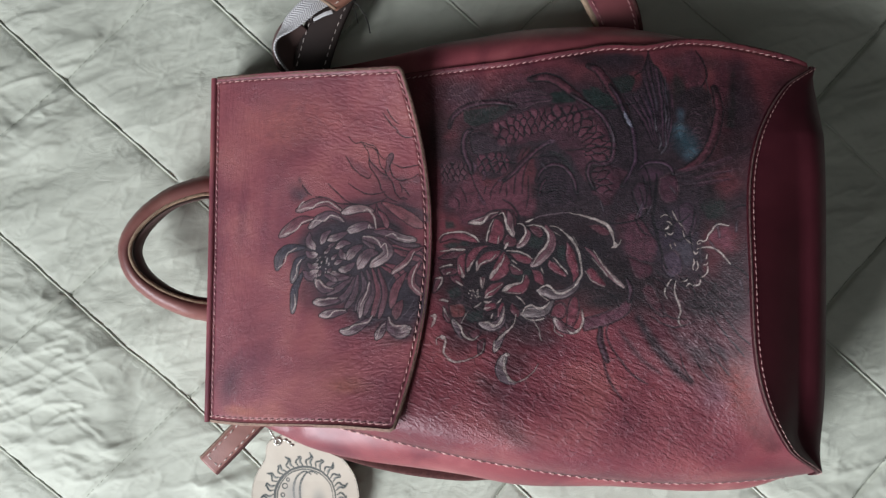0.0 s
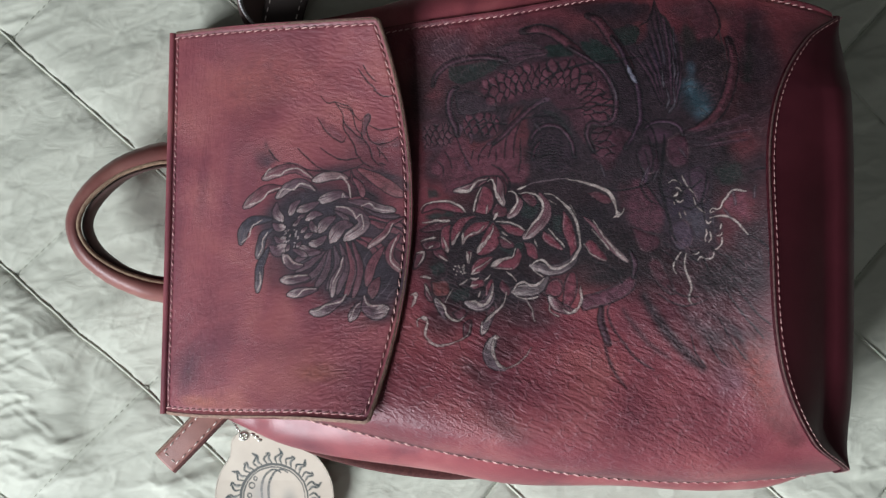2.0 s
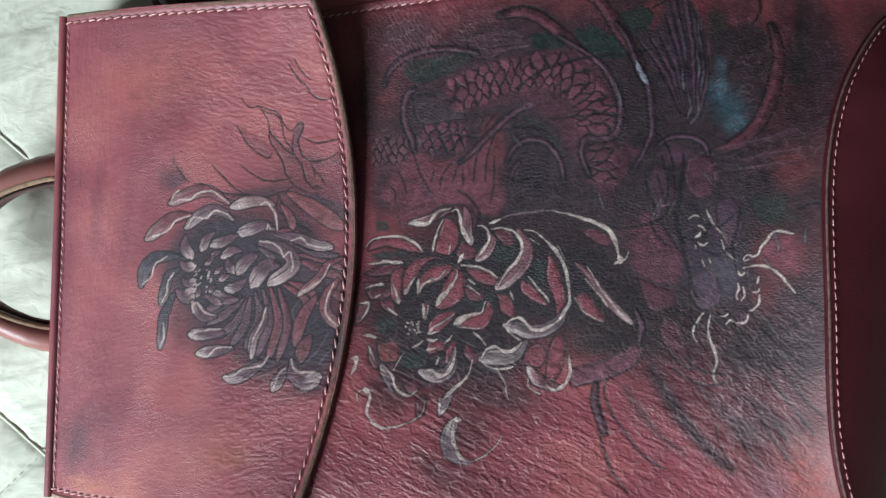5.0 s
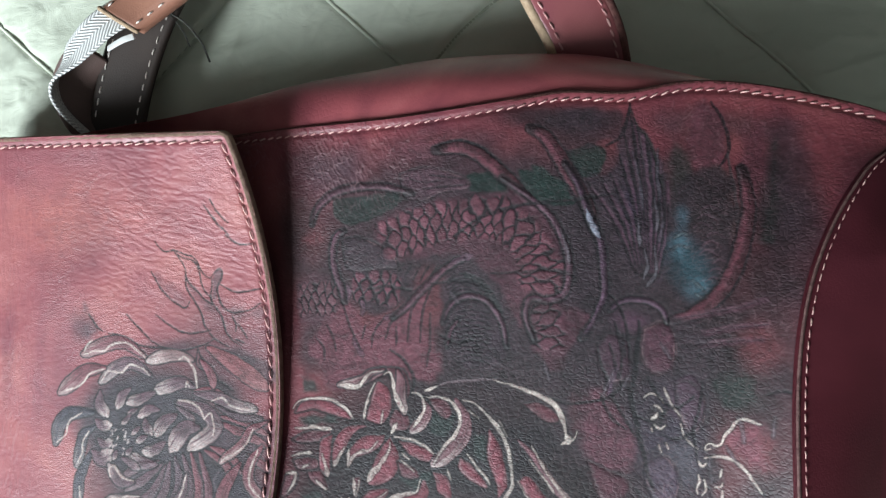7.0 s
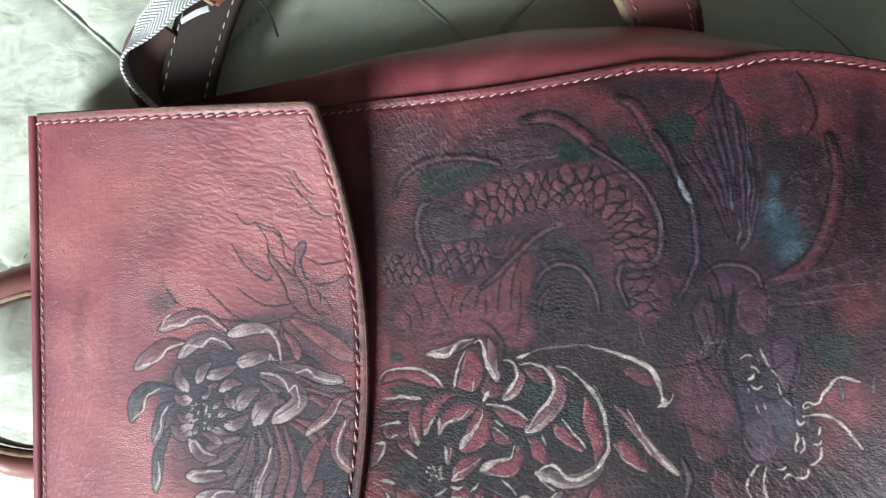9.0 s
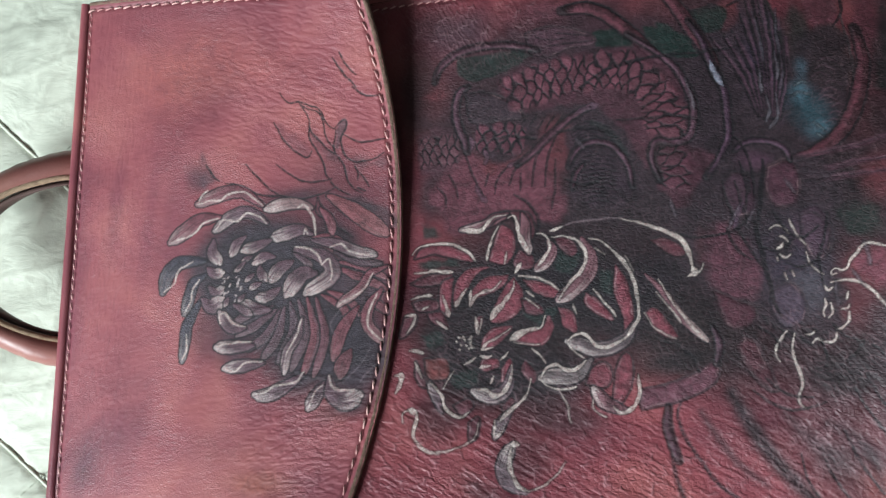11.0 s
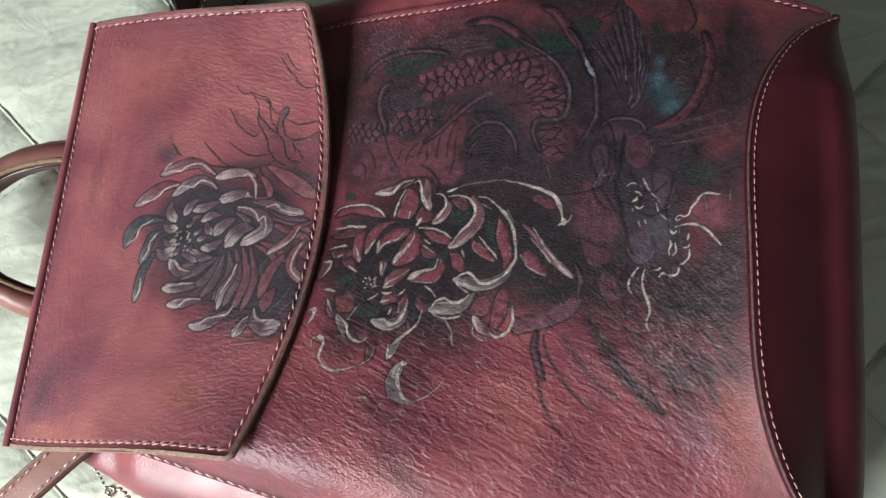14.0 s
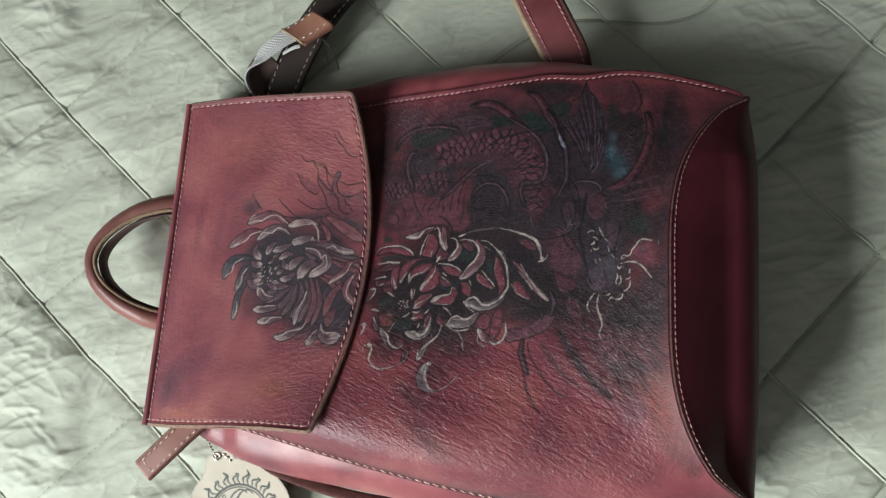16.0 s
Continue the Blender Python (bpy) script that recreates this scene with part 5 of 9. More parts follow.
    p.patch(((15.8, 67.3), (22.3, 68.1), (28.8, 66.2), (34.8, 62.3), (37.4, 57.9), (31.1, 56.9), (22.6, 55.9), (17.9, 57.4)), (0.021, 0.013, 0.018), 0.85, 1, 0.65)
    p.patch(((19.4, 56.2), (31.1, 57.4), (39.1, 54.4), (37.6, 45.5), (31.4, 40.7), (25.1, 42.4), (20.7, 48.2)), (0.018, 0.011, 0.016), 0.9, 1.2, 0.00)
    p.patch(((-1.3, 52.4), (9.7, 54.3), (13.2, 47.3), (14.2, 37.0), (1.6, 36.2), (-2.0, 44.3)), (0.039, 0.017, 0.024), 0.85, 1.5, 0.00)
    p.patch(((83.5, 44.8), (92.2, 47.3), (98.9, 44.7), (102.9, 41.5), (97.6, 32.1), (90.8, 23.8), (85.2, 32.1)), (0.036, 0.012, 0.019), 0.9, 1.2, 0.00)
    p.scales(((28.8, 66.2), (43.4, 71.5), (59.9, 75.0), (74.1, 74.5), (83.9, 66.7), (87.6, 55.6), (86.5, 48.0)), 16.6, 4.68, (0.091, 0.031, 0.043), 0.85)
    p.scales(((85.9, 48.0), (90.1, 39.5), (89.0, 31.0)), 12.4, 5.03, (0.057, 0.019, 0.029), 0.8)
    p.scales(((19.6, 50.5), (29.1, 50.2), (38.5, 48.8)), 12.8, 4.28, (0.071, 0.022, 0.033), 0.85)
    p.scales(((-1.4, 44.8), (6.8, 45.2), (14.4, 45.0)), 14.2, 3.34, (0.077, 0.034, 0.043), 0.85)
    # flame-like fins
    p.patch(((4.0, 32.3), (10.3, 37.1), (16.5, 46.0), (17.4, 50.6), (20.9, 42.5), (25.3, 36.8), (31.4, 40.1), (40.7, 44.3), (44.1, 48.7), (46.7, 53.1), (51.8, 56.3), (46.2, 42.0), (48.9, 34.3), (52.4, 25.7), (49.1, 18.9), (41.1, 18.2), (31.8, 22.5), (23.6, 19.2), (13.3, 13.7), (7.7, 21.4), (3.1, 27.1)), (0.073, 0.023, 0.033), 0.92, 1.6, 0.00)
    p.wash(31.7, 29.0, 14.4, 8.3, 0, (0.090, 0.029, 0.041), 0.6, 0.2)
    p.line(((16.1, 44.9), (18.4, 38.1), (21.2, 32.0), (23.8, 27.6)), 0.93, INK, 0.825, 0.3, -0.1)
    p.line(((25.3, 36.8), (23.7, 32.0)), 0.91, INK, 0.825, 0.3, -0.1)
    p.line(((32.5, 40.0), (28.4, 34.6), (27.5, 29.1)), 0.90, INK, 0.825, 0.3, -0.1)
    p.line(((40.7, 44.3), (34.6, 37.8), (32.6, 32.3)), 0.89, INK, 0.825, 0.3, -0.1)
    p.line(((44.1, 47.6), (41.8, 39.9), (40.9, 31.8)), 0.89, INK, 0.825, 0.3, -0.1)
    p.line(((49.8, 51.9), (46.2, 42.0), (45.5, 31.8)), 0.89, INK, 0.825, 0.3, -0.1)
    p.line(((10.4, 36.0), (13.1, 31.4), (13.9, 27.0)), 0.94, INK, 0.825, 0.3, -0.1)
    p.line(((48.9, 42.0), (49.0, 32.2), (47.6, 23.6)), 0.88, INK, 0.825, 0.3, -0.1)
    p.line(((36.7, 36.7), (36.8, 30.1)), 0.89, INK, 0.825, 0.3, -0.1)
    p.line(((6.2, 31.5), (8.9, 28.1), (9.7, 23.7)), 0.94, INK, 0.825, 0.3, -0.1)
    p.brush(((18.1, 51.0), (19.0, 48.2), (18.2, 46.0)), 0.89, 1.72, (0.135, 0.069, 0.101), 0.504, 0.5)
    p.brush(((23.3, 45.9), (24.3, 42.5), (23.5, 40.5)), 0.87, 1.69, (0.135, 0.069, 0.101), 0.504, 0.5)
    p.brush(((44.3, 48.9), (42.7, 46.5), (40.7, 44.1)), 0.84, 1.64, (0.135, 0.069, 0.101), 0.504, 0.5)
    p.brush(((20.7, 32.0), (22.5, 28.0), (24.3, 26.2)), 0.87, 1.69, (0.135, 0.069, 0.101), 0.504, 0.5)
    p.brush(((37.6, 42.8), (35.2, 40.7), (32.5, 39.4)), 0.85, 1.65, (0.135, 0.069, 0.101), 0.504, 0.5)
    p.line(((39.4, 58.9), (37.4, 56.3)), 0.75, INK, 0.88, 0.3, -0.1)
    p.line(((42.5, 58.8), (39.9, 54.8)), 0.75, INK, 0.88, 0.3, -0.1)
    p.line(((45.6, 58.7), (42.6, 53.2)), 0.75, INK, 0.88, 0.3, -0.1)
    p.line(((48.7, 59.1), (45.3, 52.5)), 0.74, INK, 0.88, 0.3, -0.1)
    p.line(((51.8, 59.0), (48.8, 54.1)), 0.74, INK, 0.88, 0.3, -0.1)
    p.ribbon(((16.8, 70.3), (13.8, 68.6), (12.6, 65.3), (12.3, 61.2), (12.7, 57.2), (14.1, 53.0), (16.0, 49.3), (17.0, 44.9)), 2.40, (0.060, 0.028, 0.041), 0.8, 1.31, 0.88)
    p.ribbon(((35.6, 39.8), (40.7, 44.1), (44.7, 48.7), (48.8, 52.4), (52.8, 56.3), (56.9, 59.1), (60.9, 61.2)), 2.06, (0.064, 0.026, 0.039), 0.75, 1.24, 0.88)
    p.brush(((55.8, 58.9), (59.9, 61.0), (63.9, 62.2)), 1.08, 2.43, (0.106, 0.059, 0.086), 0.56, 0.5)
    # rings of fin rays
    p.patch(((52.8, 51.8), (55.9, 56.2), (61.9, 57.8), (67.9, 54.2), (72.8, 48.2), (75.3, 38.5), (74.6, 26.8), (63.9, 23.6), (56.0, 27.8), (53.5, 36.5)), (0.018, 0.011, 0.016), 0.85, 1.5, 0.00)
    p.line(((54.3, 53.1), (60.9, 56.1), (67.9, 53.7)), 0.59, INK, 0.825, 0.3, -0.1)
    p.line(((54.7, 51.8), (60.9, 54.7), (68.7, 52.4)), 0.59, INK, 0.825, 0.3, -0.1)
    p.line(((55.1, 50.4), (60.9, 53.4), (69.5, 51.1)), 0.58, INK, 0.825, 0.3, -0.1)
    p.line(((55.5, 49.1), (60.9, 52.1), (70.3, 49.7)), 0.58, INK, 0.825, 0.3, -0.1)
    p.line(((55.9, 47.8), (60.9, 50.8), (71.0, 48.4)), 0.58, INK, 0.825, 0.3, -0.1)
    p.line(((56.3, 46.5), (60.9, 49.5), (71.8, 47.1)), 0.58, INK, 0.825, 0.3, -0.1)
    p.line(((58.9, 42.9), (64.3, 43.7), (70.2, 42.6)), 0.58, INK, 0.77, 0.3, -0.1)
    p.line(((58.9, 41.2), (64.3, 42.0), (70.2, 40.9)), 0.58, INK, 0.77, 0.3, -0.1)
    p.line(((58.9, 39.5), (64.3, 40.3), (70.2, 39.1)), 0.58, INK, 0.77, 0.3, -0.1)
    p.line(((58.9, 37.7), (64.3, 38.5), (70.2, 37.4)), 0.58, INK, 0.77, 0.3, -0.1)
    p.line(((58.9, 36.0), (64.3, 36.8), (70.2, 35.7)), 0.58, INK, 0.77, 0.3, -0.1)
    p.line(((58.9, 34.3), (64.3, 35.1), (70.2, 34.0)), 0.57, INK, 0.77, 0.3, -0.1)
    p.line(((58.9, 32.5), (64.3, 33.4), (70.2, 32.3)), 0.57, INK, 0.77, 0.3, -0.1)
    p.line(((59.0, 30.8), (64.3, 31.7), (70.2, 30.6)), 0.57, INK, 0.77, 0.3, -0.1)
    p.line(((59.0, 29.1), (64.3, 30.0), (70.1, 28.9)), 0.57, INK, 0.77, 0.3, -0.1)
    p.line(((59.0, 27.4), (64.3, 28.3), (70.1, 27.2)), 0.57, INK, 0.77, 0.3, -0.1)
    p.line(((59.0, 25.7), (64.3, 26.6), (70.1, 25.5)), 0.57, INK, 0.77, 0.3, -0.1)
    p.ribbon(((53.5, 39.1), (55.5, 44.1), (58.9, 47.3), (63.5, 48.5), (68.3, 47.2), (72.2, 43.2), (74.7, 37.4), (75.6, 31.7)), 1.80, (0.065, 0.032, 0.047), 0.75, 1.20, 0.88)
    p.ribbon(((55.0, 31.1), (56.3, 36.4), (58.9, 40.3)), 1.39, (0.055, 0.023, 0.035), 0.7, 1.19, 0.88)
    p.line(((61.5, 55.6), (65.9, 53.3), (70.3, 48.9), (73.8, 43.8)), 1.60, (0.012, 0.014, 0.015), 0.88, 1, -0.1)
    p.ribbon(((74.3, 89.2), (80.3, 84.9), (86.2, 80.8), (91.0, 75.5), (94.2, 69.8), (96.2, 63.8), (96.7, 57.2), (95.4, 51.2), (92.8, 48.6), (89.0, 47.8), (84.7, 48.3), (82.6, 46.5), (81.9, 43.1), (83.0, 38.8), (84.9, 34.2)), 2.04, (0.072, 0.034, 0.050), 0.8, 1.22, 0.88)
    p.brush(((93.9, 71.8), (95.7, 66.4), (96.6, 60.3)), 0.41, 1.05, (0.127, 0.112, 0.127), 0.56, 0.4)
    p.ribbon(((95.9, 93.7), (100.3, 86.2), (102.8, 78.6), (105.6, 71.8), (107.5, 65.2), (107.9, 57.5), (108.2, 51.9), (106.5, 46.2), (103.7, 40.5), (100.1, 35.0)), 2.21, (0.053, 0.027, 0.046), 0.8, 1.21, 0.88)
    p.brush(((102.8, 78.0), (104.5, 73.4), (106.7, 68.9)), 1.31, 2.16, (0.188, 0.207, 0.256), 0.84, 0.5)
    # fan with ribs
    p.patch(((118.1, 113.9), (120.4, 106.4), (124.6, 100.3), (127.6, 91.4), (129.4, 79.8), (129.8, 68.4), (127.7, 57.2), (121.3, 53.4), (115.5, 61.0), (109.9, 74.4), (102.3, 87.7), (109.9, 89.9), (113.3, 99.6), (116.4, 106.5)), (0.022, 0.014, 0.020), 0.92, 1.2, 0.00)
    p.wash(120.8, 74.2, 8.1, 19.9, 12, (0.030, 0.022, 0.048), 0.5, 0.1)
    p.wash(124.0, 92.5, 4.8, 11.1, 12, (0.031, 0.027, 0.037), 0.7, 0.1)
    p.line(((103.2, 87.7), (112.0, 73.0), (118.3, 56.3)), 1.08, INK, 0.935, 0.3, -0.1)
    p.line(((104.8, 85.3), (113.1, 73.0), (118.7, 57.4)), 0.74, (0.069, 0.032, 0.050), 0.66, 0.5, -0.1)
    p.line(((107.4, 89.0), (114.4, 73.5), (119.0, 56.3)), 1.08, INK, 0.935, 0.3, -0.1)
    p.line(((108.9, 86.6), (115.5, 73.5), (119.4, 57.4)), 0.74, (0.069, 0.032, 0.050), 0.66, 0.5, -0.1)
    p.line(((110.8, 90.3), (116.5, 74.3), (119.7, 56.3)), 1.08, INK, 0.935, 0.3, -0.1)
    p.line(((112.4, 87.9), (117.6, 74.3), (120.1, 57.4)), 0.74, (0.069, 0.032, 0.050), 0.66, 0.5, -0.1)
    p.line(((114.0, 96.7), (118.3, 77.3), (120.4, 56.3)), 1.08, INK, 0.935, 0.3, -0.1)
    p.line(((115.6, 94.3), (119.4, 77.3), (120.9, 57.4)), 0.74, (0.069, 0.032, 0.050), 0.66, 0.5, -0.1)
    p.line(((115.8, 103.5), (119.6, 80.8), (121.1, 56.3)), 1.09, INK, 0.935, 0.3, -0.1)
    p.line(((117.4, 101.1), (120.7, 80.7), (121.6, 57.4)), 0.75, (0.069, 0.032, 0.050), 0.66, 0.5, -0.1)
    p.line(((118.0, 111.5), (121.0, 84.6), (121.8, 56.3)), 1.10, INK, 0.935, 0.3, -0.1)
    p.line(((119.5, 109.0), (122.1, 84.6), (122.3, 57.4)), 0.76, (0.069, 0.032, 0.050), 0.66, 0.5, -0.1)
    p.line(((120.3, 105.8), (122.5, 81.9), (122.6, 56.3)), 1.09, INK, 0.935, 0.3, -0.1)
    p.line(((121.8, 103.4), (123.5, 81.8), (123.0, 57.4)), 0.75, (0.069, 0.032, 0.050), 0.66, 0.5, -0.1)
    p.line(((123.2, 101.4), (124.7, 79.7), (123.3, 56.3)), 1.09, INK, 0.935, 0.3, -0.1)
    p.line(((124.7, 98.9), (125.8, 79.7), (123.7, 57.4)), 0.75, (0.069, 0.032, 0.050), 0.66, 0.5, -0.1)
    p.line(((125.8, 96.4), (126.3, 77.2), (124.0, 56.3)), 1.08, INK, 0.935, 0.3, -0.1)
    p.line(((127.2, 94.0), (127.4, 77.2), (124.4, 57.4)), 0.74, (0.069, 0.032, 0.050), 0.66, 0.5, -0.1)
    p.line(((127.8, 89.5), (127.7, 73.9), (124.7, 56.2)), 1.07, INK, 0.935, 0.3, -0.1)
    p.line(((129.3, 87.1), (128.8, 73.9), (125.1, 57.4)), 0.73, (0.069, 0.032, 0.050), 0.66, 0.5, -0.1)
    p.line(((129.2, 79.8), (128.8, 69.2), (125.4, 56.2)), 1.05, INK, 0.935, 0.3, -0.1)
    p.line(((118.2, 114.3), (116.9, 107.9), (114.7, 102.8), (109.9, 99.7)), 1.10, INK, 0.95, 0.3, -0.1)
    p.line(((118.2, 112.7), (120.4, 106.2), (123.9, 101.3), (126.2, 93.0), (127.8, 84.6)), 0.95, (0.009, 0.010, 0.010), 0.95, 0.3, -0.1)
    p.brush(((126.7, 98.3), (126.3, 89.5), (126.8, 81.8)), 0.39, 0.99, (0.109, 0.099, 0.125), 0.392, 0.5)
    p.brush(((118.4, 97.5), (120.3, 87.7), (121.1, 78.0)), 0.39, 1.00, (0.109, 0.099, 0.125), 0.392, 0.5)
    p.brush(((127.0, 79.9), (127.2, 74.1), (125.8, 67.5)), 0.38, 0.97, (0.109, 0.099, 0.125), 0.392, 0.5)
    p.brush(((124.9, 81.8), (125.7, 76.1), (124.9, 71.0)), 0.41, 1.04, (0.137, 0.132, 0.152), 0.56, 0.5)
    p.brush(((124.2, 66.1), (124.7, 60.6), (123.9, 56.3), (121.4, 53.1)), 0.40, 1.01, (0.137, 0.132, 0.152), 0.56, 0.5)
    p.brush(((121.0, 65.0), (121.8, 59.6), (120.4, 55.2)), 0.40, 1.01, (0.137, 0.132, 0.152), 0.56, 0.5)
    p.brush(((119.4, 75.0), (119.8, 66.1)), 0.40, 1.03, (0.137, 0.132, 0.152), 0.56, 0.5)
    # teal dust on the brown ground
    p.patch(((131.6, 86.4), (140.4, 91.1), (149.0, 88.8), (150.6, 77.1), (148.5, 64.6), (144.6, 54.4), (137.8, 48.2), (129.6, 45.6), (128.9, 59.5)), (0.016, 0.010, 0.014), 0.85, 2, 0.00)
    p.wash(135.0, 59.0, 9.0, 14.0, 20, (0.013, 0.040, 0.052), 0.85, 0.1)
    p.wash(132.4, 66.2, 4.8, 6.6, 0, (0.048, 0.108, 0.138), 0.62, 0)
    p.wash(137.7, 53.2, 6.4, 5.6, 20, (0.046, 0.104, 0.132), 0.60, 0)
    p.wash(133.3, 74.9, 3.4, 5.8, 0, (0.034, 0.070, 0.092), 0.5, 0)
    p.brush(((130.4, 68.7), (133.4, 70.4), (135.2, 69.5)), 0.57, 0.39, (0.161, 0.200, 0.210), 0.504, 0.9)
    p.brush(((129.7, 64.9), (132.5, 66.5), (135.7, 65.1)), 0.57, 0.39, (0.161, 0.200, 0.210), 0.504, 0.9)
    p.brush(((135.9, 55.1), (138.2, 52.9), (140.2, 50.7)), 0.55, 0.38, (0.161, 0.200, 0.210), 0.504, 0.9)
    p.brush(((136.3, 50.8), (138.3, 49.5)), 0.54, 0.37, (0.161, 0.200, 0.210), 0.504, 0.9)
    p.line(((139.3, 78.1), (142.2, 79.4), (145.4, 77.6)), 0.34, (0.073, 0.041, 0.054), 0.66, 0.3, -0.1)
    p.line(((138.1, 75.1), (140.9, 76.5), (144.1, 74.6)), 0.34, (0.073, 0.041, 0.054), 0.66, 0.3, -0.1)
    p.line(((136.8, 72.2), (139.6, 73.5), (142.8, 71.7)), 0.34, (0.073, 0.041, 0.054), 0.66, 0.3, -0.1)
    p.line(((140.6, 69.3), (143.4, 70.6), (146.5, 68.7)), 0.33, (0.073, 0.041, 0.054), 0.66, 0.3, -0.1)
    p.line(((139.4, 66.4), (142.1, 67.7), (145.2, 65.8)), 0.33, (0.073, 0.041, 0.054), 0.66, 0.3, -0.1)
    p.line(((138.2, 63.5), (140.9, 64.8), (144.0, 63.0)), 0.33, (0.073, 0.041, 0.054), 0.66, 0.3, -0.1)
    p.line(((141.9, 60.6), (144.6, 61.8), (147.5, 60.0)), 0.32, (0.073, 0.041, 0.054), 0.66, 0.3, -0.1)
    p.line(((140.7, 57.8), (143.3, 59.0), (146.3, 57.2)), 0.32, (0.073, 0.041, 0.054), 0.66, 0.3, -0.1)
    p.line(((139.5, 55.0), (142.1, 56.2), (145.1, 54.4)), 0.32, (0.073, 0.041, 0.054), 0.66, 0.3, -0.1)
    p.ribbon(((153.3, 91.2), (154.4, 79.4), (151.8, 67.9), (148.5, 59.1), (144.6, 52.7), (139.9, 47.7), (133.9, 44.1), (127.5, 42.0)), 4.16, (0.073, 0.022, 0.031), 0.9, 1.19, 0.88)
    p.line(((128.5, 42.5), (137.5, 44.4), (146.2, 46.3), (156.5, 50.0)), 1.26, (0.062, 0.027, 0.040), 0.77, 1, -0.1)
    p.line(((128.8, 42.4), (137.5, 44.4), (146.2, 46.3), (156.5, 50.0)), 0.52, INK, 0.55, 0.3, -0.1)
    p.line(((131.0, 39.9), (138.8, 39.0), (147.3, 41.0), (156.3, 42.6)), 1.24, (0.062, 0.027, 0.040), 0.77, 1, -0.1)
    p.line(((131.0, 39.9), (138.8, 39.0), (147.3, 41.0), (156.3, 42.6)), 0.51, INK, 0.55, 0.3, -0.1)
    p.line(((128.2, 37.3), (135.1, 35.1), (143.6, 36.0), (154.8, 37.9)), 1.24, (0.062, 0.027, 0.040), 0.77, 1, -0.1)
    p.line(((128.5, 37.3), (135.1, 35.1), (143.6, 36.0), (154.8, 37.9)), 0.52, INK, 0.55, 0.3, -0.1)
    # head with its eye and whiskers
    p.patch(((107.4, 44.7), (114.1, 48.9), (121.6, 49.3), (127.2, 44.6), (135.5, 41.3), (140.8, 32.0), (140.6, 18.0), (138.3, 4.4), (141.2, -5.1), (137.6, -18.4), (127.6, -20.7), (117.3, -15.4), (108.5, -9.9), (100.5, -2.3), (98.9, 7.6), (101.1, 23.9), (104.3, 36.3)), (0.017, 0.011, 0.015), 0.9, 2, 0.00)
    p.wash(116.6, 41.5, 8.5, 4.8, 0, (0.049, 0.023, 0.038), 0.85, 0.2)
    p.wash(126.6, 4.2, 15.5, 22.4, 0, (0.022, 0.017, 0.030), 0.55, 0.2)
    p.wash(130.6, -3.4, 8.4, 11.8, 0, (0.034, 0.032, 0.041), 0.9, 0.2)
    p.wash(130.5, 16.0, 7.2, 7.7, 0, (0.034, 0.018, 0.030), 0.8, 0.2)
    p.wash(123.4, 32.1, 4.7, 4.3, 0, (0.051, 0.018, 0.028), 0.7, 0.1)
    p.patch(((100.9, 14.7), (104.7, 18.8), (109.5, 14.8), (113.7, 8.9), (116.0, 2.4), (115.0, -3.9), (107.7, -6.4), (101.8, -2.7), (99.8, 5.2)), (0.059, 0.020, 0.030), 0.85, 2, 0.00)
    p.wash(134.0, 18.0, 3.4, 4.4, 0, (0.064, 0.025, 0.038), 0.6, 0.1)
    p.patch(((120.1, 39.4), (127.0, 41.4), (129.7, 34.2), (127.9, 27.0), (122.6, 25.6), (119.2, 31.7)), (0.059, 0.021, 0.033), 0.62, 1.3, 0.91)
    p.patch(((129.5, 24.0), (134.4, 25.6), (137.8, 20.0), (137.9, 12.1), (133.5, 7.2), (130.1, 14.1)), (0.052, 0.028, 0.043), 0.62, 1.3, 0.87)
    p.patch(((119.4, -3.7), (125.6, -0.7), (129.7, -6.3), (128.6, -13.1), (123.4, -15.1), (120.1, -10.5)), (0.049, 0.034, 0.051), 0.62, 1.3, 0.88)
    p.patch(((101.8, -4.2), (108.6, -7.0), (114.8, -9.7), (112.0, -15.6), (105.7, -15.4)), (0.055, 0.016, 0.025), 0.62, 1.3, 0.91)
    p.patch(((105.1, 33.2), (109.9, 37.3), (115.3, 34.2), (114.9, 24.0), (109.4, 21.9), (106.2, 26.0)), (0.042, 0.019, 0.030), 0.62, 1.3, 0.93)
    p.patch(((108.3, -22.4), (112.8, -19.4), (117.1, -26.8), (120.4, -36.0), (116.0, -34.4), (111.4, -29.0)), (0.056, 0.016, 0.023), 0.62, 1.3, 0.90)
    p.ribbon(((109.4, 44.7), (112.6, 47.6), (116.9, 48.7), (121.9, 48.2), (126.0, 45.6), (127.3, 41.4)), 1.87, (0.074, 0.039, 0.063), 0.7, 0.75, 0.88)
    p.line(((105.1, 34.2), (106.4, 27.6), (108.6, 21.5), (110.3, 16.8), (112.7, 11.9), (117.0, 5.0)), 1.08, INK, 0.88, 0.3, -0.1)
    p.line(((109.4, 34.2), (111.0, 27.0), (113.0, 19.9)), 1.07, INK, 0.88, 0.3, -0.1)
    p.line(((113.6, 37.3), (114.2, 30.1)), 1.07, INK, 0.88, 0.3, -0.1)
    p.line(((106.1, 17.8), (107.7, 13.4), (110.5, 9.4), (114.4, 6.9)), 1.06, INK, 0.88, 0.3, -0.1)
    p.line(((118.8, 41.5), (118.1, 34.2), (117.4, 27.0), (116.1, 21.5), (115.9, 15.5), (117.1, 10.0), (118.2, 3.7), (119.8, -2.2), (120.7, -7.6), (122.3, -11.7)), 1.60, INK, 0.935, 0.5, -0.1)
    p.line(((111.3, 26.0), (109.4, 21.5), (108.9, 17.4)), 1.10, (0.071, 0.041, 0.066), 0.55, 0.8, -0.1)
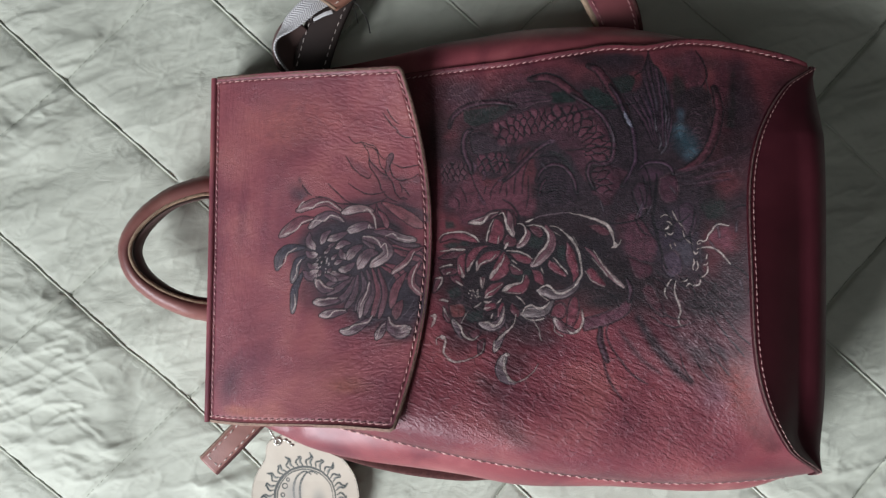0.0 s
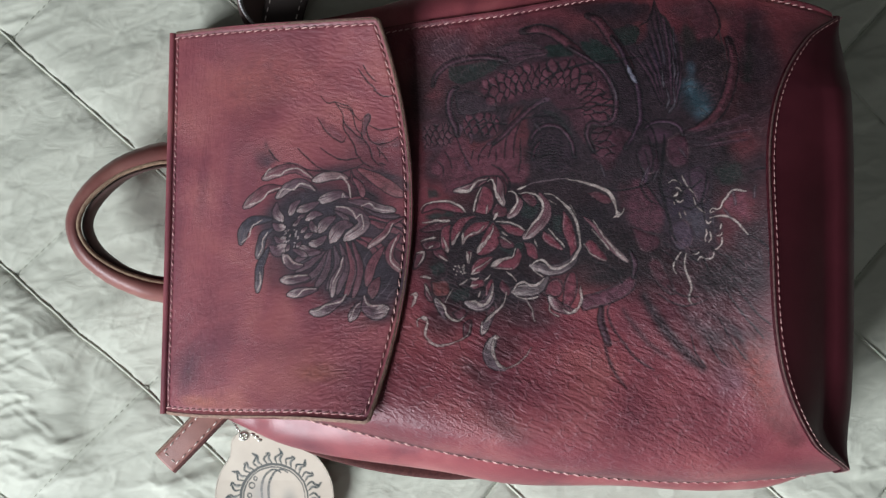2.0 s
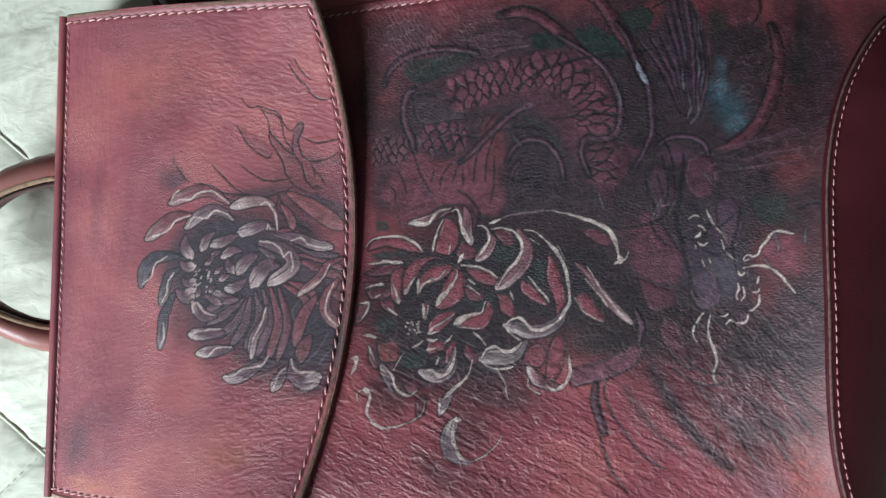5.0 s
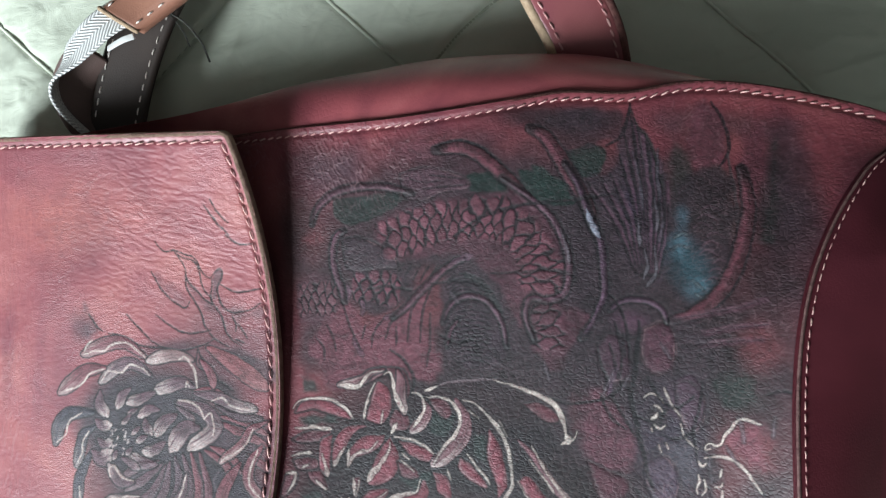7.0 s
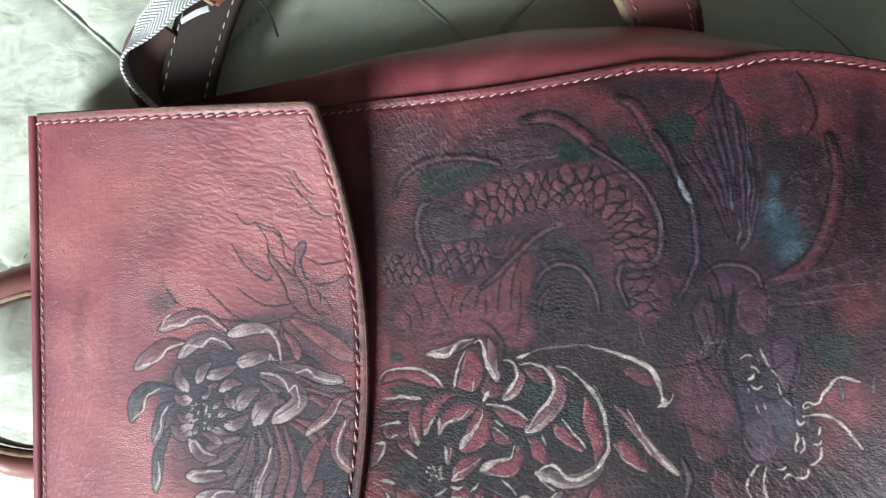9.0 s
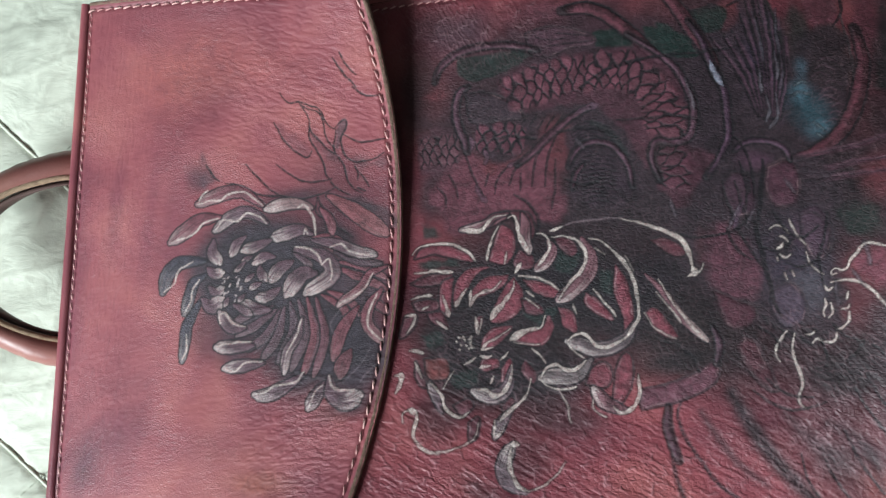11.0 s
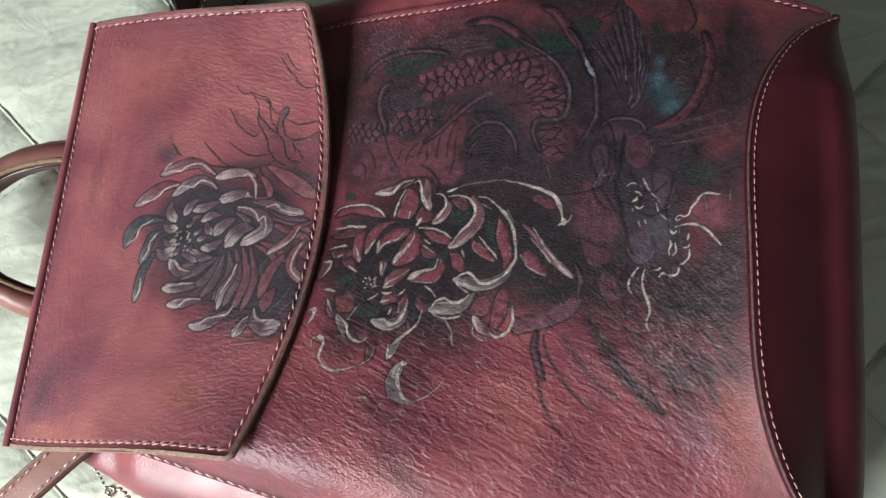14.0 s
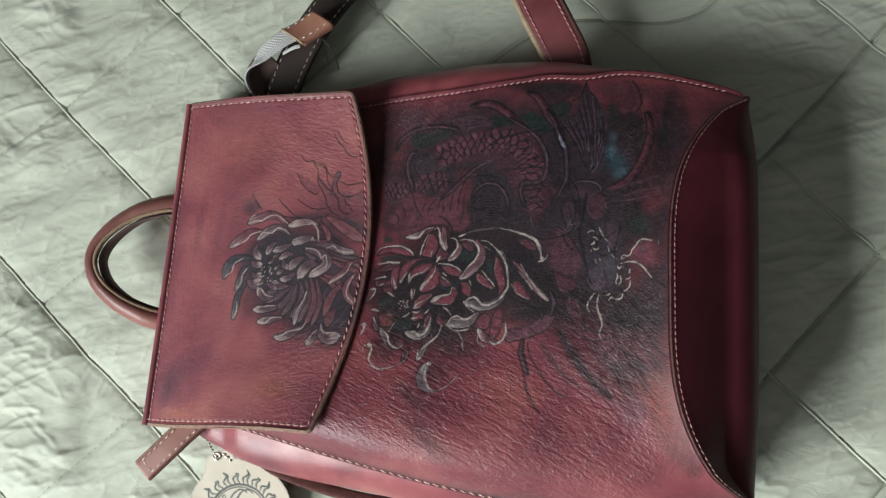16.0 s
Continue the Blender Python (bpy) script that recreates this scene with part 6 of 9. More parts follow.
    p.line(((116.5, -11.6), (120.5, -15.3), (125.9, -17.9), (130.9, -20.5)), 1.28, INK, 0.77, 0.6, -0.1)
    p.wash(123.4, 11.6, 5.3, 5.6, 0, (0.009, 0.006, 0.008), 0.92, 0.35)
    p.line(((128.2, 21.6), (132.6, 23.4), (136.7, 20.4), (137.7, 15.1), (136.2, 10.6), (133.6, 8.6)), 0.69, (0.013, 0.008, 0.011), 0.88, 0.8, -0.1)
    p.brush(((119.7, 17.4), (121.9, 18.8), (124.5, 17.8), (125.7, 16.0)), 0.37, 0.54, CREAM, 0.672, 0.5)
    p.brush(((122.8, 15.2), (124.2, 14.6), (125.4, 13.4)), 0.53, 0.37, CREAM, 0.84, 0.5)
    p.brush(((121.6, 10.8), (123.0, 11.6), (123.6, 12.8)), 1.18, 0.54, CREAM, 0.84, 0.5)
    p.brush(((122.6, 9.2), (124.3, 7.9), (126.1, 8.9)), 0.53, 0.53, CREAM, 0.896, 0.5)
    p.brush(((121.9, 8.1), (122.2, 6.9)), 0.37, 0.22, CREAM, 0.672, 0.5)
    p.brush(((125.7, 20.8), (127.3, 17.2), (128.9, 14.7), (130.7, 12.5)), 0.72, 0.37, CREAM, 0.672, 0.5)
    p.brush(((130.4, 10.1), (131.6, 6.2), (133.4, 3.9), (135.3, 2.6)), 0.35, 0.52, CREAM, 0.56, 0.5)
    p.brush(((124.0, 2.6), (124.8, 0.3)), 0.53, 0.22, CREAM, 0.616, 0.5)
    p.brush(((126.1, 3.4), (126.9, 1.5)), 0.36, 0.22, CREAM, 0.56, 0.5)
    p.patch(((140.7, 23.9), (145.2, 26.8), (151.2, 25.2), (152.3, 18.7), (148.2, 15.0), (142.2, 16.4)), (0.009, 0.013, 0.012), 0.95, 2, 0.00)
    p.patch(((144.5, 8.7), (149.5, 11.7), (153.4, 10.4), (153.8, -0.3), (149.6, -0.3), (145.4, 4.4)), (0.089, 0.026, 0.037), 0.9, 2, 0.00)
    p.patch(((79.4, 91.9), (88.5, 90.6), (96.0, 87.2), (96.6, 82.2), (93.1, 79.5), (87.8, 81.0), (82.7, 85.2)), GREEN, 0.9, 0.6, 0.00)
    p.brush(((139.2, 2.9), (137.9, 2.5), (137.8, 4.0), (139.2, 4.6), (140.6, 4.0), (142.0, 5.0), (142.9, 7.3), (144.9, 10.0), (146.6, 12.5), (149.0, 13.4), (152.7, 12.4)), 0.48, 0.57, CREAM, 0.9184, 0.4)
    p.brush(((137.5, -0.0), (139.8, 0.6), (142.3, 1.0), (145.2, 0.6), (147.4, -0.9), (149.6, -3.6), (152.5, -7.9)), 0.66, 0.57, CREAM, 0.9184, 0.4)
    p.brush(((135.5, -1.2), (136.6, -2.7), (137.8, -1.6)), 0.50, 0.50, CREAM, 0.9184, 0.4)
    p.brush(((131.5, -20.1), (132.7, -18.6), (134.3, -19.5), (136.7, -19.5), (138.0, -18.4), (138.3, -16.3)), 0.69, 0.51, CREAM, 0.9184, 0.4)
    p.brush(((129.4, -17.4), (131.0, -17.3), (132.2, -16.0)), 0.35, 0.51, CREAM, 0.9184, 0.4)
    p.brush(((142.1, -9.2), (141.7, -12.6), (140.2, -14.5), (138.5, -15.2)), 0.64, 0.47, CREAM, 0.9184, 0.4)
    p.brush(((140.1, -8.5), (141.7, -8.1), (142.2, -7.0)), 0.48, 0.33, CREAM, 0.9184, 0.4)
    p.brush(((135.5, -5.6), (135.8, -7.5), (135.1, -9.8), (135.3, -11.3)), 0.50, 0.34, CREAM, 0.9184, 0.4)
    p.brush(((137.1, -6.7), (137.7, -9.4), (136.6, -11.6)), 0.49, 0.34, CREAM, 0.9184, 0.4)
    p.brush(((142.2, -2.8), (141.5, -5.1)), 0.47, 0.32, CREAM, 0.9184, 0.4)
    p.brush(((123.9, -16.5), (122.7, -18.6), (121.0, -20.9), (120.3, -23.8), (120.6, -25.5), (121.4, -26.6)), 0.71, 0.36, CREAM, 0.9184, 0.4)
    p.brush(((126.1, -17.5), (125.3, -21.7), (125.9, -25.6), (127.5, -30.1), (128.0, -33.8), (126.9, -37.5), (127.3, -40.3), (129.7, -41.5)), 0.91, 0.36, CREAM, 0.9184, 0.4)
    # jaw band and long dark folds below it
    p.wash(138.9, -29.5, 14.2, 9.5, 0, (0.009, 0.006, 0.008), 0.85, 0.2)
    p.patch(((77.3, -38.6), (86.2, -35.9), (95.4, -32.0), (101.3, -27.5), (102.3, -32.8), (97.5, -37.6), (89.8, -41.4), (80.5, -44.1), (77.6, -44.3)), (0.073, 0.026, 0.038), 0.88, 0.8, 0.75)
    p.ribbon(((100.8, -16.0), (102.9, -21.7), (102.0, -28.4)), 2.18, (0.045, 0.022, 0.034), 0.8, 1.09, 0.88)
    p.wash(90.0, -28.0, 14.7, 4.8, 10, (0.009, 0.006, 0.008), 0.8, 0.3)
    p.ribbon(((86.5, -43.4), (86.0, -48.7), (87.2, -54.6), (89.5, -61.0)), 2.58, (0.057, 0.026, 0.039), 0.65, 1.10, 0.88)
    p.line(((106.4, -37.9), (112.3, -48.4), (119.0, -57.9), (126.5, -66.0), (132.4, -71.3)), 4.28, (0.012, 0.008, 0.011), 0.935, 3, -0.1)
    p.line(((122.7, -43.3), (129.2, -50.3), (137.3, -57.2)), 2.62, (0.014, 0.009, 0.012), 0.66, 3, -0.1)
    p.line(((90.2, -41.8), (89.5, -47.0), (92.4, -54.3), (97.3, -61.6), (103.2, -68.5), (110.1, -72.8)), 0.99, (0.012, 0.007, 0.010), 0.935, 0.8, -0.1)
    p.line(((87.1, -59.3), (89.1, -68.1), (92.6, -75.6), (96.9, -81.4)), 1.18, (0.011, 0.007, 0.010), 0.88, 1, -0.1)
    p.line(((96.9, -44.5), (101.8, -52.4), (107.7, -60.0), (117.2, -67.2)), 1.77, (0.013, 0.008, 0.011), 0.66, 2, -0.1)
    p.line(((135.5, -45.7), (142.6, -49.3), (148.5, -56.6), (151.2, -65.8)), 2.14, (0.014, 0.009, 0.012), 0.66, 3, -0.1)
    p.wash(137.3, -57.2, 9.7, 8.0, -30, (0.039, 0.034, 0.038), 0.5, 0.1)
    p.wash(149.3, -54.7, 9.8, 7.4, -30, (0.016, 0.010, 0.016), 0.55, 0.1)
    p.wash(144.6, -77.5, 10.5, 10.5, -40, (0.084, 0.045, 0.066), 0.45, 0.1)
    # ink contours over the fish and its fins
    p.line(((57.4, 68.7), (65.3, 74.6), (75.5, 78.4), (86.8, 80.5), (99.1, 81.6), (111.3, 83.3)), 1.09, INK, 0.935, 0.4, -0.12)
    p.line(((70.6, 56.3), (81.8, 57.1), (91.7, 58.0), (97.8, 56.2)), 1.05, INK, 0.935, 0.4, -0.12)
    p.line(((49.5, 52.2), (58.3, 53.3), (67.4, 52.3), (72.0, 48.8)), 1.08, INK, 0.935, 0.4, -0.12)
    p.line(((108.9, 51.3), (113.1, 44.9), (115.1, 37.5), (115.5, 29.2)), 0.98, INK, 0.935, 0.4, -0.12)
    p.line(((111.0, 41.3), (113.0, 32.8), (112.6, 24.0)), 0.96, INK, 0.935, 0.4, -0.12)
    p.line(((52.5, 34.3), (59.4, 32.3), (64.9, 34.7)), 1.06, INK, 0.935, 0.4, -0.12)
    p.line(((34.4, 28.7), (39.3, 25.5), (43.2, 19.7), (42.5, 13.5)), 1.09, INK, 0.935, 0.4, -0.12)
    p.line(((26.7, 49.4), (33.8, 50.8), (42.2, 49.5)), 1.14, INK, 0.935, 0.4, -0.12)
    p.line(((137.6, 23.3), (136.0, 14.7), (134.3, 8.1), (135.3, -1.0)), 0.87, INK, 0.935, 0.4, -0.12)
    p.line(((134.3, 8.1), (129.6, 4.9), (124.8, 6.1)), 0.86, INK, 0.935, 0.4, -0.12)
    p.line(((127.8, 15.0), (122.9, 10.6), (117.0, 11.1)), 0.89, INK, 0.935, 0.4, -0.12)
    p.line(((88.3, 15.9), (96.7, 14.2), (105.9, 15.8), (113.0, 19.8)), 0.97, INK, 0.935, 0.4, -0.12)
    p.line(((121.1, 23.9), (124.9, 17.3), (129.7, 15.0), (134.6, 18.9)), 0.92, INK, 0.935, 0.4, -0.12)
    p.line(((137.6, -13.8), (141.1, -17.5), (147.9, -19.7), (152.6, -25.0)), 0.83, INK, 0.935, 0.4, -0.12)
    p.line(((162.6, 33.5), (166.9, 29.0), (171.0, 22.3), (173.4, 14.3), (174.2, 6.3)), 0.89, INK, 0.935, 0.4, -0.12)
    p.line(((154.7, 21.6), (160.0, 23.4), (166.2, 20.6)), 0.75, INK, 0.935, 0.4, -0.12)
    p.line(((162.0, 14.4), (165.7, 15.6), (169.3, 14.2)), 0.86, INK, 0.935, 0.4, -0.12)
    p.line(((171.2, 33.7), (177.6, 31.5), (186.4, 34.1)), 0.88, INK, 0.935, 0.4, -0.12)
    p.line(((173.9, 19.5), (179.2, 21.0), (186.8, 22.8), (193.7, 26.3)), 0.86, INK, 0.935, 0.4, -0.12)
    p.line(((153.0, -8.2), (158.2, -12.3), (160.3, -17.4), (159.4, -23.2)), 0.73, INK, 0.935, 0.4, -0.12)
    p.line(((161.1, -22.3), (164.5, -26.0), (169.8, -26.1)), 0.83, INK, 0.935, 0.4, -0.12)
    p.line(((145.9, -18.6), (142.7, -23.6), (137.8, -27.7)), 0.78, INK, 0.935, 0.4, -0.12)
    p.line(((132.1, -15.4), (134.8, -21.6), (135.3, -27.7)), 0.85, INK, 0.935, 0.4, -0.12)
    p.line(((115.0, -15.7), (118.9, -17.7), (122.7, -21.8)), 0.90, INK, 0.935, 0.4, -0.12)
    p.line(((84.1, -21.8), (89.3, -22.8), (94.4, -26.9), (96.5, -31.5)), 0.95, INK, 0.935, 0.4, -0.12)
    p.line(((113.2, -36.6), (118.9, -40.4), (126.4, -42.1), (134.7, -38.8)), 0.89, INK, 0.935, 0.4, -0.12)
    p.line(((117.0, -32.4), (123.6, -37.2), (131.0, -37.5)), 0.89, INK, 0.935, 0.4, -0.12)
    p.line(((141.8, -31.7), (146.0, -39.5), (151.7, -48.0), (158.0, -56.2)), 0.80, INK, 0.935, 0.4, -0.12)
    p.line(((146.1, -29.7), (150.9, -38.4), (155.6, -45.1), (160.1, -49.7)), 0.77, INK, 0.935, 0.4, -0.12)
    p.line(((133.7, -55.5), (137.4, -63.0), (142.7, -70.2)), 0.83, INK, 0.935, 0.4, -0.12)
    p.line(((127.4, -55.9), (129.2, -63.5), (133.8, -71.2)), 0.85, INK, 0.935, 0.4, -0.12)
    p.line(((140.0, -47.5), (144.3, -56.9), (151.2, -66.8)), 0.81, INK, 0.935, 0.4, -0.12)
    p.line(((163.4, -39.3), (168.6, -44.6), (173.9, -46.1)), 0.82, INK, 0.935, 0.4, -0.12)
    p.brush(((147.2, 14.0), (148.3, 6.3)), 0.52, 0.71, (0.17, 0.14, 0.165), 0.3584, 0.6)
    p.brush(((143.4, 4.5), (146.7, -0.6)), 0.53, 0.72, (0.17, 0.14, 0.165), 0.3584, 0.6)
    p.brush(((156.4, 15.1), (155.6, 9.2)), 0.48, 0.64, (0.17, 0.14, 0.165), 0.3584, 0.6)
    p.brush(((167.3, 23.3), (169.7, 19.0)), 0.57, 0.77, (0.17, 0.14, 0.165), 0.3584, 0.6)
    p.brush(((156.2, -16.1), (157.0, -22.1)), 0.45, 0.61, (0.17, 0.14, 0.165), 0.3584, 0.6)
    p.brush(((138.8, 0.4), (139.2, -7.1)), 0.55, 0.74, (0.17, 0.14, 0.165), 0.3584, 0.6)
    p.brush(((88.0, 27.3), (89.8, 21.3)), 0.65, 0.88, (0.17, 0.14, 0.165), 0.3584, 0.6)
    p.brush(((106.9, 17.6), (110.6, 25.7)), 0.62, 0.84, (0.17, 0.14, 0.165), 0.3584, 0.6)
    p.brush(((113.0, 18.7), (115.0, 24.0)), 0.61, 0.83, (0.17, 0.14, 0.165), 0.3584, 0.6)
    p.brush(((125.2, 34.8), (128.1, 30.0)), 0.61, 0.82, (0.17, 0.14, 0.165), 0.3584, 0.6)
    p.brush(((56.2, 49.5), (59.1, 46.0)), 0.70, 0.95, (0.17, 0.14, 0.165), 0.3584, 0.6)
    p.brush(((166.5, -19.1), (167.2, -25.8)), 0.54, 0.74, (0.17, 0.14, 0.165), 0.3584, 0.6)
    p.brush(((163.7, -12.4), (165.7, -17.2)), 0.55, 0.74, (0.17, 0.14, 0.165), 0.3584, 0.6)
    # flower: dark hollows behind it
    p.wash(26.3, -6.4, 30.5, 19.3, 0, (0.009, 0.006, 0.009), 0.9, 0.3)
    p.wash(18.9, -31.3, 24.2, 19.1, 0, (0.009, 0.006, 0.009), 0.85, 0.3)
    p.wash(52.2, -3.6, 21.5, 17.6, 0, (0.009, 0.006, 0.009), 0.9, 0.3)
    p.wash(44.6, -36.0, 27.1, 13.6, 0, (0.009, 0.006, 0.009), 0.85, 0.3)
    p.wash(69.6, -11.2, 17.1, 18.1, 0, (0.009, 0.006, 0.009), 0.9, 0.3)
    p.wash(82.9, -0.8, 15.0, 11.3, 0, (0.009, 0.006, 0.009), 0.85, 0.3)
    p.wash(7.5, -51.6, 14.0, 12.0, 0, (0.009, 0.006, 0.009), 0.6, 0.3)
    p.wash(39.1, -63.0, 13.4, 10.5, 0, (0.009, 0.006, 0.009), 0.55, 0.3)
    p.wash(52.4, -49.1, 17.1, 7.6, 0, (0.009, 0.006, 0.009), 0.6, 0.3)
    p.patch(((0.7, 17.0), (5.8, 15.9), (6.6, 12.2), (1.6, 12.1)), (0.010, 0.017, 0.016), 0.85, 1, 0.00)
    p.patch(((0.5, 2.7), (11.5, 4.4), (14.8, 1.4), (3.2, 0.8)), (0.010, 0.017, 0.016), 0.85, 1, 0.00)
    p.patch(((50.2, 8.4), (58.0, 7.9), (54.5, 0.6), (49.2, 1.5)), (0.010, 0.017, 0.016), 0.85, 1, 0.00)
    p.patch(((63.9, 2.8), (69.6, -1.1), (68.6, -7.2), (64.2, -5.3)), (0.010, 0.017, 0.016), 0.85, 1, 0.00)
    p.patch(((2.2, -23.8), (8.3, -21.9), (10.6, -26.6), (4.5, -28.9)), (0.010, 0.017, 0.016), 0.85, 1, 0.00)
    p.patch(((13.0, -37.5), (21.0, -35.2), (22.1, -40.1), (16.2, -41.7)), (0.010, 0.017, 0.016), 0.85, 1, 0.00)
    p.patch(((38.5, -14.3), (49.3, -11.9), (44.5, -18.1)), (0.010, 0.017, 0.016), 0.85, 1, 0.00)
    # flower: dyed petals
    p.patch(((-1.3, 4.2), (1.2, 8.0), (9.2, 9.3), (15.6, 7.5), (20.3, 3.4), (11.5, 5.2), (5.1, 6.0)), (0.112, 0.027, 0.038), 0.92, 0.45, 0.86)
    p.patch(((-2.3, -5.4), (3.3, -2.2), (12.1, -1.2), (11.0, -3.8), (3.5, -5.7)), (0.066, 0.020, 0.028), 0.92, 0.45, 0.85)
    p.patch(((-1.5, -12.4), (3.7, -10.8), (7.9, -11.5), (7.0, -14.1), (0.7, -15.1)), (0.066, 0.020, 0.028), 0.92, 0.45, 0.85)
    p.patch(((25.9, 4.0), (27.9, 12.3), (30.3, 17.1), (34.4, 13.9), (34.8, 8.1), (31.6, 3.0)), (0.112, 0.027, 0.038), 0.92, 0.45, 0.82)
    p.patch(((36.4, 8.2), (40.2, 7.6), (41.9, 2.8), (37.3, 1.2), (34.6, 3.3)), (0.066, 0.020, 0.028), 0.92, 0.45, 0.81)
    p.patch(((37.9, -2.3), (45.3, -3.4), (52.6, -6.9), (47.9, -8.2), (42.0, -6.4)), (0.112, 0.027, 0.038), 0.92, 0.45, 0.80)
    p.patch(((32.9, 22.3), (39.0, 21.8), (41.5, 17.1), (40.6, 11.6), (37.1, 12.8), (35.6, 18.2)), (0.066, 0.020, 0.028), 0.92, 0.45, 0.82)
    p.patch(((23.7, 17.0), (27.7, 21.0), (32.4, 22.3), (31.5, 19.7), (26.2, 16.6)), (0.066, 0.020, 0.028), 0.92, 0.45, 0.83)
    p.patch(((26.1, 1.6), (21.1, -1.0), (17.9, -6.6), (15.4, -11.7), (14.0, -13.2), (13.4, -6.7), (15.9, -1.3), (21.0, 1.5)), (0.112, 0.027, 0.038), 0.92, 0.45, 0.82)
    p.patch(((32.7, -0.6), (31.5, -4.1), (27.6, -7.0), (22.3, -9.2), (19.3, -12.8), (19.4, -7.8), (24.2, -2.4)), (0.112, 0.027, 0.038), 0.92, 0.45, 0.81)
    p.patch(((34.7, -1.6), (37.6, -6.1), (37.7, -11.4), (34.6, -15.6), (29.0, -17.9), (26.6, -16.7), (29.4, -9.4), (32.4, -4.1)), (0.112, 0.027, 0.038), 0.92, 0.45, 0.80)
    p.patch(((13.0, -2.5), (12.6, -8.8), (11.9, -16.4), (8.9, -14.4), (8.2, -7.0), (9.7, -3.6)), (0.112, 0.027, 0.038), 0.92, 0.45, 0.83)
    p.patch(((4.3, -15.8), (9.1, -15.2), (11.8, -20.6), (8.3, -19.9), (5.3, -18.3)), (0.066, 0.020, 0.028), 0.92, 0.45, 0.84)
    p.patch(((21.5, -16.5), (23.9, -16.4), (22.7, -22.6), (21.2, -20.0)), (0.066, 0.020, 0.028), 0.92, 0.45, 0.81)
    p.patch(((23.4, -27.6), (24.7, -22.9), (28.6, -19.7), (34.2, -19.1), (31.1, -23.9), (26.8, -27.1)), (0.112, 0.027, 0.038), 0.92, 0.45, 0.80)
    p.patch(((34.3, -23.7), (38.6, -20.5), (44.5, -18.9), (46.8, -14.8), (48.4, -19.0), (45.7, -24.3), (39.7, -25.3)), (0.112, 0.027, 0.038), 0.92, 0.45, 0.79)
    p.patch(((23.0, -33.9), (24.5, -30.6), (29.3, -30.8), (29.3, -33.2), (25.4, -34.9)), (0.112, 0.027, 0.038), 0.92, 0.45, 0.80)
    p.patch(((30.5, -33.9), (33.8, -30.2), (34.1, -35.7), (31.0, -38.6)), (0.112, 0.027, 0.038), 0.92, 0.45, 0.79)
    p.patch(((59.6, -37.2), (61.5, -32.2), (64.6, -30.0), (67.2, -31.0), (67.7, -35.2), (65.3, -38.1)), (0.112, 0.027, 0.038), 0.92, 0.45, 0.76)
    p.patch(((68.3, -42.5), (69.7, -31.3), (72.3, -26.7), (74.7, -28.7), (74.3, -36.8), (71.3, -42.7)), (0.112, 0.027, 0.038), 0.92, 0.45, 0.75)
    p.patch(((69.7, 4.0), (73.1, -2.0), (75.1, -11.0), (75.0, -19.3), (72.6, -20.2), (71.7, -13.1), (68.8, -5.2)), (0.112, 0.027, 0.038), 0.92, 0.45, 0.77)
    p.patch(((59.6, -6.3), (63.9, -9.0), (68.8, -15.2), (64.2, -14.0), (59.2, -9.9)), (0.112, 0.027, 0.038), 0.92, 0.45, 0.77)
    p.patch(((50.3, -11.8), (55.2, -13.3), (56.2, -20.1), (51.9, -17.8)), (0.112, 0.027, 0.038), 0.92, 0.45, 0.78)
    p.patch(((37.5, -9.2), (43.4, -11.0), (44.8, -14.0), (39.5, -13.8)), (0.066, 0.020, 0.028), 0.92, 0.45, 0.80)
    p.patch(((49.1, 13.0), (54.1, 12.6), (56.5, 8.5), (54.1, 6.8), (50.1, 10.4)), (0.066, 0.020, 0.028), 0.92, 0.45, 0.79)
    p.patch(((79.4, -12.5), (82.8, -10.8), (89.2, -18.8), (88.6, -20.7), (83.6, -19.0)), (0.112, 0.027, 0.038), 0.92, 0.45, 0.75)
    p.patch(((-4.4, -17.8), (-0.2, -16.8), (-0.5, -20.2), (-3.3, -23.6), (-5.8, -24.6)), (0.066, 0.020, 0.028), 0.92, 0.45, 0.85)
    p.patch(((0.5, -33.1), (4.2, -40.0), (3.0, -41.6), (0.4, -38.2)), (0.066, 0.020, 0.028), 0.92, 0.45, 0.83)
    p.patch(((3.6, -32.0), (10.8, -31.6), (12.0, -37.6), (5.3, -38.3)), (0.085, 0.024, 0.024), 0.92, 0.45, 0.82)
    p.patch(((81.2, 13.0), (86.9, 13.5), (92.8, 9.1), (88.7, 7.8)), (0.066, 0.020, 0.028), 0.92, 0.45, 0.76)
    p.patch(((38.7, -30.3), (42.3, -34.1), (41.7, -38.1), (37.8, -34.3)), (0.066, 0.020, 0.028), 0.92, 0.45, 0.78)
    p.patch(((31.1, -46.4), (34.0, -43.3), (35.4, -44.6), (32.1, -47.9)), (0.066, 0.020, 0.028), 0.92, 0.45, 0.78)
    p.patch(((14.4, -47.3), (19.3, -44.7), (20.9, -47.0), (17.0, -50.1)), (0.066, 0.020, 0.028), 0.92, 0.45, 0.80)
    p.patch(((19.5, -52.4), (23.0, -50.7), (22.7, -56.4), (20.0, -58.5)), (0.066, 0.020, 0.028), 0.92, 0.45, 0.79)
    # flower: curled petals with brushed tips
    p.petal(((58.0, 12.9), (61.0, 7.3), (60.4, 1.5), (56.1, -4.3), (50.3, -9.0)), 5.7, (0.110, 0.050, 0.060), 0.75, 1)
    p.petal(((46.6, 12.5), (47.8, 8.3), (45.8, 4.5), (42.5, 1.3)), 4.4, (0.110, 0.050, 0.060), 0.8, 1)
